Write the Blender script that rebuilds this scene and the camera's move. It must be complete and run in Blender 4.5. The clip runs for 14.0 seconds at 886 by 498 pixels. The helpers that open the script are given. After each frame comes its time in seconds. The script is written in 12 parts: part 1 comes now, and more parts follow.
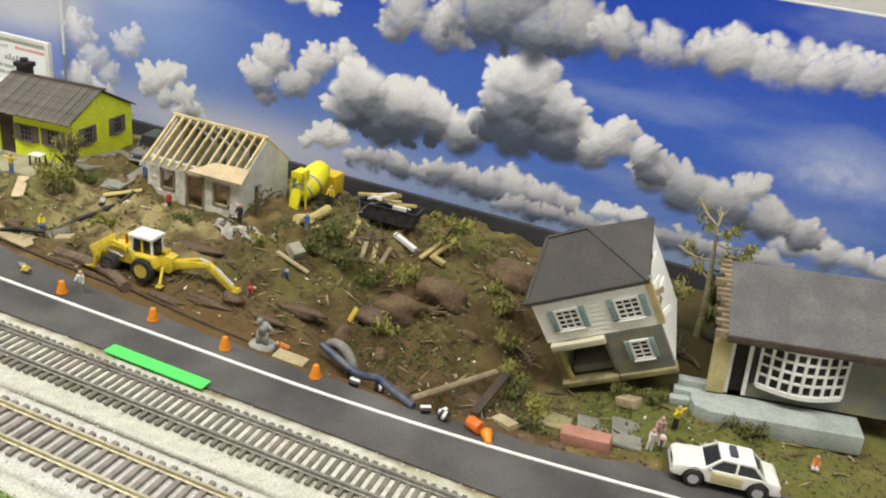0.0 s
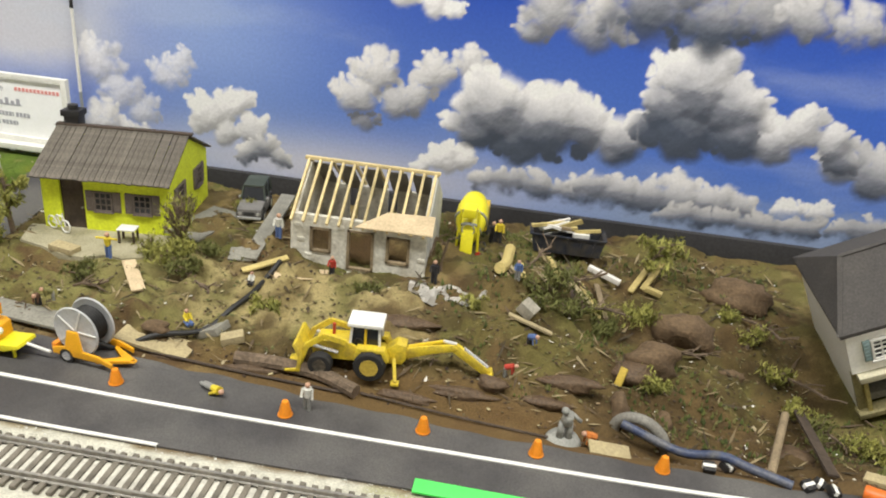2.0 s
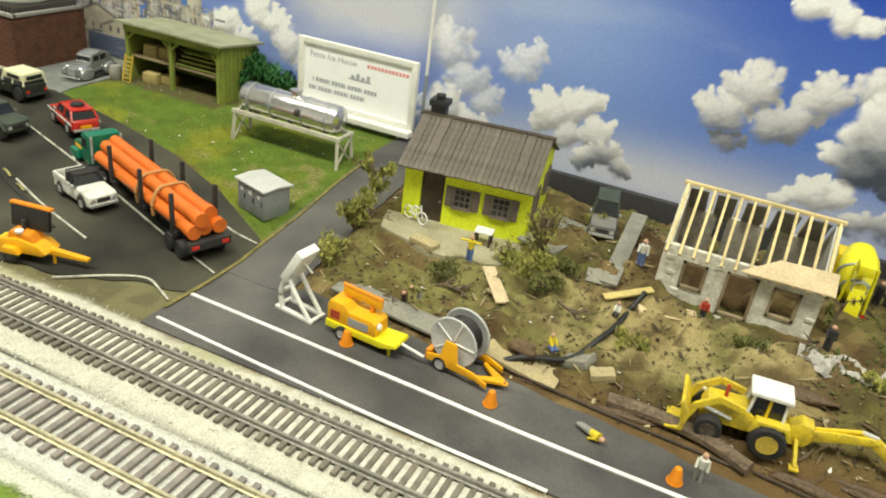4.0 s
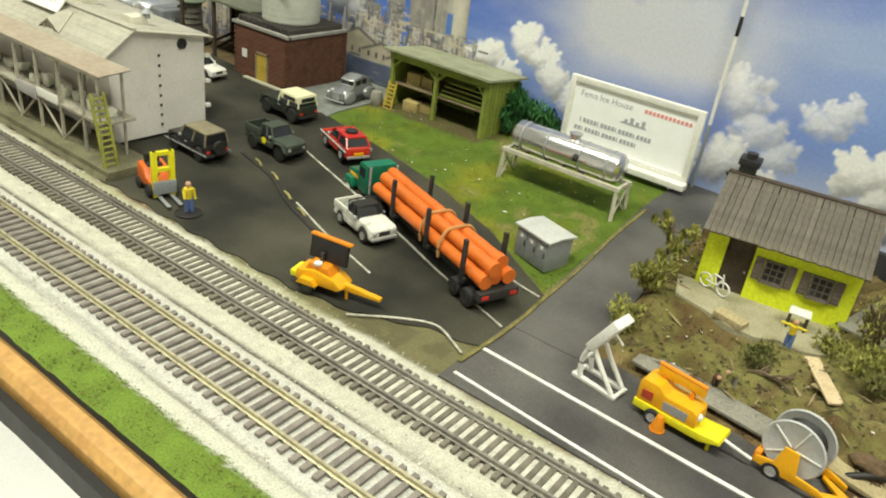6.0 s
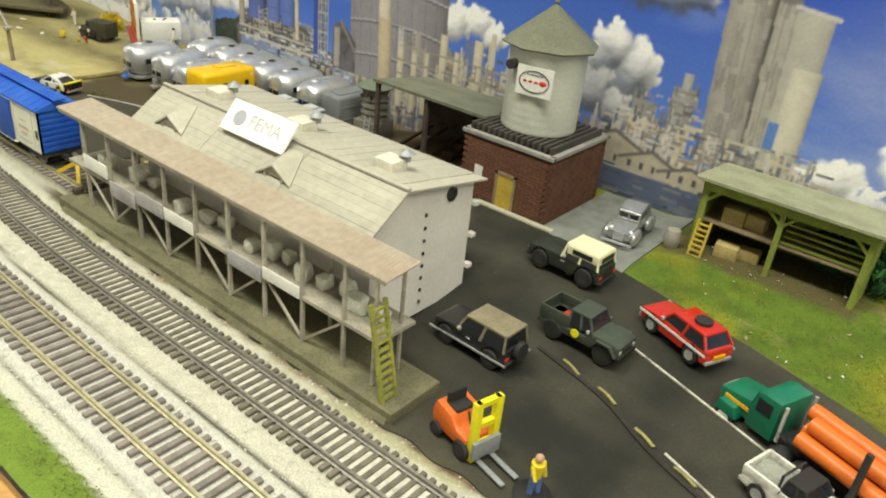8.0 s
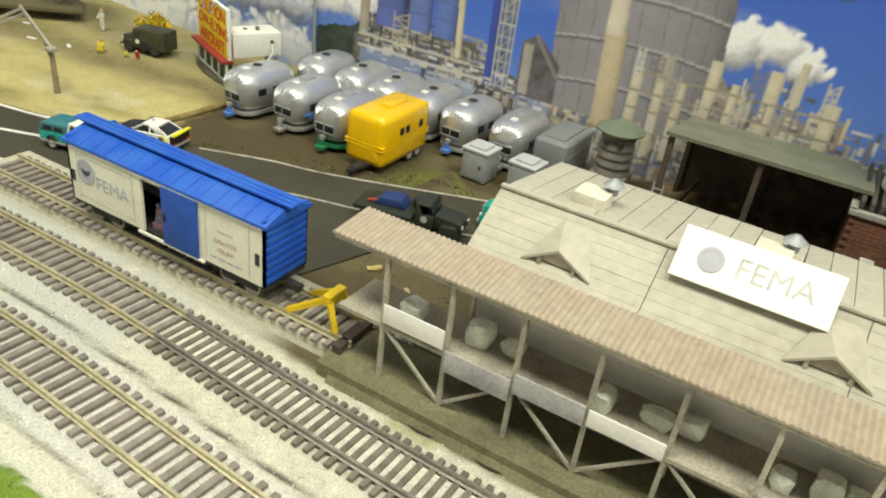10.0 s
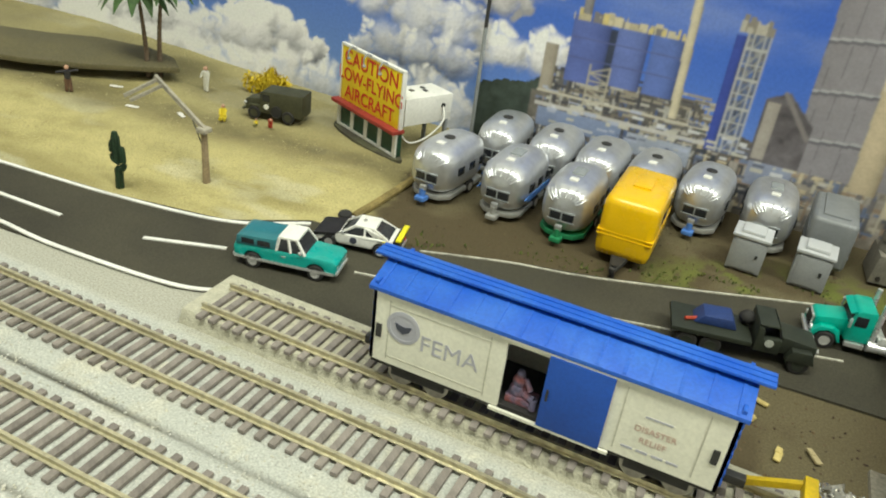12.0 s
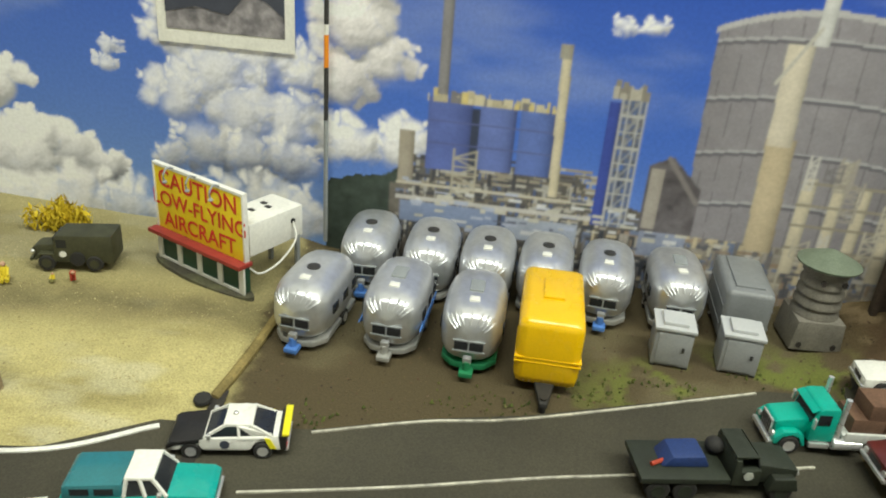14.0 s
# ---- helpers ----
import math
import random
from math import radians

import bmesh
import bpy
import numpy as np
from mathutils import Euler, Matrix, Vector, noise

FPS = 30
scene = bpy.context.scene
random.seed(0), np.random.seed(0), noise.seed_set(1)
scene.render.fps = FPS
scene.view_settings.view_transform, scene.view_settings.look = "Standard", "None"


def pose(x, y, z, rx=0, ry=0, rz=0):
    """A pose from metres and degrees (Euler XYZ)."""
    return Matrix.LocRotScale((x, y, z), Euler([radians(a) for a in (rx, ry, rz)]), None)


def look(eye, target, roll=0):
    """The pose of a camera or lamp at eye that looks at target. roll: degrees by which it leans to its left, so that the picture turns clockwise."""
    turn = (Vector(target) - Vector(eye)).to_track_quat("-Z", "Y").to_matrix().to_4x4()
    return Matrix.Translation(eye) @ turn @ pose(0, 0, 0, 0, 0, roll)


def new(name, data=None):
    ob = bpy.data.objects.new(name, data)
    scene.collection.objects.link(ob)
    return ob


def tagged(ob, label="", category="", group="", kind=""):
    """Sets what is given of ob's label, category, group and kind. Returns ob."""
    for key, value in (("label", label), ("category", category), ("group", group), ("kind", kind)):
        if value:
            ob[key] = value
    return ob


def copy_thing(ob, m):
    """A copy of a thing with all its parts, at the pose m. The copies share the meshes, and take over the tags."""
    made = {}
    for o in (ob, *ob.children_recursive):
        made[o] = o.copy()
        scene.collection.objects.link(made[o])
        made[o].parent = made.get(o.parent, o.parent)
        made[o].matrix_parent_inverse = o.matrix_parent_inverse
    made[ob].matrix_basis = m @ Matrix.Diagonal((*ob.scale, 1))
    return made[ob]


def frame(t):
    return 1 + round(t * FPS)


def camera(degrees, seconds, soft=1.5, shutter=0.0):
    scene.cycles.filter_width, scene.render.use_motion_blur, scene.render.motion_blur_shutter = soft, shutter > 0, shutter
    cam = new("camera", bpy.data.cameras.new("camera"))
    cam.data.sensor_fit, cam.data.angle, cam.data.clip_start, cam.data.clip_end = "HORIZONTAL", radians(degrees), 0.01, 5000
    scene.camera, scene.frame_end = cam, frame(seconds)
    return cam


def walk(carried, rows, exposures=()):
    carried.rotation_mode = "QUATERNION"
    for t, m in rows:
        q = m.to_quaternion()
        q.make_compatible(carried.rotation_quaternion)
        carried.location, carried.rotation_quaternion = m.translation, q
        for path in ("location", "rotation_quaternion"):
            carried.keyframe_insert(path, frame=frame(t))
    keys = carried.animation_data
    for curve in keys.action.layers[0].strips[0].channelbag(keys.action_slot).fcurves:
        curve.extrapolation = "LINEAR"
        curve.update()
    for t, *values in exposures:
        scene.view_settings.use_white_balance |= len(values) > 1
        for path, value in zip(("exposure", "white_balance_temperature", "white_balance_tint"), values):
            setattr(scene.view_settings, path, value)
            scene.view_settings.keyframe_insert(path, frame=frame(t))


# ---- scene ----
cam = camera(60.8, 14.0, 2.0)
METRES, EYE, TILT, LEAN, TURN = 1.24, 0.1962, -22.10, -9.33, 20.70
PATH = [
    (0, (0.145, -0.028, 0.228), (-0.407, 1.713, -0.587), 8.5),
    (0.5, (0.081, -0.008, 0.225), (-0.402, 1.74, -0.617), 7.3),
    (1, (0.022, 0.0, 0.222), (-0.306, 1.793, -0.602), 6.7),
    (1.5, (-0.033, -0.018, 0.209), (-0.222, 1.794, -0.617), 6.3),
    (2, (-0.081, 0.002, 0.207), (-0.261, 1.816, -0.615), 5.7),
    (2.5, (-0.115, 0.024, 0.205), (-0.41, 1.809, -0.649), 5.3),
    (3, (-0.144, 0.024, 0.211), (-0.445, 1.807, -0.644), 4.3),
    (3.5, (-0.17, 0.017, 0.208), (-0.665, 1.716, -0.724), 6.7),
    (3.7, (-0.176, 0.016, 0.207), (-0.731, 1.694, -0.73), 7.3),
    (5.8, (-0.237, 0.012, 0.204), (-1.244, 1.478, -0.711), 8.7),
    (6, (-0.264, 0.006, 0.202), (-1.245, 1.478, -0.732), 8.0),
    (6.5, (-0.327, -0.012, 0.204), (-1.181, 1.538, -0.727), 8.3),
    (7, (-0.38, -0.022, 0.198), (-1.235, 1.501, -0.776), 9.4),
    (7.5, (-0.444, 0.007, 0.198), (-1.384, 1.485, -0.767), 7.0),
    (8, (-0.507, 0.05, 0.21), (-1.565, 1.465, -0.727), 6.1),
    (8.5, (-0.559, 0.063, 0.213), (-1.596, 1.495, -0.722), 6.5),
    (9, (-0.647, 0.048, 0.21), (-1.483, 1.565, -0.789), 7.8),
    (9.2, (-0.679, 0.042, 0.207), (-1.49, 1.575, -0.789), 7.9),
    (11.3, (-0.927, 0.074, 0.176), (-1.641, 1.629, -0.86), 8.3),
    (11.5, (-0.943, 0.069, 0.176), (-1.608, 1.658, -0.841), 8.8),
    (12, (-0.986, 0.058, 0.176), (-1.625, 1.689, -0.788), 7.6),
    (12.5, (-1.008, 0.078, 0.176), (-1.571, 1.751, -0.765), 8.4),
    (13, (-1.025, 0.127, 0.175), (-1.515, 1.829, -0.753), 4.6),
    (13.5, (-1.02, 0.145, 0.18), (-1.306, 1.9, -0.735), 5.1),
    (14, (-1.042, 0.129, 0.189), (-1.243, 1.918, -0.682), 4.6),
]
walk(cam, [(t, look(eye, target, roll)) for t, eye, target, roll in PATH],
     [(0.0, -0.05, 6100, 12), (1.2, -0.08, 6050, 12), (2.0, 0.05, 6150, 12), (2.6, 0.05, 6350, 8), (3.0, 0.03, 6500, 4), (3.7, 0.08, 6550, 2), (6.5, 0.0, 6550, 0),
      (7.5, 0.0, 6550, 1), (8.5, 0.08, 6750, 4), (9.0, 0.08, 6800, 4), (11.3, 0.03, 6350, -1), (14.0, 0.03, 6350, 0)])

# ---- room light ----
world = bpy.data.worlds.new("world")
scene.world = world
world.use_nodes = True
world.node_tree.nodes["Background"].inputs[0].default_value = (0.9, 0.95, 1.0, 1)
world.node_tree.nodes["Background"].inputs[1].default_value = 0.25
scene.view_settings.exposure = 0.0


def lamp(name, x, y, z, sx, sy, watts, colour):
    data = bpy.data.lights.new(name, "AREA")
    data.shape, data.size, data.size_y, data.energy, data.color = "RECTANGLE", sx, sy, watts, colour
    ob = new(name, data)
    ob.matrix_world = pose(x, y, z)
    return ob


for px in (-1.2, -0.3, 0.65):
    lamp("ceiling_lamp", px, -0.2, 1.55, 0.7, 0.35, 18.5, (1.0, 0.96, 0.85))

# ---- helpers; lengths in centimetres ----
CM = 0.01
RND = random.Random(7)


def link(nt, a, b):
    nt.links.new(a, b)


def mat(name, col, rough=0.6, metal=0.0, var=0.15, grain=900.0, patch=90.0, bump=0.15, depth=0.0004, col2=None,
        spread=0.0, coat=0.0, trans=0.0, rnd=0.0, spec=0.5):
    """A worn painted or natural surface: colour broken up at two scales, fine relief."""
    m = bpy.data.materials.new(name)
    m.use_nodes = True
    nt = m.node_tree
    b = nt.nodes["Principled BSDF"]
    tc = nt.nodes.new("ShaderNodeTexCoord")
    n1 = nt.nodes.new("ShaderNodeTexNoise")
    n1.inputs["Scale"].default_value, n1.inputs["Detail"].default_value = grain, 3
    n2 = nt.nodes.new("ShaderNodeTexNoise")
    n2.inputs["Scale"].default_value, n2.inputs["Detail"].default_value = patch, 5
    link(nt, tc.outputs["Object"], n1.inputs["Vector"])
    link(nt, tc.outputs["Object"], n2.inputs["Vector"])
    mix = nt.nodes.new("ShaderNodeMix")
    mix.data_type = "RGBA"
    c2 = col2 or tuple(c * 0.55 for c in col)
    mix.inputs[6].default_value = (*col, 1)
    mix.inputs[7].default_value = (*c2, 1)
    ramp = nt.nodes.new("ShaderNodeMapRange")
    ramp.inputs[1].default_value, ramp.inputs[2].default_value = 0.42 - spread, 0.72
    ramp.inputs[3].default_value, ramp.inputs[4].default_value = 0.0, min(1.0, var * 3)
    link(nt, n2.outputs["Fac"], ramp.inputs[0])
    link(nt, ramp.outputs[0], mix.inputs[0])
    hsv = nt.nodes.new("ShaderNodeHueSaturation")
    val = nt.nodes.new("ShaderNodeMapRange")
    val.inputs[1].default_value, val.inputs[2].default_value = 0.25, 0.75
    val.inputs[3].default_value, val.inputs[4].default_value = 1 - var, 1 + var
    link(nt, n1.outputs["Fac"], val.inputs[0])
    if rnd:
        oi = nt.nodes.new("ShaderNodeObjectInfo")
        add = nt.nodes.new("ShaderNodeMath")
        add.operation = "MULTIPLY_ADD"
        add.inputs[1].default_value, add.inputs[2].default_value = rnd, -rnd / 2
        link(nt, oi.outputs["Random"], add.inputs[0])
        add2 = nt.nodes.new("ShaderNodeMath")
        link(nt, add.outputs[0], add2.inputs[0])
        link(nt, val.outputs[0], add2.inputs[1])
        link(nt, add2.outputs[0], hsv.inputs["Value"])
    else:
        link(nt, val.outputs[0], hsv.inputs["Value"])
    link(nt, mix.outputs[2], hsv.inputs["Color"])
    link(nt, hsv.outputs[0], b.inputs["Base Color"])
    rr = nt.nodes.new("ShaderNodeMapRange")
    rr.inputs[3].default_value, rr.inputs[4].default_value = max(0.03, rough - 0.12), min(1, rough + 0.12)
    link(nt, n2.outputs["Fac"], rr.inputs[0])
    link(nt, rr.outputs[0], b.inputs["Roughness"])
    b.inputs["Metallic"].default_value = metal
    b.inputs["Coat Weight"].default_value = coat
    b.inputs["Transmission Weight"].default_value = trans
    b.inputs["Specular IOR Level"].default_value = spec
    if bump:
        bp = nt.nodes.new("ShaderNodeBump")
        bp.inputs["Strength"].default_value, bp.inputs["Distance"].default_value = bump, depth
        link(nt, n1.outputs["Fac"], bp.inputs["Height"])
        link(nt, bp.outputs[0], b.inputs["Normal"])
    return m


def vmat(name, grain=1200.0, rough=0.9, var=0.35, bump=0.6, depth=0.0009, spec=0.3):
    """Colour from the mesh's own colour attribute, broken up by a fine grain."""
    m = bpy.data.materials.new(name)
    m.use_nodes = True
    nt = m.node_tree
    b = nt.nodes["Principled BSDF"]
    at = nt.nodes.new("ShaderNodeAttribute")
    at.attribute_name = "tone"
    tc = nt.nodes.new("ShaderNodeTexCoord")
    n1 = nt.nodes.new("ShaderNodeTexNoise")
    n1.inputs["Scale"].default_value, n1.inputs["Detail"].default_value = grain, 4
    link(nt, tc.outputs["Object"], n1.inputs["Vector"])
    val = nt.nodes.new("ShaderNodeMapRange")
    val.inputs[1].default_value, val.inputs[2].default_value = 0.3, 0.7
    val.inputs[3].default_value, val.inputs[4].default_value = 1 - var, 1 + var
    link(nt, n1.outputs["Fac"], val.inputs[0])
    hsv = nt.nodes.new("ShaderNodeHueSaturation")
    link(nt, val.outputs[0], hsv.inputs["Value"])
    link(nt, at.outputs["Color"], hsv.inputs["Color"])
    link(nt, hsv.outputs[0], b.inputs["Base Color"])
    b.inputs["Roughness"].default_value = rough
    b.inputs["Specular IOR Level"].default_value = spec
    if bump:
        bp = nt.nodes.new("ShaderNodeBump")
        bp.inputs["Strength"].default_value, bp.inputs["Distance"].default_value = bump, depth
        link(nt, n1.outputs["Fac"], bp.inputs["Height"])
        link(nt, bp.outputs[0], b.inputs["Normal"])
    return m


def mesh_of(name, bm, material, smooth=False):
    bmesh.ops.scale(bm, vec=(CM, CM, CM), verts=bm.verts)
    bmesh.ops.recalc_face_normals(bm, faces=bm.faces)
    me = bpy.data.meshes.new(name)
    bm.to_mesh(me)
    bm.free()
    me.materials.append(material)
    me.shade_smooth()
    if not smooth:
        me.set_sharp_from_angle(angle=math.radians(33))
    return me


def part(name, bm, material, parent=None, label="", smooth=False):
    """Links a bmesh, drawn in centimetres, as one mesh object under a thing or a part."""
    ob = new(name, mesh_of(name, bm, material, smooth))
    ob.parent = parent
    if label:
        ob["label"] = label
    return ob


def place(x, y, z=0.0, turn=0.0, tip=0.0, lean=0.0):
    return pose(x * CM, y * CM, z * CM, tip, lean, turn)


def thing(name, m, label, category, group="", kind=""):
    ob = new(name)
    ob.empty_display_size = 0.01
    ob.matrix_basis = m
    return tagged(ob, label, category, group, kind)


def single(name, bm, material, m, label, category, group="", kind="", smooth=False):
    ob = new(name, mesh_of(name, bm, material, smooth))
    ob.matrix_basis = m
    return tagged(ob, label, category, group, kind)


def box(bm, x0, x1, y0, y1, z0, z1, bevel=0.0, m=None):
    made = bmesh.ops.create_cube(bm, size=1)["verts"]
    bmesh.ops.scale(bm, vec=(x1 - x0, y1 - y0, z1 - z0), verts=made)
    bmesh.ops.translate(bm, vec=((x0 + x1) / 2, (y0 + y1) / 2, (z0 + z1) / 2), verts=made)
    if bevel:
        edges = list({e for v in made for e in v.link_edges})
        out = bmesh.ops.bevel(bm, geom=edges, offset=bevel, segments=2, affect="EDGES", profile=0.6)
        made = list({v for f in out["faces"] for v in f.verts} | {v for v in made if v.is_valid})
    if m is not None:
        bmesh.ops.transform(bm, matrix=m, verts=made)
    return bm


def rod(bm, a, b, r, seg=8, r2=None):
    a, b = Vector(a), Vector(b)
    d = b - a
    q = d.to_track_quat("Z", "Y").to_matrix().to_4x4()
    bmesh.ops.create_cone(bm, cap_ends=True, segments=seg, radius1=r, radius2=r if r2 is None else r2, depth=d.length,
                          matrix=Matrix.Translation((a + b) / 2) @ q)
    return bm


def beam(bm, a, b, w, h=None):
    """A square bar from a to b."""
    a, b = Vector(a), Vector(b)
    d = b - a
    q = d.to_track_quat("Z", "Y").to_matrix().to_4x4()
    bmesh.ops.create_cube(bm, size=1, matrix=Matrix.Translation((a + b) / 2) @ q @ Matrix.Diagonal((w, h or w, d.length, 1)))
    return bm


def ball(bm, c, r, u=10, v=7, squash=(1, 1, 1)):
    bmesh.ops.create_uvsphere(bm, u_segments=u, v_segments=v, radius=r, matrix=Matrix.Translation(c) @ Matrix.Diagonal((*squash, 1)))
    return bm


def prism(bm, outline, a, b, axis="y", bevel=0.0):
    """An outline of pairs, drawn from a to b along an axis. For y: pairs are x, z; for x: y, z; for z: x, y."""
    def at(p, s):
        return {"y": (p[0], s, p[1]), "x": (s, p[0], p[1]), "z": (p[0], p[1], s)}[axis]
    v0 = [bm.verts.new(at(p, a)) for p in outline]
    v1 = [bm.verts.new(at(p, b)) for p in outline]
    n = len(outline)
    faces = [bm.faces.new(v0), bm.faces.new(v1[::-1])]
    faces += [bm.faces.new((v0[i], v0[(i + 1) % n], v1[(i + 1) % n], v1[i])) for i in range(n)]
    if bevel:
        bmesh.ops.recalc_face_normals(bm, faces=faces)
        bmesh.ops.bevel(bm, geom=list({e for f in faces for e in f.edges}), offset=bevel, segments=2, affect="EDGES", profile=0.6)
    return bm


def tube(bm, pts, r, seg=8):
    """A round tube along a line of points."""
    rings = []
    pts = [Vector(p) for p in pts]
    for i, p in enumerate(pts):
        d = (pts[min(i + 1, len(pts) - 1)] - pts[max(i - 1, 0)]).normalized()
        q = d.to_track_quat("Z", "Y").to_matrix()
        rings.append([bm.verts.new(p + q @ Vector((r * math.cos(2 * math.pi * k / seg), r * math.sin(2 * math.pi * k / seg), 0))) for k in range(seg)])
    for a, b in zip(rings, rings[1:]):
        for k in range(seg):
            bm.faces.new((a[k], a[(k + 1) % seg], b[(k + 1) % seg], b[k]))
    bm.faces.new(rings[0][::-1])
    bm.faces.new(rings[-1])
    return bm


def lathe(bm, profile, seg=20):
    """Pairs of radius and height turned about the z axis."""
    rings = [[bm.verts.new((r * math.cos(2 * math.pi * k / seg), r * math.sin(2 * math.pi * k / seg), z)) for k in range(seg)] for r, z in profile]
    for a, b in zip(rings, rings[1:]):
        for k in range(seg):
            bm.faces.new((a[k], a[(k + 1) % seg], b[(k + 1) % seg], b[k]))
    bm.faces.new(rings[0][::-1])
    bm.faces.new(rings[-1])
    return bm


def B():
    return bmesh.new()


def bend(pts, n=8):
    """A smooth line through points (Catmull-Rom)."""
    pts = [Vector(p) for p in pts]
    ext = [pts[0] * 2 - pts[1], *pts, pts[-1] * 2 - pts[-2]]
    out = []
    for i in range(1, len(ext) - 2):
        p0, p1, p2, p3 = ext[i - 1:i + 3]
        for k in range(n):
            t = k / n
            out.append(0.5 * (2 * p1 + (p2 - p0) * t + (2 * p0 - 5 * p1 + 4 * p2 - p3) * t * t + (3 * p1 - p0 - 3 * p2 + p3) * t ** 3))
    out.append(pts[-1])
    return out


def fbm(x, y, octaves=5, seed=0, gain=0.5):
    """Smooth value noise, summed over octaves, for arrays."""
    total, amp, norm = np.zeros_like(x, dtype=float), 1.0, 0.0
    for o in range(octaves):
        xi, yi = np.floor(x).astype(np.int64), np.floor(y).astype(np.int64)
        fx, fy = x - xi, y - yi
        fx, fy = fx * fx * (3 - 2 * fx), fy * fy * (3 - 2 * fy)

        def h(a, b):
            n = (a * 374761393 + b * 668265263 + (seed + o) * 974634777) & 0x7FFFFFFF
            n = ((n ^ (n >> 13)) * 1274126177) & 0x7FFFFFFF
            return ((n ^ (n >> 16)) & 0xFFFF) / 65535.0
        v = (h(xi, yi) * (1 - fx) + h(xi + 1, yi) * fx) * (1 - fy) + (h(xi, yi + 1) * (1 - fx) + h(xi + 1, yi + 1) * fx) * fy
        total += v * amp
        norm += amp
        amp *= gain
        x, y = x * 2.03 + 11.7, y * 2.03 + 5.3
    return total / norm


def ss(a, b, x):
    t = np.clip((x - a) / (b - a), 0, 1)
    return t * t * (3 - 2 * t)

# ---- materials ----
# paler col2 patches: dusty smudges plus a puddle-like sheen put into the colour
ASPHALT = mat("asphalt", (0.053, 0.05, 0.05), 0.62, var=0.28, grain=1600, patch=22, bump=0.3, depth=0.0003, col2=(0.14, 0.133, 0.122), spread=0.06, spec=0.4)
# paler olive col2 patches: stains plus glossy highlights put into the colour
ASPHALT_OLD = mat("old_asphalt", (0.021, 0.021, 0.017), 0.7, var=0.28, grain=1500, patch=16, bump=0.3, depth=0.0003, col2=(0.085, 0.08, 0.056), spread=0.06, spec=0.22)
ASPHALT_WEST = mat("grey_asphalt", (0.044, 0.041, 0.031), 0.8, var=0.25, grain=1500, patch=14, bump=0.3, depth=0.0003, col2=(0.085, 0.078, 0.054), spread=0.1, spec=0.2)
ROAD_PAINT = mat("road_paint", (0.78, 0.77, 0.72), 0.7, var=0.15, grain=700, patch=60)
FADED_PAINT = mat("faded_road_paint", (0.52, 0.5, 0.42), 0.8, var=0.3, grain=700, patch=120, col2=(0.2, 0.19, 0.16))
TIE_PALE = mat("weathered_tie", (0.175, 0.155, 0.122), 0.85, var=0.25, grain=900, patch=150, rnd=0.35)
TIE_DARK = mat("grey_brown_tie", (0.24, 0.212, 0.19), 0.85, var=0.2, grain=900, patch=150, rnd=0.3)
STEEL = mat("steel_rail", (0.42, 0.4, 0.36), 0.38, 0.75, var=0.25, grain=500, patch=60)
BRASS = mat("brass_rail", (0.68, 0.63, 0.44), 0.38, 0.7, var=0.2, grain=500, patch=60)
GROUND = vmat("ground_cover", var=0.24)
PRINT = vmat("printed_backdrop", grain=500, rough=0.55, var=0.06, bump=0.0)
WALLPAINT = mat("wall_paint", (0.6, 0.59, 0.56), 0.9, var=0.05, grain=300, patch=8)
TIMBER = mat("varnished_pine", (0.52, 0.3, 0.1), 0.45, var=0.2, grain=300, patch=25, col2=(0.38, 0.19, 0.06))
CLOTH = mat("white_tablecloth", (0.6, 0.59, 0.575), 0.9, var=0.08, grain=1500, patch=20)
BLACK = mat("black_paint", (0.015, 0.014, 0.014), 0.5, var=0.3, grain=700, patch=80)
CREVICE = mat("dark_crevice", (0.03, 0.026, 0.022), 0.95, var=0.3, grain=700, patch=80)


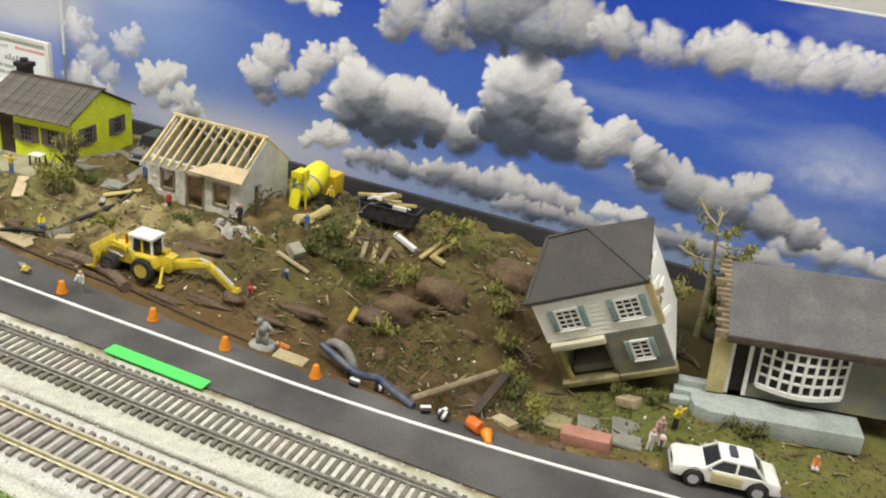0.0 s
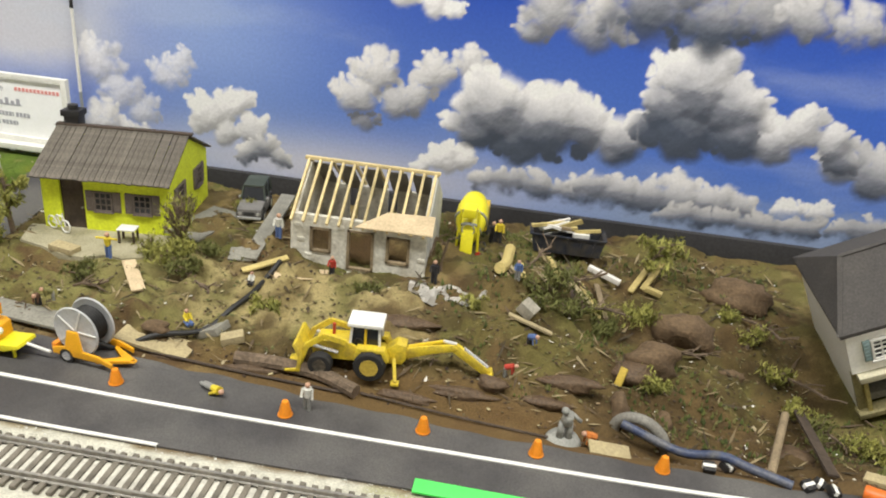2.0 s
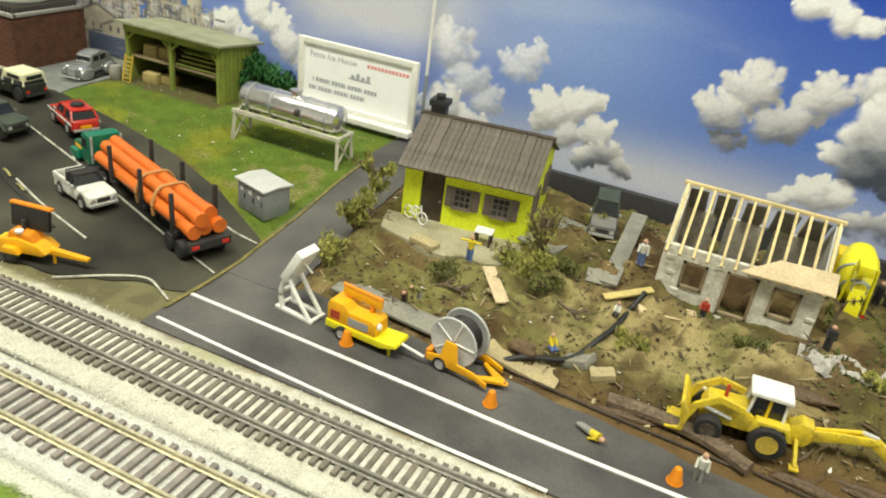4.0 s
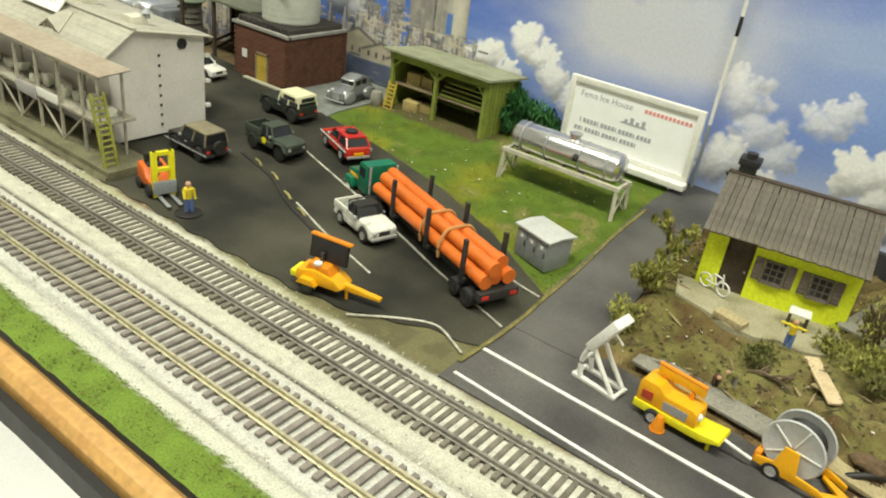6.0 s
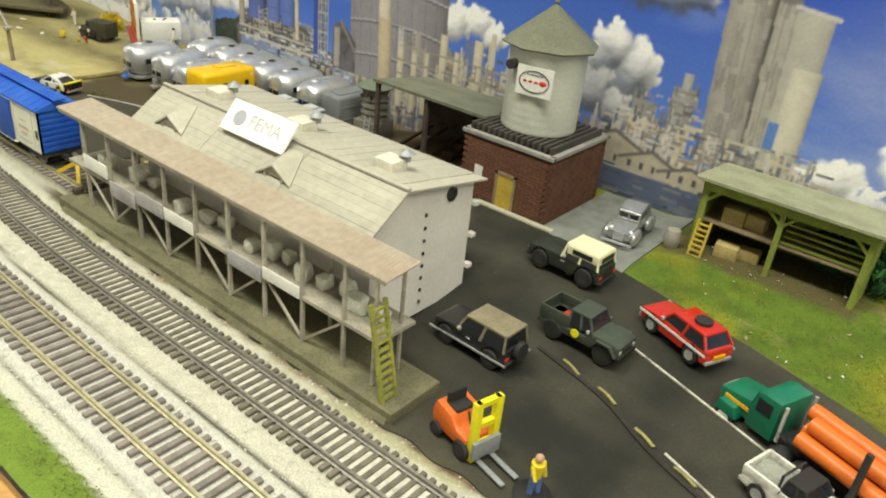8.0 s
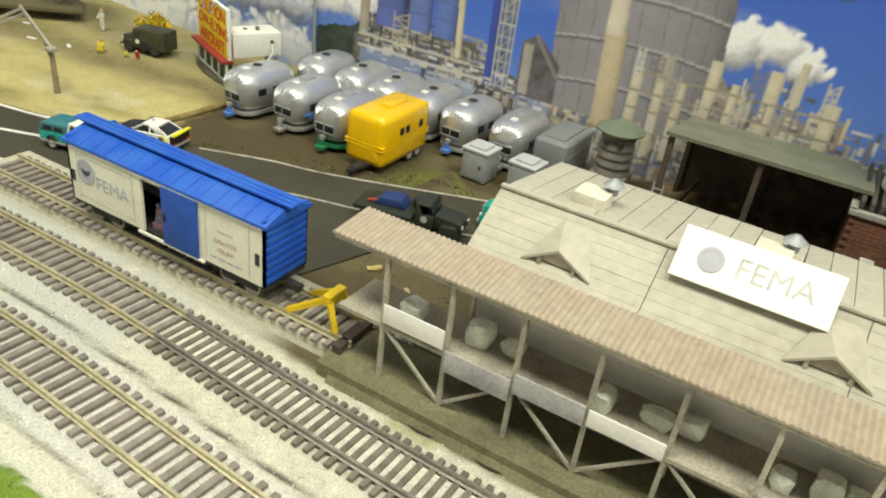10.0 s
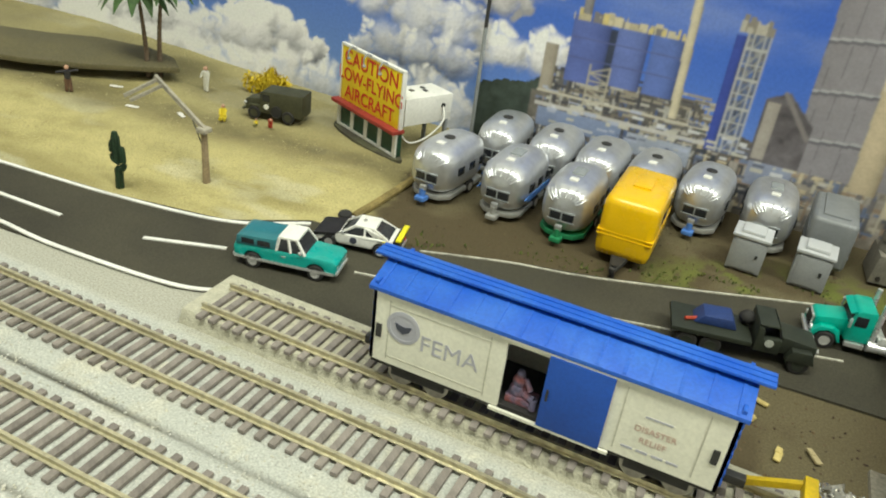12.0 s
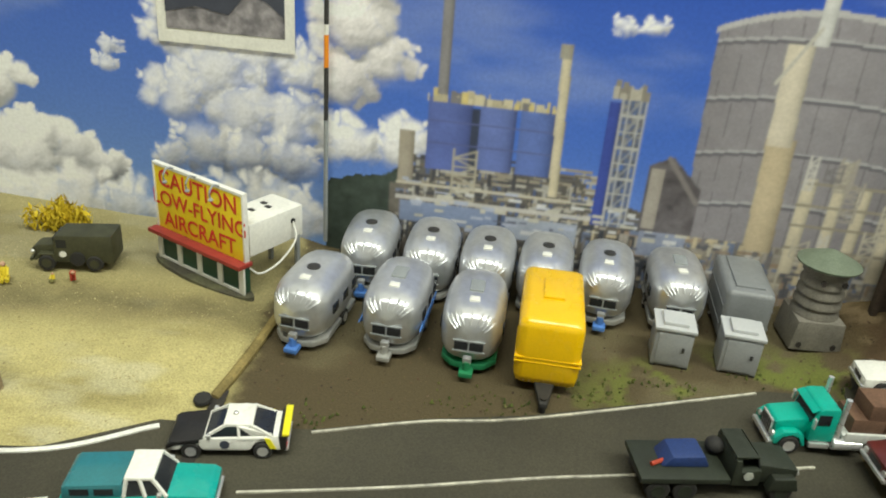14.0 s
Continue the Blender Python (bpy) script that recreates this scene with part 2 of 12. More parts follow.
# ---- the ground ----
def rise(x, y):
    """Height of the ground in centimetres."""
    x, y = np.asarray(x, float), np.asarray(y, float)
    west = ss(-91, -84, x)
    lot = 1.75 * np.clip((y - 30) / 12, 0, np.interp(x, [-66, -62.5], [0.74, 1.15])) * west
    h1 = np.interp(y, [28, 31, 35, 39, 44, 49], [0, 0.8, 2.0, 2.3, 1.9, 0.8])
    pit = np.interp(y, [27, 29, 32, 36, 42, 49], [0, -1.2, -1.3, 0.1, 0.9, 0.8])
    yard = np.interp(y, [28, 31, 36, 42, 49], [0, 0.1, 0.3, 0.6, 0.8])
    m_pit = ss(-8, 0, x) * (1 - ss(5, 9, x))
    m_yard = ss(5, 9, x)
    hill = h1 * (1 - m_pit - m_yard) + pit * m_pit + yard * m_yard
    rough = (fbm(x * 0.35, y * 0.35, 5, 3) - 0.5) * 1.5 + (fbm(x * 1.1, y * 1.7, 4, 9) - 0.5) * 1.4
    hill = hill - 2.6 * np.exp(-((x - 9.5) / 5.0) ** 2 - ((y - 34.5) / 4.2) ** 2)
    hill = hill + rough * ss(28.5, 31, y) * (1 - 0.8 * m_yard)
    bank = -0.35 * np.exp(-((y - 28.9 - 0.6 * np.sin(x * 0.25)) / 0.5) ** 2) * ss(-26, -22, x) * (1 - ss(10, 14, x))
    m1 = ss(-37.2, -35.5, x)
    z = lot * (1 - m1) + (hill + bank) * m1
    level = ss(-36.4, -35.2, x) * (1 - ss(-28, -26.6, x)) * ss(33.2, 34.8, y) * (1 - ss(45.5, 47, y))
    z = z * (1 - level) + 1.78 * level
    dune = ss(31, 37, y + 0.06 * (x + 120)) * (1 - ss(-117, -114, x))
    z = z + dune * (0.25 + 0.5 * fbm(x * 0.12, y * 0.2, 4, 21) + 0.9 * ss(-128, -150, x) * ss(38, 50, y))
    return z


def gz(x, y):
    return float(rise(np.array([x]), np.array([y]))[0])


def blend(c, m, col):
    return c * (1 - m[..., None]) + np.array(col) * m[..., None]


def lot_edge(x):
    return np.interp(x, [-92, -76, -70, -64.6, -57, -51.7, -46, -40.5], [44, 42.5, 41.2, 40, 38.5, 37.2, 35, 31.9])


def road_edge(x):
    return np.interp(x, [-37, -30, -22, -14, -6, 4, 12, 24, 40], [29.2, 28.8, 28.2, 27.4, 26.8, 26.7, 27.6, 29.9, 34]) + 0.08 * np.sin(x * 0.9) + 0.06 * np.sin(x * 2.1 + 1)


def west_hi(x):
    return np.interp(x, [-145, -133, -126, -120, -116.6, -111, -107, -103, -93, -86], [29.4, 29.9, 30.5, 31.6, 33.7, 34.7, 36.3, 37.5, 41.6, 42.5])


def west_lo(x):
    return np.interp(x, [-145, -127, -118, -115.5, -112, -98, -96, -90, -86], [25.2, 25.2, 25.7, 26.8, 27.2, 27.5, 33.5, 33.8, 34.5])


def sway(x):
    """Sideways shift of the main tracks at their western end."""
    return 1.0 * ss(-84, -106, np.asarray(x, float))


def build_ground():
    sx, sy = 0.24, 0.21
    xs, ys = np.arange(-165, 45.1, sx), np.arange(11.6, 50.3, sy)
    X, Y = np.meshgrid(xs, ys)
    Z = rise(X, Y)
    n1, n2, n3 = fbm(X * 0.25, Y * 0.25, 5, 31), fbm(X * 1.1, Y * 1.1, 4, 41), fbm(X * 3.5, Y * 3.5, 2, 51)
    C = np.ones(X.shape + (3,)) * np.array((0.125, 0.09, 0.044))
    # bare and littered earth of the slide
    C = blend(C, ss(0.45, 0.62, n1), (0.09, 0.055, 0.03))
    C = blend(C, ss(0.55, 0.68, n2) * 0.6, (0.26, 0.19, 0.11))
    C = blend(C, ss(0.52, 0.66, fbm(X * 0.3 + 7, Y * 0.3, 5, 61)) * (X > -36) * ss(29.5, 32, Y) * 0.8, (0.095, 0.1, 0.03))
    pit = np.exp(-(((X - 2.5) / 6.5) ** 2 + ((Y - 32.5) / 4) ** 2))
    C = blend(C, np.clip(pit * 1.2, 0, 0.88), (0.1, 0.062, 0.032))
    C = blend(C, ss(-24, -20, X) * (1 - ss(9, 12, X)) * (1 - ss(29.4, 30.6, Y + (n2 - 0.5))) * 0.8, (0.11, 0.066, 0.032))
    C = blend(C, ss(-33, -30, X) * (1 - ss(-14, -10, X)) * ss(30.5, 32.5, Y) * (1 - ss(35.5, 37, Y)) * (0.35 + 0.65 * ss(0.4, 0.6, n2)) * 0.8, (0.34, 0.28, 0.17))
    C = blend(C, ss(-37, -35, X) * (1 - ss(-26, -23, X)) * ss(29.4, 30.4, Y) * (1 - ss(37, 40, Y)) * 0.75 * ss(0.35, 0.6, n2), (0.16, 0.155, 0.06))
    C = blend(C, ss(8, 14, X) * ss(28, 30, Y) * 0.7 * ss(0.35, 0.6, n1), (0.12, 0.14, 0.035))
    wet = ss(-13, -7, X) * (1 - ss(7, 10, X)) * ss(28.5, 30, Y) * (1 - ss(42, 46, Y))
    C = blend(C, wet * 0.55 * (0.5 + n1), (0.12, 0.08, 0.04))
    moss = ss(-12, -4, X) * ss(29.8, 32, Y) * ss(0.47, 0.6, fbm(X * 0.42 + 3, Y * 0.42, 5, 77))
    C = blend(C, moss * 0.45, (0.13, 0.13, 0.045))
    cracks = ss(0.56, 0.62, fbm(X * 0.7, Y * 1.3, 4, 93)) * ss(-30, -26, X) * (1 - ss(10, 13, X)) * ss(28.8, 30, Y)
    C = blend(C, cracks * 0.6, (0.05, 0.032, 0.017))
    # dark brown band of ground between the tilted house and the bungalow
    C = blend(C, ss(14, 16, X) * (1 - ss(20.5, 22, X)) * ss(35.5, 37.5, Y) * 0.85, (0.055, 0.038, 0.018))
    wash = np.exp(-(((X - 3.5) / 7) ** 4 + ((Y - 34.5) / 6) ** 4))
    C = blend(C, wash * 0.6 * ss(0.35, 0.55, n1 * 0.5 + n2 * 0.5), (0.045, 0.028, 0.014))
    C[..., 2] *= np.where(X > -37, 0.74, 1.0)
    # lawn
    lawn = ((X < -40.3) & (X > -72)) * ss(-0.35, 0.3, Y - lot_edge(X) + (n2 - 0.5) * 1.2)
    g = np.array((0.095, 0.145, 0.016))[None, None] * (0.62 + 0.7 * n2[..., None]) + np.array((0.08, 0.045, 0.0))[None, None] * ss(0.5, 0.7, n1)[..., None]
    C = C * (1 - lawn[..., None]) + g * lawn[..., None]
    C = blend(C, lawn * ss(0.62, 0.75, fbm(X * 0.5, Y * 0.5, 4, 71)) * 0.7, (0.22, 0.19, 0.07))
    C = blend(C, ss(-62, -57, X) * (1 - ss(-40.4, -40.0, X)) * (1 - ss(27, 28, Y)), (0.11, 0.1, 0.05))
    C = blend(C, ss(-62, -57, X) * (1 - ss(-40.4, -40.0, X)) * (1 - ss(27, 28, Y)) * ss(0.45, 0.6, n2) * 0.7, (0.17, 0.155, 0.075))
    # darker brown ground before and under the store shed
    C = blend(C, ss(-65, -63.6, X + (n2 - 0.5) * 2) * (1 - ss(-53.8, -52.8, X + (n2 - 0.5) * 2)) * ss(43.4, 44.2, Y + (n2 - 0.5)) * 0.9, (0.1, 0.07, 0.036))
    # trailer lot and the dirt behind the platform
    C = blend(C, 1 - ss(-90, -86, X), (0.08, 0.062, 0.032))
    C = blend(C, (1 - ss(-93, -88, X)) * ss(0.47, 0.62, n1) * 0.7, (0.13, 0.11, 0.06))
    C = blend(C, (1 - ss(-90, -86, X)) * ss(0.5, 0.62, n2) * np.exp(-((Y - west_hi(X) - 1.2) / 2.2) ** 2) * ss(-104, -98, X) * 0.9, (0.13, 0.15, 0.03))
    # sand
    sand = (1 - ss(-115.6, -114.6, X + (n2 - 0.5) * 1.5 + 0.1 * (Y - 38)))
    sc = np.array((0.45, 0.395, 0.175))[None, None] * (0.86 + 0.3 * n2[..., None])
    C = C * (1 - sand[..., None]) + sc * sand[..., None]
    C = blend(C, sand * ss(0.46, 0.68, fbm(X * 0.14, Y * 0.35, 5, 81)) * 0.7, (0.25, 0.215, 0.085))
    C = blend(C, sand * ss(0.56, 0.7, fbm(X * 0.2 + 9, Y * 0.5, 4, 83)) * 0.5, (0.52, 0.49, 0.33))
    lane = np.exp(-((Y - 40.6 - 0.1 * (X + 128) - 2 * (n1 - 0.5)) / 1.9) ** 2)
    C = blend(C, sand * lane * (0.5 + 0.5 * n2), (0.13, 0.11, 0.055))
    C = blend(C, sand * ss(41.5, 44.5, Y) * (0.35 + 0.6 * n1), (0.2, 0.175, 0.09))
    C = blend(C, (1 - ss(-97, -94, X)) * (1 - ss(26.6, 27.6, Y)), (0.4, 0.39, 0.33))
    # track bed
    s = sway(X)
    bed = 1 - ss(22.6, 23.0, Y - s + (n2 - 0.5) * 0.5)
    cream = np.array((0.52, 0.505, 0.42))[None, None] * (0.82 + 0.36 * n3[..., None])
    C = C * (1 - bed[..., None]) + cream * bed[..., None]
    olive = ss(0.5, 0.7, n1) * bed * ss(22.0, 22.6, Y - s) * 0.7
    C = blend(C, olive, (0.3, 0.29, 0.13))
    far_west = 1 - ss(-101, -98, X)
    white = (1 - ss(18.0, 18.15, Y - s)) * bed
    C = blend(C, white, (0.56, 0.55, 0.5))
    C = blend(C, white * ss(0.52, 0.62, n3) * 0.6, (0.45, 0.45, 0.42))
    C = blend(C, bed * far_west * 0.9 * ss(0.2, 0.5, n2), (0.45, 0.46, 0.425))
    C = blend(C, np.exp(-((Y - s - 18.35 - 0.06 * np.sin(X * 0.3)) / 0.09) ** 2), (0.05, 0.045, 0.035))
    C = blend(C, np.exp(-((Y - s - 14.35 - 0.1 * np.sin(X * 0.2)) / 0.11) ** 2) * 0.85, (0.16, 0.15, 0.12))
    C = blend(C, (1 - ss(14.1, 14.4, Y - s)) * 0.5 * (1 - far_west), (0.55, 0.55, 0.42))
    turf = (1 - ss(13.2, 13.5, Y - s * 0.6 + (n3 - 0.5) * 0.5))
    tc = np.array((0.14, 0.21, 0.03))[None, None] * (0.75 + 0.5 * n2[..., None])
    C = C * (1 - turf[..., None]) + tc * turf[..., None]
    Z = Z + turf * (0.1 + 0.3 * n2) - 0.12 * np.exp(-((Y - s - 18.35) / 0.12) ** 2) - 0.1 * np.exp(-((Y - s - 14.35) / 0.15) ** 2)
    Z = Z + bed * (1 - turf) * (n3 - 0.5) * 0.07
    grassy = np.clip((C[..., 1] - C[..., 0]) * 8, 0, 1)
    Z = Z + grassy * (n3 - 0.4) * 0.14
    nx, ny = len(xs), len(ys)
    V = np.stack([X, Y, Z], -1).reshape(-1, 3) * CM
    i = np.arange((ny - 1) * (nx - 1))
    a = (i // (nx - 1)) * nx + i % (nx - 1)
    F = np.stack([a, a + 1, a + nx + 1, a + nx], -1)
    me = bpy.data.meshes.new("ground")
    me.from_pydata(V.tolist(), [], F.tolist())
    att = me.color_attributes.new("tone", "FLOAT_COLOR", "POINT")
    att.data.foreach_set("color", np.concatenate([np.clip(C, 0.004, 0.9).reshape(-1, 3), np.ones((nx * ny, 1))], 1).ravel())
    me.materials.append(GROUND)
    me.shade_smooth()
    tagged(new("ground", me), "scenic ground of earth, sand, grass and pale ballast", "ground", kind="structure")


build_ground()


def drape(name, x0, x1, lo, hi, nx, ny, lift, material, label, category="road", wob=0.0):
    """A sheet over the ground between two edges given as functions of x."""
    xs = np.linspace(x0, x1, nx)
    v = np.linspace(0, 1, ny)
    X = np.repeat(xs[None], ny, 0)
    Y = lo(xs)[None] * (1 - v[:, None]) + hi(xs)[None] * v[:, None]
    Z = rise(X, Y) + lift + wob * (fbm(X, Y, 3, 5) - 0.5)
    a = (np.arange((ny - 1) * (nx - 1)) // (nx - 1)) * nx + np.arange((ny - 1) * (nx - 1)) % (nx - 1)
    F = np.stack([a, a + 1, a + nx + 1, a + nx], -1)
    edge = [*range(nx), *range(2 * nx - 1, ny * nx, nx), *range(ny * nx - 2, (ny - 1) * nx - 1, -1), *range((ny - 2) * nx, 0, -nx)]
    V = np.stack([X, Y, Z], -1).reshape(-1, 3)
    low = V[edge] - np.array((0, 0, lift + 0.25))
    base = len(V)
    n = len(edge)
    skirt = [(edge[k], edge[(k + 1) % n], base + (k + 1) % n, base + k) for k in range(n)]
    me = bpy.data.meshes.new(name)
    me.from_pydata((np.concatenate([V, low]) * CM).tolist(), [], F.tolist() + skirt)
    me.materials.append(material)
    return tagged(new(name, me), label, category, kind="structure")


def const(v):
    return lambda x: np.full_like(x, v)


drape("road", -40.6, 44, const(22.9), road_edge, 300, 20, 0.10, ASPHALT, "dark grey asphalt road with white edge lines")
drape("road", -40.6, -36.6, const(28.6), const(50.0), 16, 60, 0.13, ASPHALT, "black asphalt side road beside the lawn")
drape("pavement", -89.5, -40.6, lambda x: np.interp(x, [-89.5, -58, -50, -46.5, -43.2, -40.6], [23.0, 23.0, 23.1, 23.8, 25.4, 26.0]) + 0.12 * np.sin(x * 2.3), lambda x: np.where(x < -89, np.minimum(lot_edge(x), west_hi(x) + 0.5), lot_edge(x)), 200, 50, 0.08, ASPHALT_OLD, "worn dark asphalt parking lot", "pavement")
drape("road", -146, -90.2, west_lo, west_hi, 200, 24, 0.11, ASPHALT_WEST, "grey asphalt road curving past the trailer lot")


def stripe(pts, w, material=ROAD_PAINT, lift=0.17, label="white painted road line"):
    pts = bend([(x, y, 0) for x, y in pts], 12)
    bm = B()
    rows = []
    for i, p in enumerate(pts):
        d = (pts[min(i + 1, len(pts) - 1)] - pts[max(i - 1, 0)]).normalized()
        nrm = Vector((-d.y, d.x, 0)) * w / 2
        row = []
        for q in (p + nrm, p - nrm):
            row += [bm.verts.new((q.x, q.y, gz(q.x, q.y) + lift)), bm.verts.new((q.x, q.y, gz(q.x, q.y) + lift - 0.06))]
        rows.append(row)
    for a, b in zip(rows, rows[1:]):
        bm.faces.new((a[0], a[2], b[2], b[0]))
        bm.faces.new((a[0], b[0], b[1], a[1]))
        bm.faces.new((a[2], a[3], b[3], b[2]))
    return single("road_line", bm, material, pose(0, 0, 0), label, "road line", kind="structure")


stripe([(-40.3, 25.95), (-34.9, 25.8), (-28.2, 25.6), (-21.9, 25.4), (-10, 25.35), (2, 25.45), (13.9, 26.4), (26, 28), (40, 30.5)], 0.2)
stripe([(-40.2, 23.55), (-33, 23.2), (-27, 22.97), (-21, 22.9)], 0.16)
stripe([(-62.4, 35.2), (-52, 32), (-40.7, 28.1)], 0.1, FADED_PAINT, label="thin faded parking line")
stripe([(-40.7, 31.6), (-42.5, 31.9), (-44, 32.4)], 0.1, FADED_PAINT, label="thin faded parking line")
stripe([(-46.5, 23.3), (-44.5, 25), (-43, 25.8), (-41.6, 25.3), (-40.8, 24.9)], 0.12, FADED_PAINT, label="white filler along a crack")
stripe([(-57, 29.9), (-53, 28.4), (-48.3, 27.0)], 0.12, FADED_PAINT, label="faded line along a crack")
stripe([(-69.5, 39.2), (-66.5, 37.8)], 0.12, FADED_PAINT, label="thin faded parking line")
stripe([(-64.6, 32), (-60.5, 31), (-57.4, 29.5), (-54.2, 28.3), (-50.5, 26.9)], 0.2, CREVICE, label="dark crack in the asphalt")
stripe([(-127.5, 25.5), (-124, 25.35), (-118.1, 25.8), (-115.6, 26.9)], 0.2)
stripe([(-140, 25.5), (-127.5, 25.5)], 0.2)
stripe([(-133.2, 29.7), (-126, 30.3), (-120, 31.4), (-116.4, 33.4)], 0.2)
stripe([(-121.7, 28), (-118.2, 29.4)], 0.2)
stripe([(-130, 27.3), (-126, 27.4)], 0.2)
stripe([(-112.5, 31.0), (-107.4, 32.4), (-102.4, 34.0), (-99.5, 34.8), (-92.2, 36.9)], 0.1, FADED_PAINT, label="faded centre line")
stripe([(-111, 34.5), (-107, 36.1), (-102.9, 37.3), (-93.4, 41.3)], 0.1, FADED_PAINT, label="faded edge line")


stripe([(-115.1, 36.0), (-114.8, 33.8), (-114.7, 31.1)], 0.5, CREVICE, 0.15, label="black open joint across the road")
for k, (x, y) in enumerate(((-63.2, 31.85), (-61.0, 31.3), (-58.6, 30.2), (-56.4, 29.3))):
    stripe([(x, y + 0.14), (x + 0.5, y), (x + 1.1, y - 0.3)], 0.14, mat(f"dry_moss_{k}", (0.3, 0.27, 0.1), 0.95, var=0.35), 0.18, "dry yellow moss along the crack")


moss = mat("mossy_verge", (0.2, 0.17, 0.055), 0.95, var=0.4, grain=900, patch=150, bump=0.7, depth=0.0008, col2=(0.09, 0.085, 0.025))
stripe([(-40.5, 24.3), (-40.38, 27.5), (-40.46, 31.0), (-40.36, 35.0), (-40.44, 39.0), (-40.3, 43.2)], 0.2, moss, 0.2, "mossy earth along the edge of the side road")


# ---- the tracks ----
def tie_mesh(name, material, length=2.7, w=0.23, h=0.16):
    bm = B()
    box(bm, -w / 2, w / 2, -length / 2, length / 2, -h, 0, 0.02)
    return mesh_of(name, bm, material)


TIE_A, TIE_B = tie_mesh("tie", TIE_PALE), tie_mesh("tie", TIE_DARK, w=0.26)


def rail(parent, x0, x1, yc, z, material, step=1.0):
    """A T-shaped rail: head, web and foot drawn along the line."""
    prof = [(-0.11, 0), (0.11, 0), (0.11, 0.03), (0.03, 0.05), (0.03, 0.17), (0.06, 0.19), (0.06, 0.25), (-0.06, 0.25), (-0.06, 0.19), (-0.03, 0.17), (-0.03, 0.05), (-0.11, 0.03)]
    bm = B()
    rings = []
    for x in np.arange(x0, x1 + step * 0.5, step):
        y = yc(x)
        rings.append([bm.verts.new((x, y + a, z + b)) for a, b in prof])
    for a, b in zip(rings, rings[1:]):
        for k in range(len(prof)):
            bm.faces.new((a[k], b[k], b[(k + 1) % len(prof)], a[(k + 1) % len(prof)]))
    bm.faces.new(rings[0])
    bm.faces.new(rings[-1][::-1])
    part("rail", bm, material, parent)


def track(spans, near, z, label, tie_top):
    t = thing("railway_track", pose(0, 0, 0), label, "railway track", "tracks along the road")
    for x0, x1, gap, data, steel in spans:
        for off in (0.0, 1.65):
            rail(t, x0, x1, lambda x: near + off + float(sway(x)) * (z < 0.6), z, steel)
        for k in range(int((x1 - x0) / gap)):
            x = x0 + (k + 0.5) * gap
            ob = new("tie", data)
            ob.parent = t
            slope = (float(sway(x + 0.5)) - float(sway(x - 0.5))) * (z < 0.6)
            ob.matrix_basis = place(x + RND.uniform(-0.02, 0.02), near + 0.825 + float(sway(x)) * (z < 0.6) + RND.uniform(-0.04, 0.04), tie_top, math.degrees(slope) + RND.uniform(-0.8, 0.8))
    return t


track([(-142, -99, 0.58, TIE_B, BRASS), (-99, 10, 0.48, TIE_A, STEEL)], 20.0, 0.2, "straight model track, pale weathered ties, steel rails", 0.2)
track([(-142, 2, 0.62, TIE_B, BRASS)], 15.5, 0.2, "model track with brass rails and dark ties", 0.2)
drape("ballast_bed", -99, 10, lambda x: 20.13 + sway(x), lambda x: 21.52 + sway(x), 160, 4, 0.12, mat("white_ballast", (0.6, 0.58, 0.5), 0.95, var=0.22, grain=1300, patch=220, bump=0.8, depth=0.0006),
      "pale ballast packed between the ties", "track bed")
# raised bed of the siding
bm = B()
prism(bm, [(24.0, -0.1), (24.3, 0.55), (27.3, 0.55), (27.6, -0.1)], -116.2, -92.2, "x", 0.08)
single("siding_bed", bm, mat("grey_ballast", (0.52, 0.5, 0.39), 0.95, var=0.15, grain=1100, patch=200, bump=0.8, depth=0.001), pose(0, 0, 0), "grey ballast bed under the short siding", "track bed", kind="structure")
track([(-115.4, -92.6, 0.56, TIE_B, BRASS)], 24.55, 0.72, "short siding track with brown weathered ties", 0.72)

# ---- the front edge of the layout ----
bm = B()
prism(bm, [(10.35, -3.0), (11.55, -3.0), (11.6, -0.15), (11.35, 0.1), (10.75, 0.05), (10.45, -0.3)], -165, 45, "x", 0.05)
single("fascia", bm, TIMBER, pose(0, 0, 0), "orange-brown varnished wooden front edge", "trim", kind="structure")
bm = B()
box(bm, -165, 45, 9.9, 10.3, -3.0, -0.6)
single("trim", bm, BLACK, pose(0, 0, 0), "black strip below the wooden edge", "trim", kind="structure")
bm = B()
gx, gy = np.arange(-165, 46, 3.0), np.arange(-60, 10.1, 2.5)
vs = [[bm.verts.new((x, y, -1.6 + 0.5 * math.sin(x * 0.16 + y * 0.1) * math.exp((y - 10) / 20) + 0.25 * math.sin(x * 0.4 - y * 0.3))) for x in gx] for y in gy]
for r0, r1 in zip(vs, vs[1:]):
    for k in range(len(gx) - 1):
        bm.faces.new((r0[k], r0[k + 1], r1[k + 1], r1[k]))
single("table", bm, CLOTH, pose(0, 0, 0), "table covered with a creased white cloth", "table", kind="structure", smooth=True)

# ---- the room ----
bm = B()
box(bm, -260, 160, -180, 60, -82, -80)
single("floor", bm, mat("floor_vinyl", (0.35, 0.33, 0.3), 0.6, var=0.1, grain=200, patch=10), pose(0, 0, 0), "plain grey floor of the room", "floor", kind="structure")
for k, (x0, x1, y0, y1) in enumerate([(-260, 160, 56, 58), (-260, 160, -182, -180), (-262, -260, -180, 58), (160, 162, -180, 58)]):
    bm = B()
    box(bm, x0, x1, y0, y1, -80, 165)
    single(f"wall_{k + 1}", bm, WALLPAINT, pose(0, 0, 0), "white painted wall of the room", "wall", kind="structure")
bm = B()
box(bm, -262, 162, -182, 60, 165, 167)
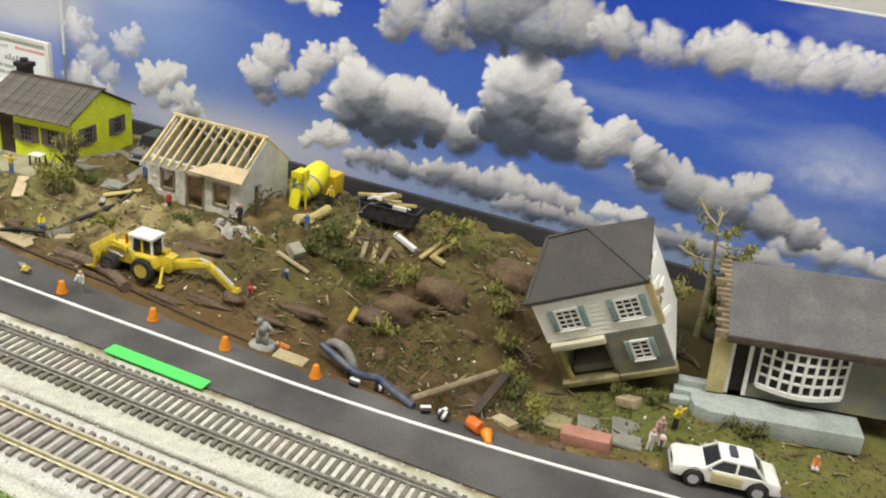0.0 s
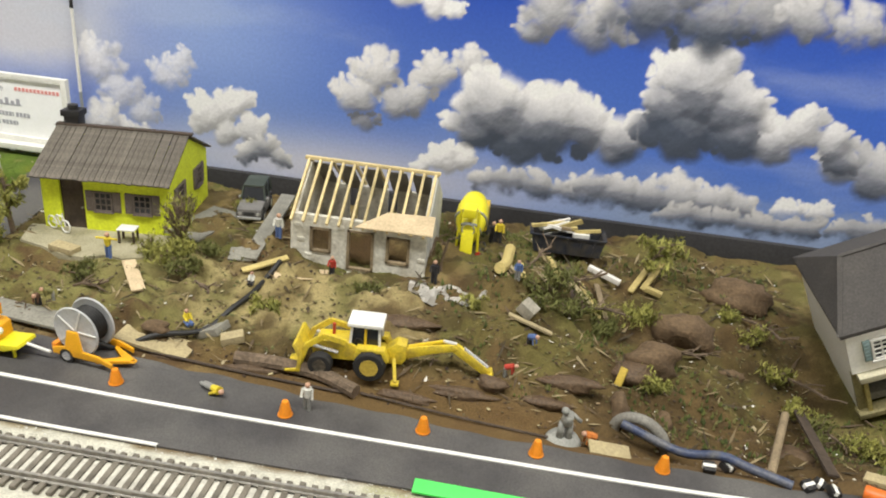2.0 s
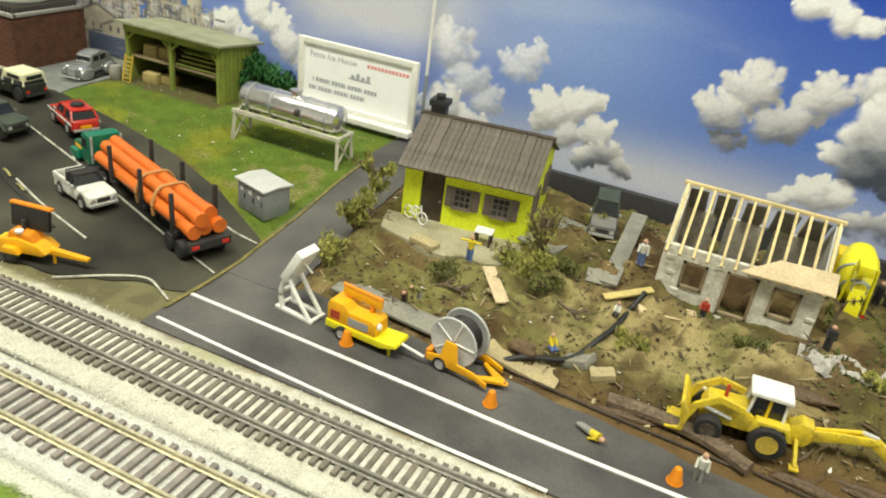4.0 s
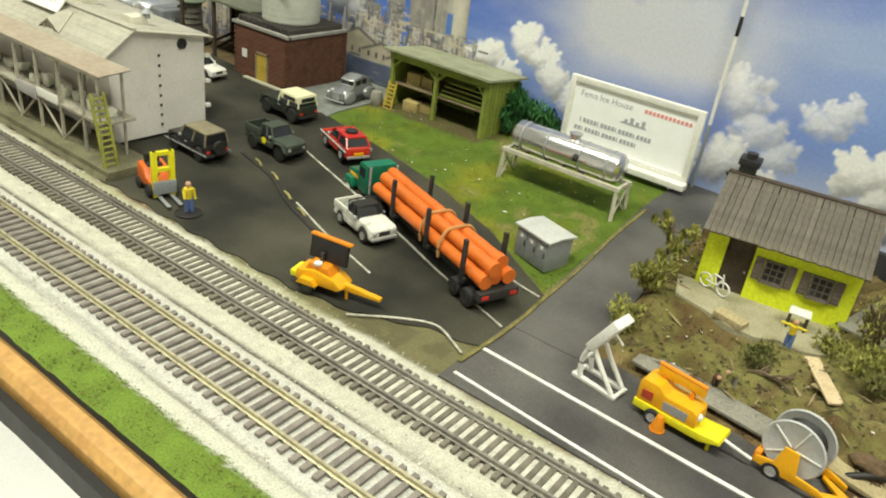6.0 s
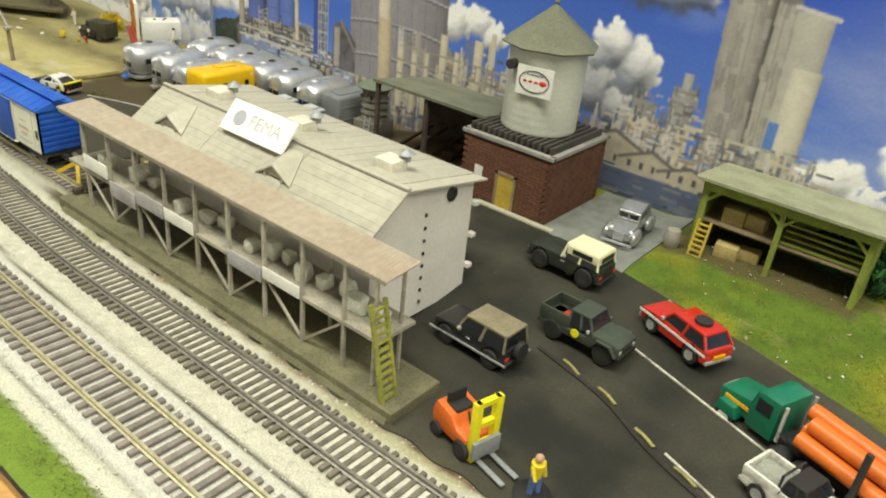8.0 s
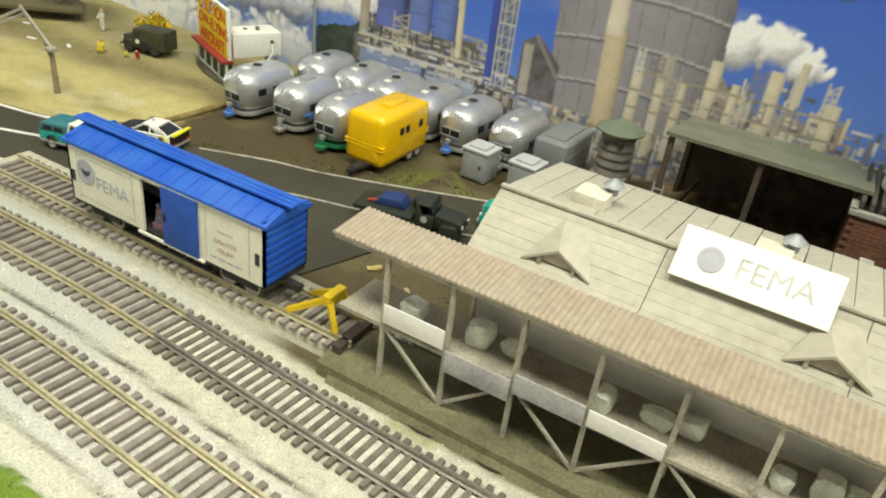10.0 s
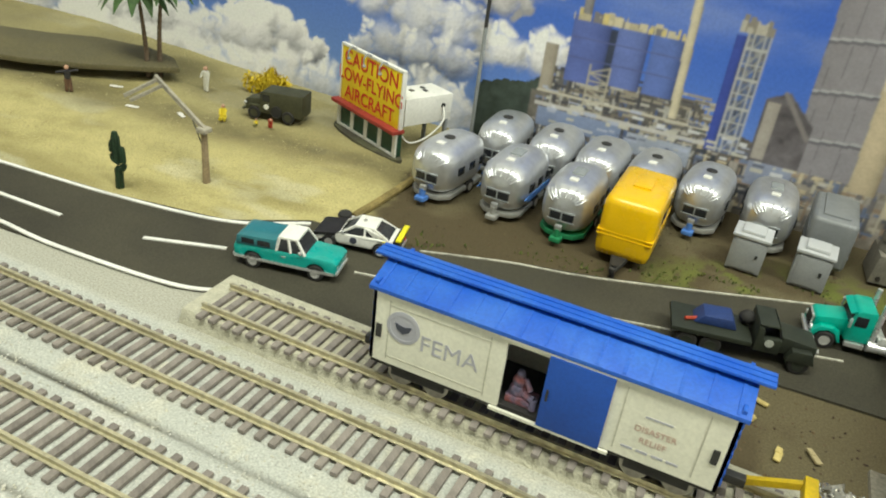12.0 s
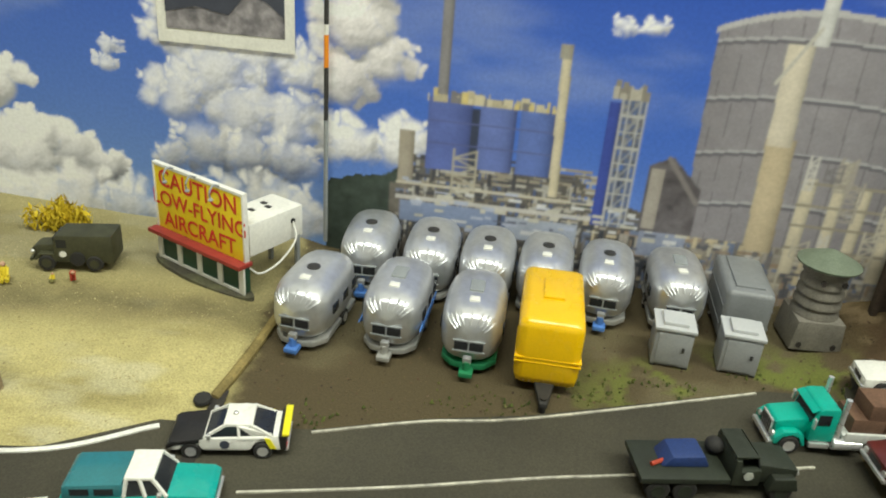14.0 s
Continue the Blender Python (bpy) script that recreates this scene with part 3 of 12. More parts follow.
single("ceiling", bm, WALLPAINT, pose(0, 0, 0), "white ceiling of the room", "ceiling", kind="structure")


# ---- the printed backdrop ----
def build_backdrop():
    xs = np.concatenate([np.arange(-165, -128, 0.12), np.arange(-128, -58, 0.068), np.arange(-58, 30, 0.085), np.arange(30, 45.1, 0.2)])
    zs = np.arange(-1.5, 20.5, 0.078)
    X, Z = np.meshgrid(xs, zs)
    h = np.clip(Z / 17, 0, 1)
    C = np.array((0.2, 0.33, 0.64)) * (1 - h[..., None]) + np.array((0.014, 0.06, 0.43)) * h[..., None]
    mid = np.exp(-((Z - 9) / 6) ** 2)
    C = blend(C, 0.6 * mid * (0.7 + 0.3 * np.sin(X * 0.11)), (0.03, 0.115, 0.60))
    fine = fbm(X * 1.6, Z * 1.9, 5, 35)
    # pale haze low over the eastern horizon, lilac veil above the cottage
    C = blend(C, 0.85 * np.exp(-((Z - 3.0) / 2.4) ** 2) * np.exp(-((X + 23) / 17) ** 2), (0.66, 0.64, 0.7))
    veil = np.exp(-((X + 44.5) / 8.5) ** 2 - ((Z - 12.0) / 4.8) ** 2) * (0.55 + 0.9 * (fbm(X * 0.22, Z * 0.3, 5, 45) - 0.25))
    C = blend(C, np.clip(1.75 * veil, 0, 0.95), (0.6, 0.595, 0.63))
    C = blend(C, 0.5 * np.exp(-((X + 30) / 8) ** 2 - ((Z - 12) / 7) ** 2), (0.4, 0.53, 0.8))
    C = blend(C, 0.6 * np.exp(-((X - 23.5) / 4) ** 2 - ((Z - 10.8) / 1.5) ** 2) * (0.4 + fine), (0.62, 0.66, 0.76))
    slate = ss(5.2, 3.2, Z + 2 * (fine - 0.5)) * ss(-8, 2, X)
    C = blend(C, 0.7 * slate, (0.3, 0.36, 0.48))
    C = blend(C, ss(0.5, 0.8, fbm(X * 0.09, Z * 0.3, 6, 46)) * 0.25, (0.5, 0.57, 0.7))
    bx, bz = (fbm(X * 0.9, Z * 1.0, 4, 5) - 0.5) * 1.0, (fbm(X * 0.9 + 50, Z * 1.0, 4, 15) - 0.5) * 1.0
    cr = random.Random(17)

    def cumulus(lobes, base, dark=0.6, pale=0.84, soft=0.3, haze=0.0, flat=1.0, tint=(1.0, 0.985, 1.0)):
        """Heaped cloud: round lobes (x, z, radius) overgrown with smaller and smaller puffs, lit from the upper left, grey below."""
        puffs = []
        for lx, lz, lr in lobes:
            puffs.append((lx, lz, lr))
            for _ in range(int(7 + 2 * lr)):
                a = cr.uniform(-0.35, math.pi + 0.35)
                r1 = lr * cr.uniform(0.26, 0.5)
                d1 = lr * cr.uniform(0.5, 0.98)
                px, pz = lx + math.cos(a) * d1 * 1.15, lz + math.sin(a) * d1
                puffs.append((px, pz, r1))
                for _ in range(2):
                    a2 = cr.uniform(0, 6.28)
                    puffs.append((px + math.cos(a2) * r1, pz + math.sin(a2) * r1 * 0.9, r1 * cr.uniform(0.35, 0.65)))
        x0, x1 = min(p[0] - p[2] for p in puffs) - 1, max(p[0] + p[2] for p in puffs) + 1
        z0, z1 = base - 1.2, max(p[1] + p[2] for p in puffs) + 1
        i0, i1 = np.searchsorted(xs, (x0, x1))
        k0, k1 = np.searchsorted(zs, (z0, z1))
        if i1 - i0 < 3 or k1 - k0 < 3:
            return
        w = (slice(k0, k1), slice(i0, i1))
        gx, gz_ = X[w] + bx[w] * (0.5 + soft), Z[w] + bz[w] * (0.5 + soft)
        H = np.zeros_like(gx)
        M = np.zeros_like(gx)
        big = np.zeros_like(gx)
        for px, pz, r in lobes:
            big = np.maximum(big, r * np.sqrt(np.clip(1.25 - ((gx - px) ** 2 + (gz_ - pz) ** 2) / (r * r), 0, 1.25)))
        for px, pz, r in puffs:
            d2 = ((gx - px) ** 2 + (gz_ - pz) ** 2) / (r * r)
            H = np.maximum(H, r * np.sqrt(np.clip(1 - d2, 0, 1)))
            M = np.maximum(M, ss(1.06, 0.94 - soft * 2.0, d2))
        cut = ss(base - 0.5, base + 0.55, gz_ + 0.6 * bz[w] + (fine[w] - 0.5) * 0.8)
        M = M * (cut if flat else 1)
        for _ in range(9):
            Hs = H.copy()
            Hs[1:-1, 1:-1] = (H[1:-1, 1:-1] * 4 + H[:-2, 1:-1] + H[2:, 1:-1] + H[1:-1, :-2] + H[1:-1, 2:]) / 8
            H = Hs
        for _ in range(24):
            Hs = big.copy()
            Hs[1:-1, 1:-1] = (big[1:-1, 1:-1] * 2 + big[:-2, 1:-1] + big[2:, 1:-1] + big[1:-1, :-2] + big[1:-1, 2:]) / 6
            big = Hs
        H = 0.5 * big + 0.55 * H + 0.2 * (fine[w] - 0.5)
        dz, dx = np.gradient(H, zs[k0:k1], xs[i0:i1])
        nn = np.sqrt(dx * dx + dz * dz + 1)
        lit = np.clip((0.30 * dx - 0.62 * dz + 0.62) / nn, 0, 1)
        top = np.where(M > 0.4, Z[w], base + 0.4).max(axis=0)
        reach = max(2, int(1.2 / (xs[i0 + 1] - xs[i0])))
        top = np.convolve(np.pad(top, reach, mode="edge"), np.ones(2 * reach + 1) / (2 * reach + 1), mode="valid")
        rel = np.clip((Z[w] - base) / np.maximum(top[None] - base, 0.5), 0, 1.1)
        patchy = fbm(gx * 0.3, gz_ * 0.42, 4, 8) - 0.45
        shade = np.clip(np.clip(1.08 - rel, 0, 2) ** 1.1 * 1.45 * dark + 0.9 * dark * patchy - 0.16 * lit, 0, 0.97)
        light = np.array(tint) * np.minimum(pale * 1.12 * (0.58 + 0.56 * lit[..., None]), 0.93)
        grey = np.array((0.27, 0.28, 0.33)) * (0.6 + 0.6 * lit[..., None])
        deep = np.array((0.055, 0.07, 0.105)) * (0.8 + 0.5 * lit[..., None])
        s1, s2 = np.clip(shade * 1.7, 0, 1)[..., None], np.clip(shade * 1.9 - 0.9, 0, 1)[..., None]
        col = light * (1 - s1) + grey * s1
        col = col * (1 - s2) + deep * s2
        a = (M * (1 - haze))[..., None]
        C[w] = C[w] * (1 - a) + col * a

    def bank(x0, x1, base, top, dark=0.6, pale=0.78, soft=0.35, haze=0.0):
        """A long low cloud: a row of flattened lobes."""
        n = max(2, int((x1 - x0) / max(top - base, 0.5) * 1.1))
        cumulus([(x0 + (x1 - x0) * (k + 0.5) / n, base + (top - base) * cr.uniform(0.15, 0.4), (top - base) * cr.uniform(0.55, 0.85)) for k in range(n)], base, dark, pale, soft, haze)

    # eastern sky, far banks first
    bank(-11, 0.5, 3.0, 4.6, 0.75, 0.62)
    bank(-4, 7.5, 3.2, 5.3, 0.7, 0.66)
    bank(2, 12, 2.5, 3.9, 0.8, 0.5)
    bank(9.0, 12.4, 4.0, 5.3, 0.3, 0.82)
    bank(21, 29, 4.6, 6.6, 0.45, 0.82)
    bank(13, 22, 3.0, 4.6, 0.7, 0.55)
    bank(30, 44, 3, 7, 0.5, 0.7)
    cumulus([(12.0, 8.0, 1.5), (14.5, 7.2, 1.7), (17.2, 7.0, 1.7), (20.3, 6.6, 1.6), (22.6, 6.1, 1.2), (18.6, 8.4, 1.1)], 4.9, 0.72, 0.62)
    cumulus([(-20.0, 8.4, 1.5), (-18.6, 10.2, 1.5), (-17.2, 8.2, 1.3), (-14.6, 10.6, 1.4), (-12.4, 11.4, 1.3), (-15.8, 9.0, 1.2), (-19.2, 6.6, 0.8)], 6.0, 0.42, 0.66, 0.4)
    cumulus([(-13.6, 4.8, 1.2), (-12.2, 5.2, 0.9), (-15.0, 4.2, 0.8)], 3.2, 0.3, 0.84)
    cumulus([(-10.0, 9.0, 2.5), (-7.0, 8.0, 2.6), (-4.4, 8.4, 1.9), (-2.2, 7.6, 1.9), (-11.6, 7.2, 1.7), (-8.6, 6.6, 1.9)], 4.9, 0.85, 0.84)
    cumulus([(9.0, 9.8, 1.6), (11.2, 9.2, 1.2), (7.6, 8.6, 1.5), (12.0, 8.0, 0.9)], 6.8, 0.62, 0.76)
    cumulus([(2.2, 11.6, 2.4), (0.8, 10.2, 1.8), (4.6, 10.6, 2.1), (5.4, 8.6, 1.9), (1.8, 8.4, 2.0), (-0.2, 8.4, 1.2)], 6.0, 0.98, 0.88)
    cumulus([(-7.6, 15.6, 2.0), (-5.0, 14.6, 1.8), (-8.6, 14.0, 1.2)], 12.7, 0.55, 0.6, 0.45)
    cumulus([(-1.6, 16.0, 2.6), (2.2, 15.4, 2.4), (5.4, 16.6, 2.2), (0.2, 17.8, 2.4)], 12.8, 0.95, 0.46, 0.45)
    bank(6, 16, 15.3, 18.2, 0.5, 0.6, 0.5)
    bank(14, 27, 15.8, 18.6, 0.35, 0.66, 0.5)
    cumulus([(-17.0, 15.4, 1.1), (-15.2, 15.0, 1.0), (-13.9, 14.7, 0.7)], 13.9, 0.15, 0.86)
    cumulus([(-30.6, 6.0, 1.4), (-28.6, 6.9, 1.2), (-27.4, 5.0, 1.2), (-29.4, 4.8, 1.1), (-31.4, 5.0, 0.7)], 3.2, 0.3, 0.86)
    cumulus([(-26.6, 3.9, 1.0), (-27.8, 3.2, 0.8), (-25.4, 3.2, 0.7)], 2.3, 0.85, 0.66)
    cumulus([(-37.0, 6.6, 1.6), (-38.4, 8.6, 1.6), (-35.4, 5.4, 1.2), (-33.6, 8.4, 1.2), (-32.4, 9.2, 0.9)], 4.2, 0.2, 0.76, 0.5, 0.25)
    cumulus([(-38.8, 4.0, 1.6), (-36.4, 3.4, 1.3), (-34.2, 2.8, 1.0)], 2.0, 0.45, 0.7, 0.45)
    cumulus([(-54.6, 8.2, 1.4), (-53.2, 7.4, 1.2), (-51.8, 6.2, 1.4), (-50.2, 5.2, 1.2)], 3.8, 0.25, 0.84, 0.4)
    cumulus([(-58.2, 6.0, 1.7), (-56.2, 5.2, 1.4), (-60.0, 5.4, 1.2)], 3.0, 0.45, 0.8)
    # western sky
    bank(-83, -67, 13.6, 16.6, 0.9, 0.42, 0.5)
    cumulus([(-72.4, 10.9, 1.5), (-70.8, 9.8, 1.4), (-71.4, 8.4, 1.5), (-73.4, 9.6, 1.3)], 6.8, 0.72, 0.82)
    cumulus([(-74.0, 7.6, 1.6), (-71.6, 6.4, 1.4)], 5.0, 0.95, 0.5)
    cumulus([(-85.6, 9.6, 1.4), (-83.4, 10.2, 1.2), (-82.0, 9.2, 1.0)], 7.6, 0.3, 0.84)
    cumulus([(-113.6, 12.4, 1.9), (-112.2, 10.8, 1.4), (-114.2, 9.4, 1.5), (-112.8, 14.4, 1.6)], 7.6, 0.22, 0.84, 0.4, 0.0, 1.0, (1.0, 0.96, 0.97))
    bank(-115, -109.6, 5.4, 8.0, 0.2, 0.78, 0.45)
    cumulus([(-122.6, 11.4, 1.9), (-121.0, 9.4, 2.2), (-118.6, 10.6, 2.2), (-116.4, 10.0, 1.6), (-122.8, 8.0, 1.8), (-119.4, 7.2, 2.2), (-117.0, 7.0, 1.8), (-121.6, 13.4, 1.4)], 5.2, 0.2, 0.92, 0.6)
    cumulus([(-121.8, 5.0, 1.8), (-119.2, 4.6, 1.8), (-116.8, 4.6, 1.6), (-123.6, 4.2, 1.2)], 2.6, 0.6, 0.78, 0.6)
    bank(-128, -115.2, 0.3, 3.2, 0.3, 0.86, 0.6)
    cumulus([(-131.4, 4.6, 1.5), (-129.6, 3.8, 1.4), (-127.8, 3.2, 1.2), (-133.2, 4.4, 1.5)], 2.2, 0.5, 0.84)
    cumulus([(-133.6, 7.4, 1.5), (-135.2, 6.6, 1.5), (-134.4, 8.6, 1.0)], 5.4, 0.2, 0.86)
    cumulus([(-126.7, 10.2, 0.5), (-126.9, 9.2, 0.5)], 8.4, 0.1, 0.8, 0.5, 0.2)
    cumulus([(-100.6, 13.3, 0.5), (-99.4, 13.4, 0.6)], 12.9, 0.1, 0.84, 0.5)
    bank(-165, -138, 0.4, 6.4, 0.22, 0.88, 0.5)
    bank(-152, -129, -0.8, 2.8, 0.3, 0.86, 0.5)
    bank(-146, -131, 2.4, 4.6, 0.3, 0.88, 0.5)

    # photographed works
    r = random.Random(3)

    def rect(x0, x1, z0, z1, col, round_=0.0, lines=0.0, slant=0.0):
        i0, i1 = np.searchsorted(xs, (x0 - abs(slant) * (z1 - z0), x1 + abs(slant) * (z1 - z0) + 0.02))
        k0, k1 = np.searchsorted(zs, (z0, z1 + 0.02))
        if i1 <= i0 or k1 <= k0:
            return
        w = (slice(k0, k1), slice(i0, i1))
        xx = X[w] + slant * (Z[w] - z0)
        inside = (xx >= x0) & (xx <= x1)
        u = np.clip((xx - x0) / max(x1 - x0, 1e-6), 0, 1)
        tone = 1 - round_ * (1 - np.sqrt(np.clip(1 - (2 * u - 0.75) ** 2 / 1.9, 0, 1))) * 1.6
        tone = tone * (0.86 + 0.28 * fine[w])
        if lines:
            tone = np.where((Z[w] % lines) < 0.16, tone * 0.7, tone)
        C[w] = np.where(inside[..., None], np.array(col) * tone[..., None], C[w])

    def line(xa, za, xb, zb, wd, col):
        """A straight pipe or strut of the print."""
        i0, i1 = np.searchsorted(xs, (min(xa, xb) - wd, max(xa, xb) + wd))
        k0, k1 = np.searchsorted(zs, (min(za, zb) - wd, max(za, zb) + wd))
        if i1 <= i0 or k1 <= k0:
            return
        w = (slice(k0, k1), slice(i0, i1))
        dx, dz = xb - xa, zb - za
        t = np.clip(((X[w] - xa) * dx + (Z[w] - za) * dz) / (dx * dx + dz * dz), 0, 1)
        d = np.hypot(X[w] - xa - t * dx, Z[w] - za - t * dz)
        m = ss(wd / 2 + 0.05, wd / 2 - 0.02, d)[..., None]
        C[w] = C[w] * (1 - m) + np.array(col) * m

    def lattice(x0, x1, z0, z1, step, col, wd=0.08):
        n = max(1, int(round((z1 - z0) / step)))
        s = (z1 - z0) / n
        for k in range(n):
            za = z0 + k * s
            line(x0, za, x1, za, wd, col)
            line(x0, za, x1, za + s, wd * 0.8, col) if k % 2 else line(x1, za, x0, za + s, wd * 0.8, col)
        for x in (x0, x1):
            line(x, z0, x, z1, wd * 1.2, col)

    hills = (X > -115.0) & (X < -101) & (Z < 4.6 + 0.5 * np.sin(X * 0.5) + 1.6 * (fbm(X * 0.8, Z * 0.8, 4, 77) - 0.5))
    C[hills] = (np.array((0.045, 0.06, 0.05))[None, None] * (0.4 + 1.3 * fine[..., None]))[hills]
    skyline = 4.4 + 2.2 * (fbm(X * 0.35, X * 0 + 2.0, 4, 55)) * ((X > -99) | (X < -103)) - 0.9
    skyline = skyline + 2.6 * ((X > -93) & (X < -79)) * (0.6 + 0.8 * fbm(X * 0.8, X * 0 + 3.0, 3, 58))
    works = (X > -111.5) & (X < -58.5) & (Z < skyline)
    C[works] = ((np.array((0.3, 0.27, 0.235)) * np.where(X < -96, 0.45, 1.0)[..., None]) * (0.3 + 1.3 * fine[..., None]))[works]
    tones = [(0.5, 0.46, 0.38), (0.36, 0.33, 0.3), (0.2, 0.19, 0.2), (0.56, 0.54, 0.52), (0.32, 0.24, 0.18), (0.12, 0.12, 0.14), (0.17, 0.21, 0.33), (0.55, 0.47, 0.33)]
    dim = [(0.07, 0.07, 0.075), (0.12, 0.105, 0.09), (0.05, 0.055, 0.07), (0.17, 0.15, 0.13)]
    for k in range(3200):
        cx = r.uniform(-111, -59)
        top = 5.0 if cx < -96 else 8.6 if cx < -79 else 8.0 if cx < -70 else 5.8
        if -78 < cx < -72:
            top = 7.0
        cz = r.uniform(0.5, top) * r.uniform(0.55, 1)
        if r.random() < 0.45:
            w, hh = r.uniform(0.2, 1.3), r.uniform(0.08, 0.22)
        else:
            w, hh = r.uniform(0.09, 0.28), r.uniform(0.25, 1.5)
        pick = r.choice(dim) if cx < -96 and r.random() < 0.65 else r.choice(tones)
        rect(cx - w / 2, cx + w / 2, max(cz - hh / 2, 0), min(cz + hh / 2, top), pick, 0.2)
    rect(-110.2, -101.6, 4.0, 5.9, (0.12, 0.115, 0.115))
    for k in range(420):
        cx, cz = r.uniform(-110.6, -101), r.uniform(3.2, 6.2)
        if r.random() < 0.5:
            rect(cx, cx + r.uniform(0.3, 1.4), cz, cz + r.uniform(0.08, 0.17), r.choice(((0.06, 0.06, 0.07), (0.1, 0.095, 0.09), (0.42, 0.4, 0.36), (0.15, 0.13, 0.11), (0.3, 0.27, 0.22))))
        else:
            rect(cx, cx + r.uniform(0.08, 0.22), cz - r.uniform(0.3, 1.1), cz, r.choice(((0.06, 0.06, 0.07), (0.1, 0.095, 0.09), (0.36, 0.35, 0.33), (0.08, 0.11, 0.22))))
    # grey tank with panel seams, cream stacks before it
    u = (X + 91.2 + 0.03 * (Z - 9)) / 5.1
    body = (np.abs(u) < 1) & (Z > 3.4) & (Z < 14.9 - 1.1 * u * u)
    tone = (0.5 + 0.5 * np.sqrt(np.clip(1 - (u + 0.15) ** 2 * 0.8, 0, 1))) * (0.88 + 0.24 * fine)
    C[body] = (np.array((0.285, 0.27, 0.3))[None, None] * tone[..., None])[body]
    col_u = np.degrees(np.arcsin(np.clip(u, -1, 1)))
    C[body & ((col_u % 17.0) < 0.9)] *= 0.68
    ring = (Z + 0.45 * u * u) % 2.7
    C[body & (ring < 0.16)] = np.array((0.13, 0.125, 0.15))
    C[body & (ring > 0.16) & (ring < 0.3)] = np.array((0.4, 0.39, 0.42))
    C[(np.abs(u) < 1.02) & (np.abs(Z - 14.9 + 1.1 * u * u) < 0.14)] = np.array((0.46, 0.45, 0.46))
    rect(-92.9, -91.5, 3.0, 9.0, (0.56, 0.47, 0.33), 0.5, 0, 0.04)
    rect(-93.1, -91.9, 8.6, 13.4, (0.66, 0.6, 0.5), 0.5, 0, 0.04)
    rect(-92.2, -91.5, 13.4, 16.5, (0.6, 0.6, 0.6), 0.5)
    line(-93.4, 11.6, -92.0, 14.2, 0.14, (0.5, 0.48, 0.44))
    for x0, x1, z1 in ((-90.9, -90.2, 7.2), (-89.4, -88.8, 8.2), (-88.2, -87.6, 7.0), (-86.6, -85.9, 8.6), (-85.2, -84.7, 7.6), (-83.4, -82.6, 8.8), (-82, -81.6, 9.6), (-80.2, -79.4, 7.8)):
        rect(x0, x1, 2.0, z1, (0.6, 0.54, 0.42), 0.5)
    for z0 in (3.4, 4.6, 5.7, 6.9):
        rect(-91, -79, z0, z0 + 0.14, (0.3, 0.27, 0.22))
    for k in range(26):
        x = r.uniform(-91, -79.5)
        z = r.uniform(2.5, 7.5)
        lattice(x, x + r.uniform(0.35, 0.8), z, z + r.uniform(0.8, 2.0), 0.4, r.choice(tones[:4]), 0.07)
    # blue silos and chimneys
    rect(-109.7, -107.4, 5.4, 9.2, (0.11, 0.15, 0.42), 0.6)
    rect(-107.0, -105.2, 5.6, 9.1, (0.14, 0.19, 0.48), 0.7)
    rect(-105.0, -103.2, 5.6, 9.2, (0.12, 0.18, 0.48), 0.7)
    rect(-107.4, -107.0, 5.4, 8.8, (0.04, 0.05, 0.09))
    for z0 in (6.8, 8.0):
        rect(-109.7, -103.2, z0, z0 + 0.07, (0.1, 0.12, 0.28))
    for k in range(60):
        cx = r.uniform(-109.8, -103.2)
        rect(cx, cx + r.uniform(0.08, 0.45), 9.0, 9.15 + r.uniform(0, 0.5), r.choice([(0.6, 0.5, 0.22), (0.45, 0.4, 0.28), (0.2, 0.19, 0.2), (0.55, 0.5, 0.36)]))
    rect(-109.25, -108.75, 9.4, 15.4, (0.25, 0.24, 0.25), 0.5)
    rect(-111.1, -110.3, 4.4, 7.3, (0.38, 0.34, 0.28), 0.5)
    rect(-103.15, -102.65, 4.6, 12.0, (0.6, 0.54, 0.4), 0.6, 0, 0.03)
    rect(-103.5, -102.85, 11.7, 12.4, (0.35, 0.33, 0.28), 0.5)
    rect(-111.2, -100.6, 3.5, 3.72, (0.5, 0.48, 0.46))
    rect(-111.2, -100.6, 4.4, 4.5, (0.5, 0.46, 0.38))
    lattice(-108.2, -107.0, 3.8, 6.6, 0.45, (0.4, 0.37, 0.3), 0.07)
    # column beside a lattice tower
    rect(-100.75, -100.2, 3.4, 9.9, (0.05, 0.08, 0.36), 0.6)
    rect(-100.2, -99.0, 3.4, 10.2, (0.1, 0.13, 0.24))
    for k in range(110):
        cx, cz = r.uniform(-100.15, -99.2), r.uniform(3.4, 10.2)
        rect(cx, cx + r.uniform(0.08, 0.25), cz, cz + r.uniform(0.1, 0.4), r.choice([(0.05, 0.06, 0.09), (0.24, 0.24, 0.25), (0.08, 0.15, 0.42), (0.13, 0.13, 0.16)]))
    for k in range(9):
        za = 3.5 + k * 0.82
        rect(-100.2, -98.98, za, za + 0.1, (0.42, 0.42, 0.42))
        line(-99.9, za, -99.3, za + 0.82, 0.05, (0.3, 0.31, 0.33))
    for x in (-100.15, -99.85, -99.3, -99.02):
        line(x, 3.4, x, 10.4, 0.075, (0.42, 0.42, 0.43))
    # pale low buildings before the silos
    rect(-110.9, -105.6, 2.3, 3.4, (0.22, 0.27, 0.42))
    rect(-105.2, -101.4, 2.0, 3.2, (0.34, 0.37, 0.46))
    rect(-98.2, -95.8, 2.0, 3.5, (0.26, 0.29, 0.4))
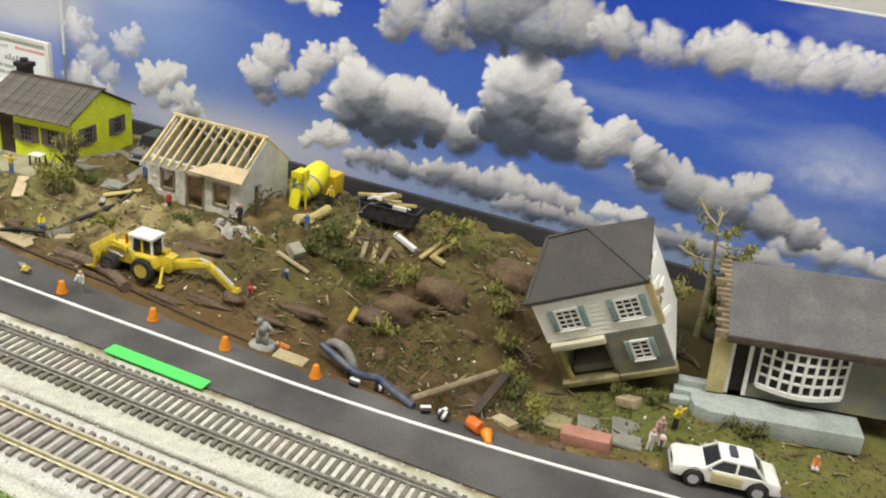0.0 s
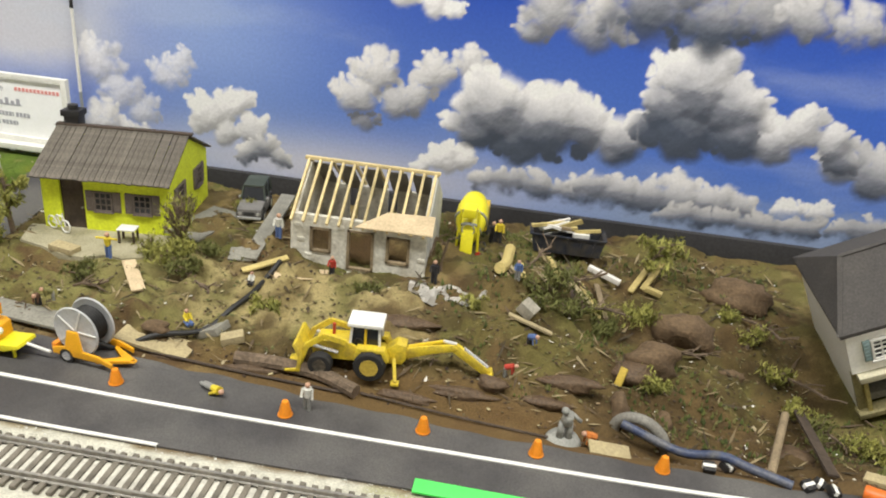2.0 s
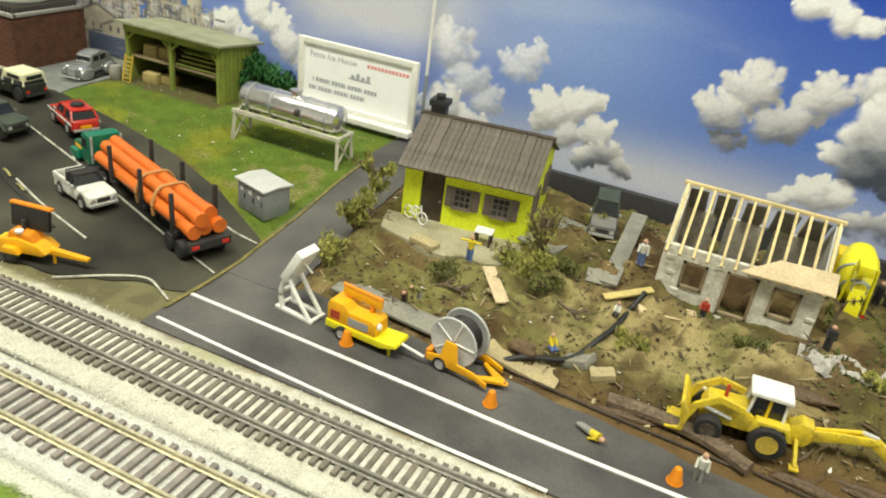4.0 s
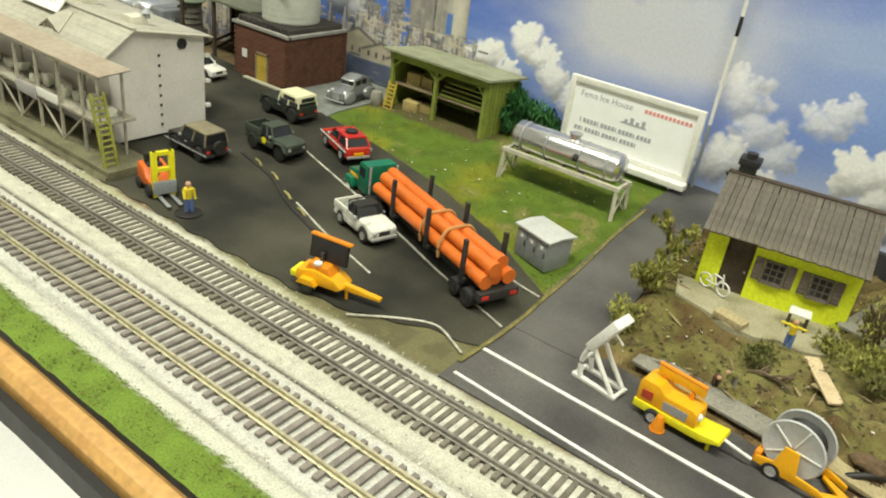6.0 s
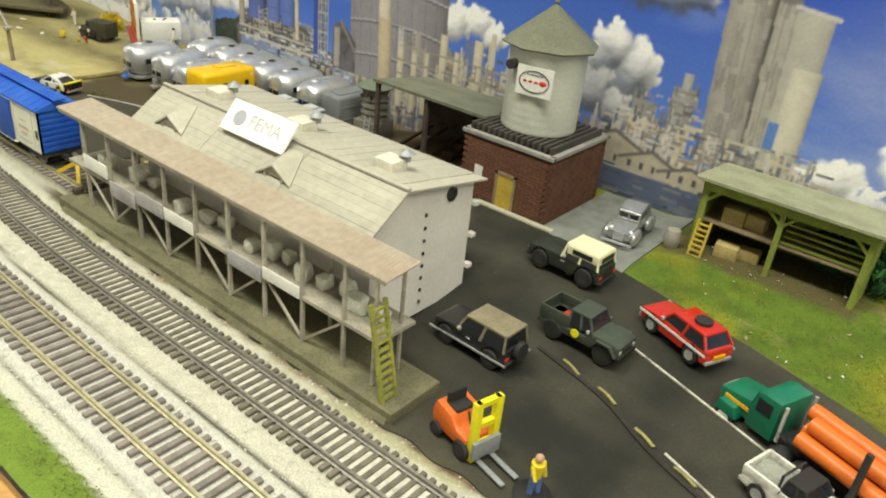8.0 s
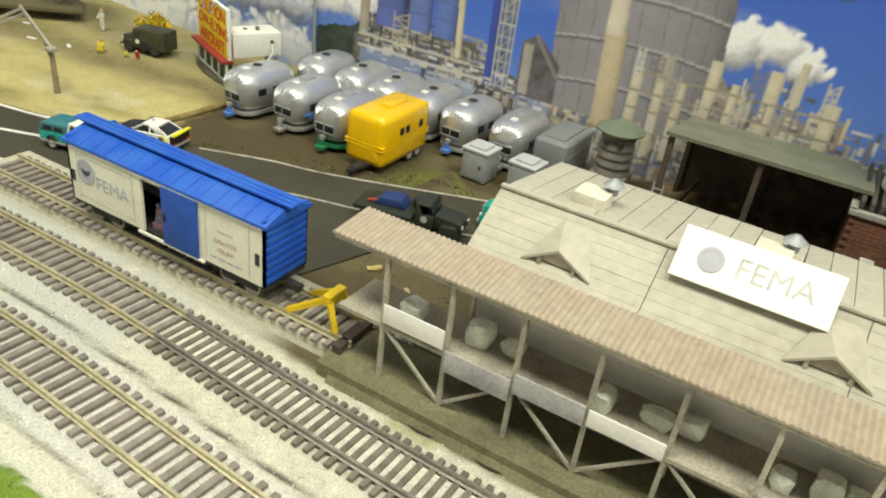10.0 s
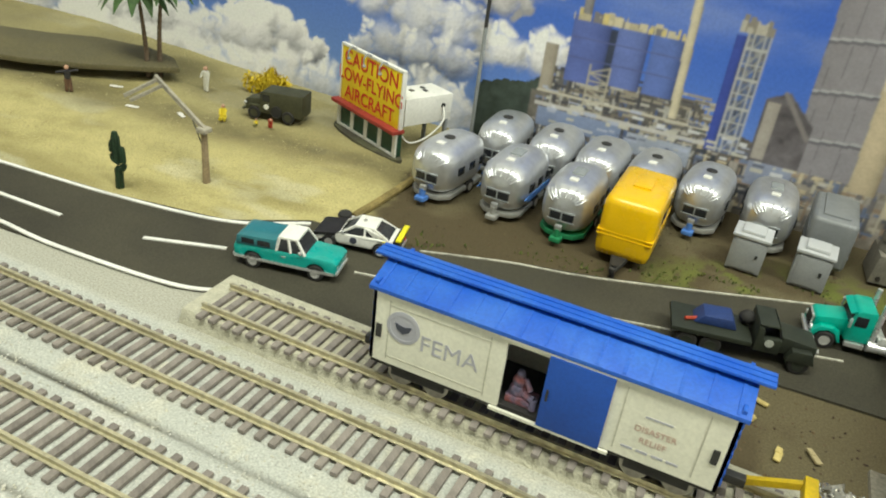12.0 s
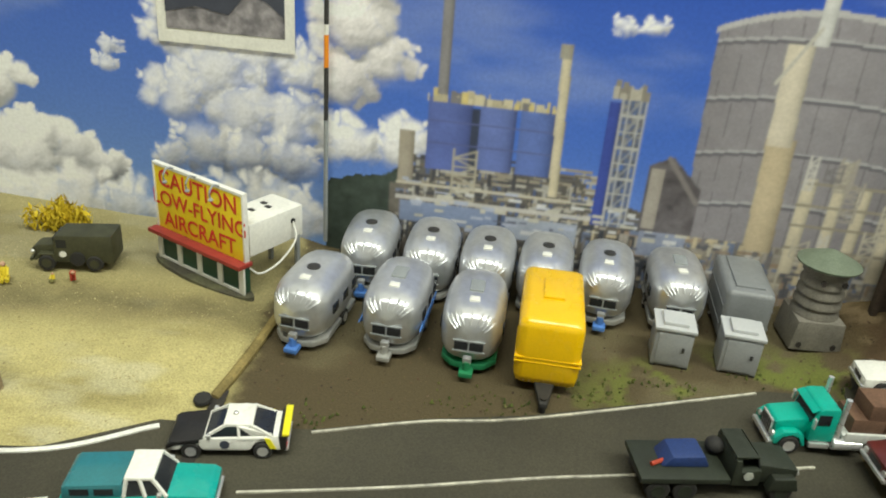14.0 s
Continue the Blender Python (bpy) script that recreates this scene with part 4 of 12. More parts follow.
    for k in range(90):
        cx, cz = r.uniform(-111, -96), r.uniform(2.0, 4.6)
        rect(cx, cx + r.uniform(0.15, 0.9), cz, cz + r.uniform(0.08, 0.2), r.choice([(0.58, 0.58, 0.6), (0.4, 0.43, 0.55), (0.12, 0.13, 0.18), (0.5, 0.48, 0.42)]))
    for k in range(22):
        cx = r.uniform(-100.7, -99.1)
        rect(cx, cx + r.uniform(0.08, 0.3), 10.1, 10.3 + r.uniform(0, 0.7), r.choice([(0.45, 0.42, 0.36), (0.25, 0.23, 0.2)]))
    pile = (Z < 7.5 - 0.75 * np.abs(X + 97.2) - 0.25 * (X + 97.2)) & (X > -98.3) & (X < -95.6) & (Z > 3.4)
    C[pile] = (np.array((0.11, 0.1, 0.11))[None, None] * (0.4 + 1.3 * fine[..., None]))[pile]
    line(-97.4, 7.4, -95.7, 5.2, 0.22, (0.22, 0.2, 0.2))
    rect(-98.2, -97.5, 3.5, 6.8, (0.36, 0.33, 0.3), 0.2)
    # pale concrete silos, low sheds
    rect(-65.65, -62.95, 5.2, 15.5, (0.36, 0.34, 0.31), 1.0, 0, 0.035)
    rect(-63.0, -61.8, 5.2, 15.5, (0.37, 0.355, 0.32), 0.7, 0, 0.03)
    for k in range(60):
        cx, cz = r.uniform(-65.8, -62.2), r.uniform(5.6, 15)
        rect(cx, cx + r.uniform(0.1, 0.5), cz, cz + r.uniform(0.4, 1.8), r.choice(((0.3, 0.285, 0.265), (0.36, 0.345, 0.31), (0.26, 0.245, 0.235))), 0.3, 0, 0.035)
    for xa, xb in ((-66.05, -63.3), (-63.35, -62.1)):
        lid = ((X - (xa + xb) / 2) / ((xb - xa) / 2)) ** 2 + ((Z - 15.5) / 0.28) ** 2 < 1
        C[lid] = (0.17, 0.165, 0.16)
    line(-64.6, 16.0, -62.4, 16.1, 0.16, (0.2, 0.19, 0.18))
    rect(-62.0, -60.0, 5.2, 15.0, (0.42, 0.405, 0.36), 0.35, 0, 0.02)
    line(-62.3, 15.2, -60.0, 14.9, 0.2, (0.5, 0.49, 0.45))
    rect(-61.6, -60.0, 2.0, 12.0, (0.56, 0.53, 0.45), 0.5)
    rect(-62.0, -61.4, 7.2, 8.8, (0.1, 0.2, 0.5))
    for x in (-64.1, -62.5):
        line(x, 5.4, x - 0.35, 15.2, 0.06, (0.24, 0.23, 0.21))
    rect(-71.6, -66.4, 3.8, 6.6, (0.46, 0.44, 0.4))
    rect(-70.5, -68.8, 6.4, 8.0, (0.27, 0.26, 0.25), 0.3)
    rect(-68.0, -66.5, 6.4, 9.4, (0.32, 0.31, 0.3), 0.3, 0.7)
    rect(-67.5, -66.9, 9.4, 10.3, (0.4, 0.39, 0.37), 0.4)
    for k in range(150):
        cx, cz = r.uniform(-70.6, -66.2), r.uniform(6.3, 9.6) if r.random() < 0.6 else r.uniform(5.5, 7.6)
        w, hh = (r.uniform(0.15, 0.7), r.uniform(0.07, 0.14)) if r.random() < 0.5 else (r.uniform(0.07, 0.16), r.uniform(0.2, 0.9))
        rect(cx, cx + w, cz, min(cz + hh, 8.6 if cx < -68 else 9.9), r.choice(((0.18, 0.17, 0.17), (0.42, 0.4, 0.38), (0.26, 0.25, 0.24), (0.12, 0.12, 0.13))))
    rect(-72.2, -62.5, 2.0, 3.9, (0.2, 0.24, 0.36), 0, 0.6)
    for k in range(620):
        cx, cz = r.uniform(-72, -58.6), r.uniform(2.6, 7.2)
        if r.random() < 0.5:
            rect(cx, cx + r.uniform(0.2, 1.2), cz, cz + r.uniform(0.08, 0.2), r.choice(tones))
        else:
            rect(cx, cx + r.uniform(0.08, 0.3), cz - r.uniform(0.2, 1.0), cz, r.choice(tones))
    for k in range(5):
        x = r.uniform(-71, -60)
        lattice(x, x + r.uniform(0.3, 0.7), r.uniform(3, 4.5), r.uniform(6, 7), 0.4, r.choice(tones[1:4]), 0.06)
    for cx, cz, w, hh in ((-71.2, 5.6, 2.2, 0.9), (-68.4, 4.9, 2.2, 0.9), (-65.6, 4.6, 2.2, 0.8)):
        gable = (np.abs(X - cx) < w) & (Z > 3.2) & (Z < cz - hh * np.abs(X - cx) / w)
        C[gable] = (np.array((0.46, 0.41, 0.32))[None, None] * (0.7 + 0.5 * fine[..., None]))[gable]
        line(cx - w, cz - hh, cx, cz, 0.2, (0.14, 0.13, 0.12))
        line(cx, cz, cx + w, cz - hh, 0.2, (0.14, 0.13, 0.12))
        for j in range(4):
            rect(cx - w * 0.7 + j * w * 0.4, cx - w * 0.7 + j * w * 0.4 + 0.22, 3.5, 3.95, (0.08, 0.08, 0.09))
    rect(-72.4, -58.6, -1.0, 3.1, (0.1, 0.12, 0.19))
    for k in range(90):
        cx, cz = r.uniform(-72, -59), r.uniform(0.5, 3.2)
        rect(cx, cx + r.uniform(0.3, 1.6), cz, cz + r.uniform(0.06, 0.2), r.choice(((0.06, 0.075, 0.11), (0.15, 0.18, 0.27), (0.2, 0.2, 0.22))))
    # the print is soft
    i0, i1 = np.searchsorted(xs, (-112, -58))
    Q = C[:, i0:i1].copy()
    Q[1:-1, 1:-1] = (3 * C[1:-1, i0 + 1:i1 - 1] + C[:-2, i0 + 1:i1 - 1] + C[2:, i0 + 1:i1 - 1] + C[1:-1, i0:i1 - 2] + C[1:-1, i0 + 2:i1]) / 7
    C[:, i0:i1] = Q
    nx, nz = len(xs), len(zs)
    V = np.stack([X, np.full_like(X, 50.0), Z], -1).reshape(-1, 3) * CM
    a = (np.arange((nz - 1) * (nx - 1)) // (nx - 1)) * nx + np.arange((nz - 1) * (nx - 1)) % (nx - 1)
    me = bpy.data.meshes.new("backdrop")
    me.from_pydata(V.tolist(), [], np.stack([a, a + 1, a + nx + 1, a + nx], -1).tolist())
    att = me.color_attributes.new("tone", "FLOAT_COLOR", "POINT")
    att.data.foreach_set("color", np.concatenate([np.clip(C, 0.004, 0.85).reshape(-1, 3), np.ones((nx * nz, 1))], 1).ravel())
    me.materials.append(PRINT)
    tagged(new("backdrop", me), "printed backdrop of blue sky, clouds and a works", "backdrop", kind="structure")


build_backdrop()
bm = B()
box(bm, -165, 45, 50.1, 51.2, -3, 20.6)
single("wall_5", bm, mat("backdrop_board", (0.7, 0.69, 0.66), 0.85, var=0.08), pose(0, 0, 0), "white board that carries the backdrop", "wall", kind="structure")
bm = B()
box(bm, -36.3, 45, 49.35, 49.85, -0.5, 2.15, 0.05)
single("skirting", bm, mat("charcoal_board", (0.035, 0.034, 0.036), 0.85, var=0.25, grain=500, patch=20), pose(0, 0, 0), "charcoal grey board along the foot of the backdrop", "trim", kind="structure")

# ---- materials of things ----
LIME = mat("lime_paint", (0.72, 0.80, 0.025), 0.75, var=0.15, grain=600, patch=100, col2=(0.55, 0.62, 0.03), spread=-0.04)
SHAKE = mat("grey_brown_shakes", (0.135, 0.118, 0.095), 0.9, var=0.3, grain=700, patch=110, col2=(0.07, 0.062, 0.05), rnd=0.35, bump=0.4)
DARKSHINGLE = mat("dark_brown_shingle", (0.058, 0.053, 0.05), 0.85, var=0.25, grain=900, patch=55, col2=(0.085, 0.078, 0.07), bump=0.4, rnd=0.12)
SLATE = mat("grey_shingle", (0.1, 0.097, 0.097), 0.85, var=0.25, grain=900, patch=55, col2=(0.17, 0.165, 0.15), bump=0.4, rnd=0.12)
DARKWOOD = mat("dark_wood", (0.07, 0.05, 0.035), 0.85, var=0.3, grain=600, patch=120)
SHUTTER = mat("grey_shutter", (0.16, 0.13, 0.11), 0.8, var=0.25)
TEAL_SHUTTER = mat("grey_teal_shutter", (0.24, 0.33, 0.33), 0.8, var=0.15)
GLASS_DARK = mat("dark_window", (0.02, 0.022, 0.026), 0.12, var=0.1, bump=0)
PLASTER = mat("whitewashed_block", (0.66, 0.64, 0.56), 0.9, var=0.25, grain=500, patch=130, col2=(0.36, 0.33, 0.25), bump=0.5)
RAFTER = mat("new_lumber", (0.62, 0.5, 0.25), 0.8, var=0.2, rnd=0.3)
PLY = mat("plywood", (0.6, 0.47, 0.29), 0.8, var=0.2, patch=60)
LUMBER = mat("yellow_lumber", (0.5, 0.4, 0.15), 0.85, var=0.25, rnd=0.4)
GREYSLAB = mat("grey_slab", (0.24, 0.23, 0.19), 0.9, var=0.25, grain=800, patch=60)
OLDWOOD = mat("old_plank", (0.26, 0.2, 0.12), 0.9, var=0.3, rnd=0.4)
WHITE = mat("white_paint", (0.76, 0.75, 0.7), 0.6, var=0.08, grain=600, patch=90)
SIDING = mat("white_siding", (0.88, 0.87, 0.8), 0.7, var=0.08, grain=600, patch=60, col2=(0.76, 0.73, 0.62))
MUDWALL = mat("mud_stained_wall", (0.33, 0.29, 0.14), 0.9, var=0.3, patch=90, col2=(0.16, 0.14, 0.07))
GREYWALL = mat("grey_green_wall", (0.17, 0.18, 0.16), 0.85, var=0.25, patch=80, col2=(0.28, 0.25, 0.12))
CONCRETE = mat("pale_concrete", (0.36, 0.39, 0.36), 0.9, var=0.2, patch=80, bump=0.4)
OFFWHITE = mat("weathered_white_wall", (0.74, 0.71, 0.66), 0.85, var=0.07, grain=500, patch=60, col2=(0.42, 0.39, 0.34), bump=0.3)
ROOFGREY = mat("weathered_pale_roof", (0.42, 0.4, 0.33), 0.75, var=0.12, grain=260, patch=22, col2=(0.27, 0.245, 0.19), rnd=0.12, bump=0.15)
RUSTROOF = mat("rusty_corrugated_roof", (0.38, 0.33, 0.26), 0.75, var=0.14, grain=300, patch=28, col2=(0.3, 0.21, 0.15))
GREYWOOD = mat("grey_timber", (0.38, 0.35, 0.28), 0.9, var=0.25, rnd=0.3)
MOSSY = mat("mossy_deck", (0.16, 0.15, 0.085), 0.9, var=0.3, patch=60, col2=(0.09, 0.085, 0.05), bump=0.5)
BRICKRED = mat("brown_red_brick", (0.14, 0.058, 0.032), 0.85, var=0.3, grain=700, patch=150, rnd=0.3, bump=0.4)
MORTAR = mat("dark_mortar", (0.1, 0.042, 0.026), 0.95, var=0.2)
TANKSTEEL = mat("pale_ribbed_tank", (0.52, 0.53, 0.46), 0.65, var=0.12, patch=50)
OLIVEROOF = mat("olive_sheet_roof", (0.16, 0.165, 0.115), 0.8, var=0.2, patch=50)
OCHRE = mat("ochre_door", (0.5, 0.36, 0.05), 0.7, var=0.2)
MOSSGREEN = mat("moss_green_paint", (0.24, 0.29, 0.045), 0.8, var=0.25, patch=80, col2=(0.15, 0.17, 0.04), rnd=0.2)
HAY = mat("straw_bale", (0.42, 0.33, 0.13), 0.95, var=0.3, grain=1500, bump=0.8)
GREYMETAL = mat("grey_sheet_metal", (0.33, 0.35, 0.36), 0.55, 0.3, var=0.12)
SILVER = mat("bright_silver", (0.72, 0.72, 0.72), 0.22, 0.9, var=0.1, patch=60)
CHROME = mat("chrome", (0.82, 0.82, 0.82), 0.28, 0.7, var=0.05)
RUBBER = mat("black_rubber", (0.02, 0.019, 0.018), 0.8, var=0.2)
DARKMETAL = mat("dark_chassis", (0.03, 0.029, 0.028), 0.6, var=0.2)
YELLOW = mat("construction_yellow", (0.72, 0.5, 0.012), 0.4, var=0.12, patch=120, col2=(0.5, 0.33, 0.02))
ORANGE = mat("orange_paint", (0.78, 0.26, 0.01), 0.45, var=0.1, patch=120)
ORANGE_Y = mat("orange_yellow_paint", (0.82, 0.4, 0.01), 0.4, var=0.1)
LEMON = mat("lemon_yellow_paint", (0.8, 0.72, 0.02), 0.4, var=0.1)
PIPEORANGE = mat("orange_plastic_pipe", (0.68, 0.155, 0.02), 0.4, var=0.12)
RED = mat("red_paint", (0.5, 0.025, 0.012), 0.3, var=0.1, coat=0.4)
REDDULL = mat("dull_red", (0.42, 0.05, 0.02), 0.6, var=0.2)
SIGNRED = mat("sign_red", (0.6, 0.03, 0.02), 0.5, var=0.05, bump=0)
INK = mat("dark_ink", (0.05, 0.055, 0.08), 0.6, var=0.05, bump=0)
PALEINK = mat("grey_ink", (0.4, 0.4, 0.45), 0.6, var=0.05, bump=0)
PINKINK = mat("pink_ink", (0.75, 0.3, 0.28), 0.6, var=0.05, bump=0)
GREENGLOW = mat("bright_green_board", (0.1, 0.72, 0.12), 0.5, var=0.06)


def words(text, size, material, m, parent=None, label="", bold=0.0):
    """Flat lettering as a mesh, centred, standing in its local xz plane."""
    cu = bpy.data.curves.new("lettering", "FONT")
    cu.body, cu.size, cu.extrude, cu.offset = text, size * CM, 0.00004, bold * CM
    cu.align_x, cu.align_y = "CENTER", "CENTER"
    tmp = new("lettering", cu)
    me = bpy.data.meshes.new_from_object(tmp.evaluated_get(bpy.context.evaluated_depsgraph_get()))
    bpy.data.objects.remove(tmp)
    me.materials.clear()
    me.materials.append(material)
    ob = new("lettering", me)
    ob.parent = parent
    ob.matrix_basis = m @ pose(0, 0, 0, 90)
    if label:
        ob["label"] = label
    return ob


def window(parent, x, y, z, w, h, frame, shutters=None, nx=2, nz=2, turn=0.0, bar=0.07, pane=None, shutter_w=0.5):
    """A window standing proud of a wall that faces -y: glass, frame with bars, sill, shutters."""
    m = place(x, y, z, turn)
    b = B()
    box(b, -w / 2, w / 2, -0.03, 0.03, -h / 2, h / 2)
    g = part("window", b, pane or GLASS_DARK, parent)
    g.matrix_basis = m
    b = B()
    t = bar * 1.5
    for s in (-1, 1):
        box(b, s * w / 2 - t / 2, s * w / 2 + t / 2, -0.12, 0.04, -h / 2 - t / 2, h / 2 + t / 2)
        box(b, -w / 2, w / 2, -0.12, 0.04, s * h / 2 - t / 2, s * h / 2 + t / 2)
    for k in range(1, nx):
        xx = -w / 2 + w * k / nx
        box(b, xx - bar / 2, xx + bar / 2, -0.08, 0.03, -h / 2, h / 2)
    for k in range(1, nz):
        zz = -h / 2 + h * k / nz
        box(b, -w / 2, w / 2, -0.078, 0.028, zz - bar / 2, zz + bar / 2)
    part("frame", b, frame, g)
    b = B()
    box(b, -w / 2 - t, w / 2 + t, -0.17, 0.02, -h / 2 - t * 1.4, -h / 2 - t * 0.5, 0.01)
    part("sill", b, frame, g)
    if shutters:
        for s in (-1, 1):
            b = B()
            c = s * (w / 2 + shutter_w / 2 + 0.08)
            box(b, c - shutter_w / 2, c + shutter_w / 2, -0.09, 0.02, -h / 2 - 0.06, h / 2 + 0.06, 0.015)
            for k in range(5):
                zz = -h / 2 + h * (k + 0.5) / 5
                box(b, c - shutter_w * 0.36, c + shutter_w * 0.36, -0.115, -0.08, zz - 0.05, zz + 0.03)
            part("shutter", b, shutters, g)
    return g


def plank_slope(parent, name, x0, x1, y0, z0, y1, z1, n, material, thick=0.09, gap=0.02, jitter=0.04):
    """A roof slope from eave (y0, z0) to ridge (y1, z1), laid with separate boards running down it."""
    length = math.hypot(y1 - y0, z1 - z0)
    ang = math.degrees(math.atan2(z1 - z0, y1 - y0))
    w = (x1 - x0) / n
    b = B()
    box(b, -w / 2 + gap / 2, w / 2 - gap / 2, 0, length, 0, thick, 0.012)
    data = mesh_of(name, b, material)
    for k in range(n):
        ob = new(name, data)
        ob.parent = parent
        ob.matrix_basis = place(x0 + (k + 0.5) * w, y0 + RND.uniform(-jitter, jitter), z0 + RND.uniform(0, 0.03), RND.uniform(-0.3, 0.3), ang)


def roof_sheet(b, x0, x1, y0, z0, y1, z1, t):
    v = [b.verts.new(p) for p in ((x0, y0, z0), (x1, y0, z0), (x1, y1, z1), (x0, y1, z1), (x0, y0, z0 - t), (x1, y0, z0 - t), (x1, y1, z1 - t), (x0, y1, z1 - t))]
    for f in ((0, 1, 2, 3), (7, 6, 5, 4), (0, 4, 5, 1), (1, 5, 6, 2), (2, 6, 7, 3), (3, 7, 4, 0)):
        b.faces.new([v[i] for i in f])
    return b


# ---- lime green house ----
def lime_house():
    h = thing("cottage", place(-34.8, 37.1, 2.0, 8), "lime green cottage with grey shutters and a dark shake roof", "house")
    W, D, E, R, Q = 7.23, 7.2, 3.5, 5.0, 3.45
    b = B()
    prism(b, [(0, -0.6), (D, -0.6), (D, E - 0.4), (Q, R - 0.2), (0, E - 0.35)], W - 0.25, W, "x")
    part("wall", b, LIME, h)
    b = B()
    prism(b, [(0, -0.6), (D, -0.6), (D, E - 0.4), (Q, R - 0.2), (0, E - 0.35)], 0, 0.25, "x")
    part("wall", b, LIME, h)
    b = B()
    box(b, 0.25, 1.0, 0, 0.25, -0.6, E - 0.35)
    box(b, 2.35, W - 0.25, 0, 0.25, -0.6, E - 0.35)
    box(b, 1.0, 2.35, 0, 0.25, 2.9, E - 0.35)
    part("wall", b, LIME, h)
    b = B()
    box(b, 0.25, W - 0.25, D - 0.25, D, -0.6, E - 0.4)
    part("wall", b, LIME, h)
    b = B()
    box(b, 1.0, 2.35, 0.2, 0.3, -0.5, 3.0)
    box(b, 1.15, 2.2, 0.12, 0.24, 1.9, 2.8, 0.02)
    d = part("door", b, DARKWOOD, h, "dark brown plank door")
    b = B()
    ball(b, (2.15, 0.1, 1.2), 0.07)
    part("knob", b, STEEL, d)
    for wx in (3.45, 5.65):
        window(h, wx, -0.02, 1.75, 0.95, 1.1, SHUTTER, SHUTTER, 3, 3, bar=0.06, shutter_w=0.42)
    for wy in (1.6, 5.2):
        window(h, W + 0.02, wy, 1.9, 0.95, 1.2, SHUTTER, SHUTTER, 3, 3, 90, 0.06, shutter_w=0.42)
    plank_slope(h, "shake_board", -0.3, W + 0.2, -0.65, E - 0.42, Q, R, 26, SHAKE)
    plank_slope(h, "shake_board", -0.5, W + 0.25, D + 0.4, E - 0.4, Q, R, 26, SHAKE)
    b = B()
    box(b, -0.35, W + 0.35, Q - 0.2, Q + 0.22, R + 0.0, R + 0.13, 0.03)
    part("ridge_board", b, DARKWOOD, h)
    b = B()
    box(b, 0.1, 0.95, Q - 0.1, Q + 0.75, R - 0.6, R + 0.75, 0.03)
    box(b, -0.02, 1.07, Q - 0.22, Q + 0.87, R + 0.55, R + 0.9, 0.03)
    c = part("chimney", b, BLACK, h, "black chimney stack")
    b = B()
    lathe(b, [(0.26, 0), (0.3, 0.3), (0.24, 0.32)], 12)
    o = part("pot", b, DARKMETAL, c)
    o.matrix_basis = place(0.52, Q + 0.32, R + 0.88)
    b = B()
    prism(b, [(-0.9, 0.2), (W + 0.4, 0.2), (W + 0.3, -1.2), (W - 0.4, -2.9), (W - 1.6, -3.4), (4.6, -3.1), (3.6, -3.6), (2.2, -3.3), (1.0, -2.6), (-0.5, -2.0)], -0.6, 0.0, "z", 0.04)
    single("patio", b, mat("patio_concrete", (0.36, 0.33, 0.22), 0.9, var=0.25, patch=60, col2=(0.22, 0.2, 0.11)), place(-34.8, 37.1, 1.93, 8), "dusty concrete terrace before the cottage", "terrace", kind="structure")


lime_house()


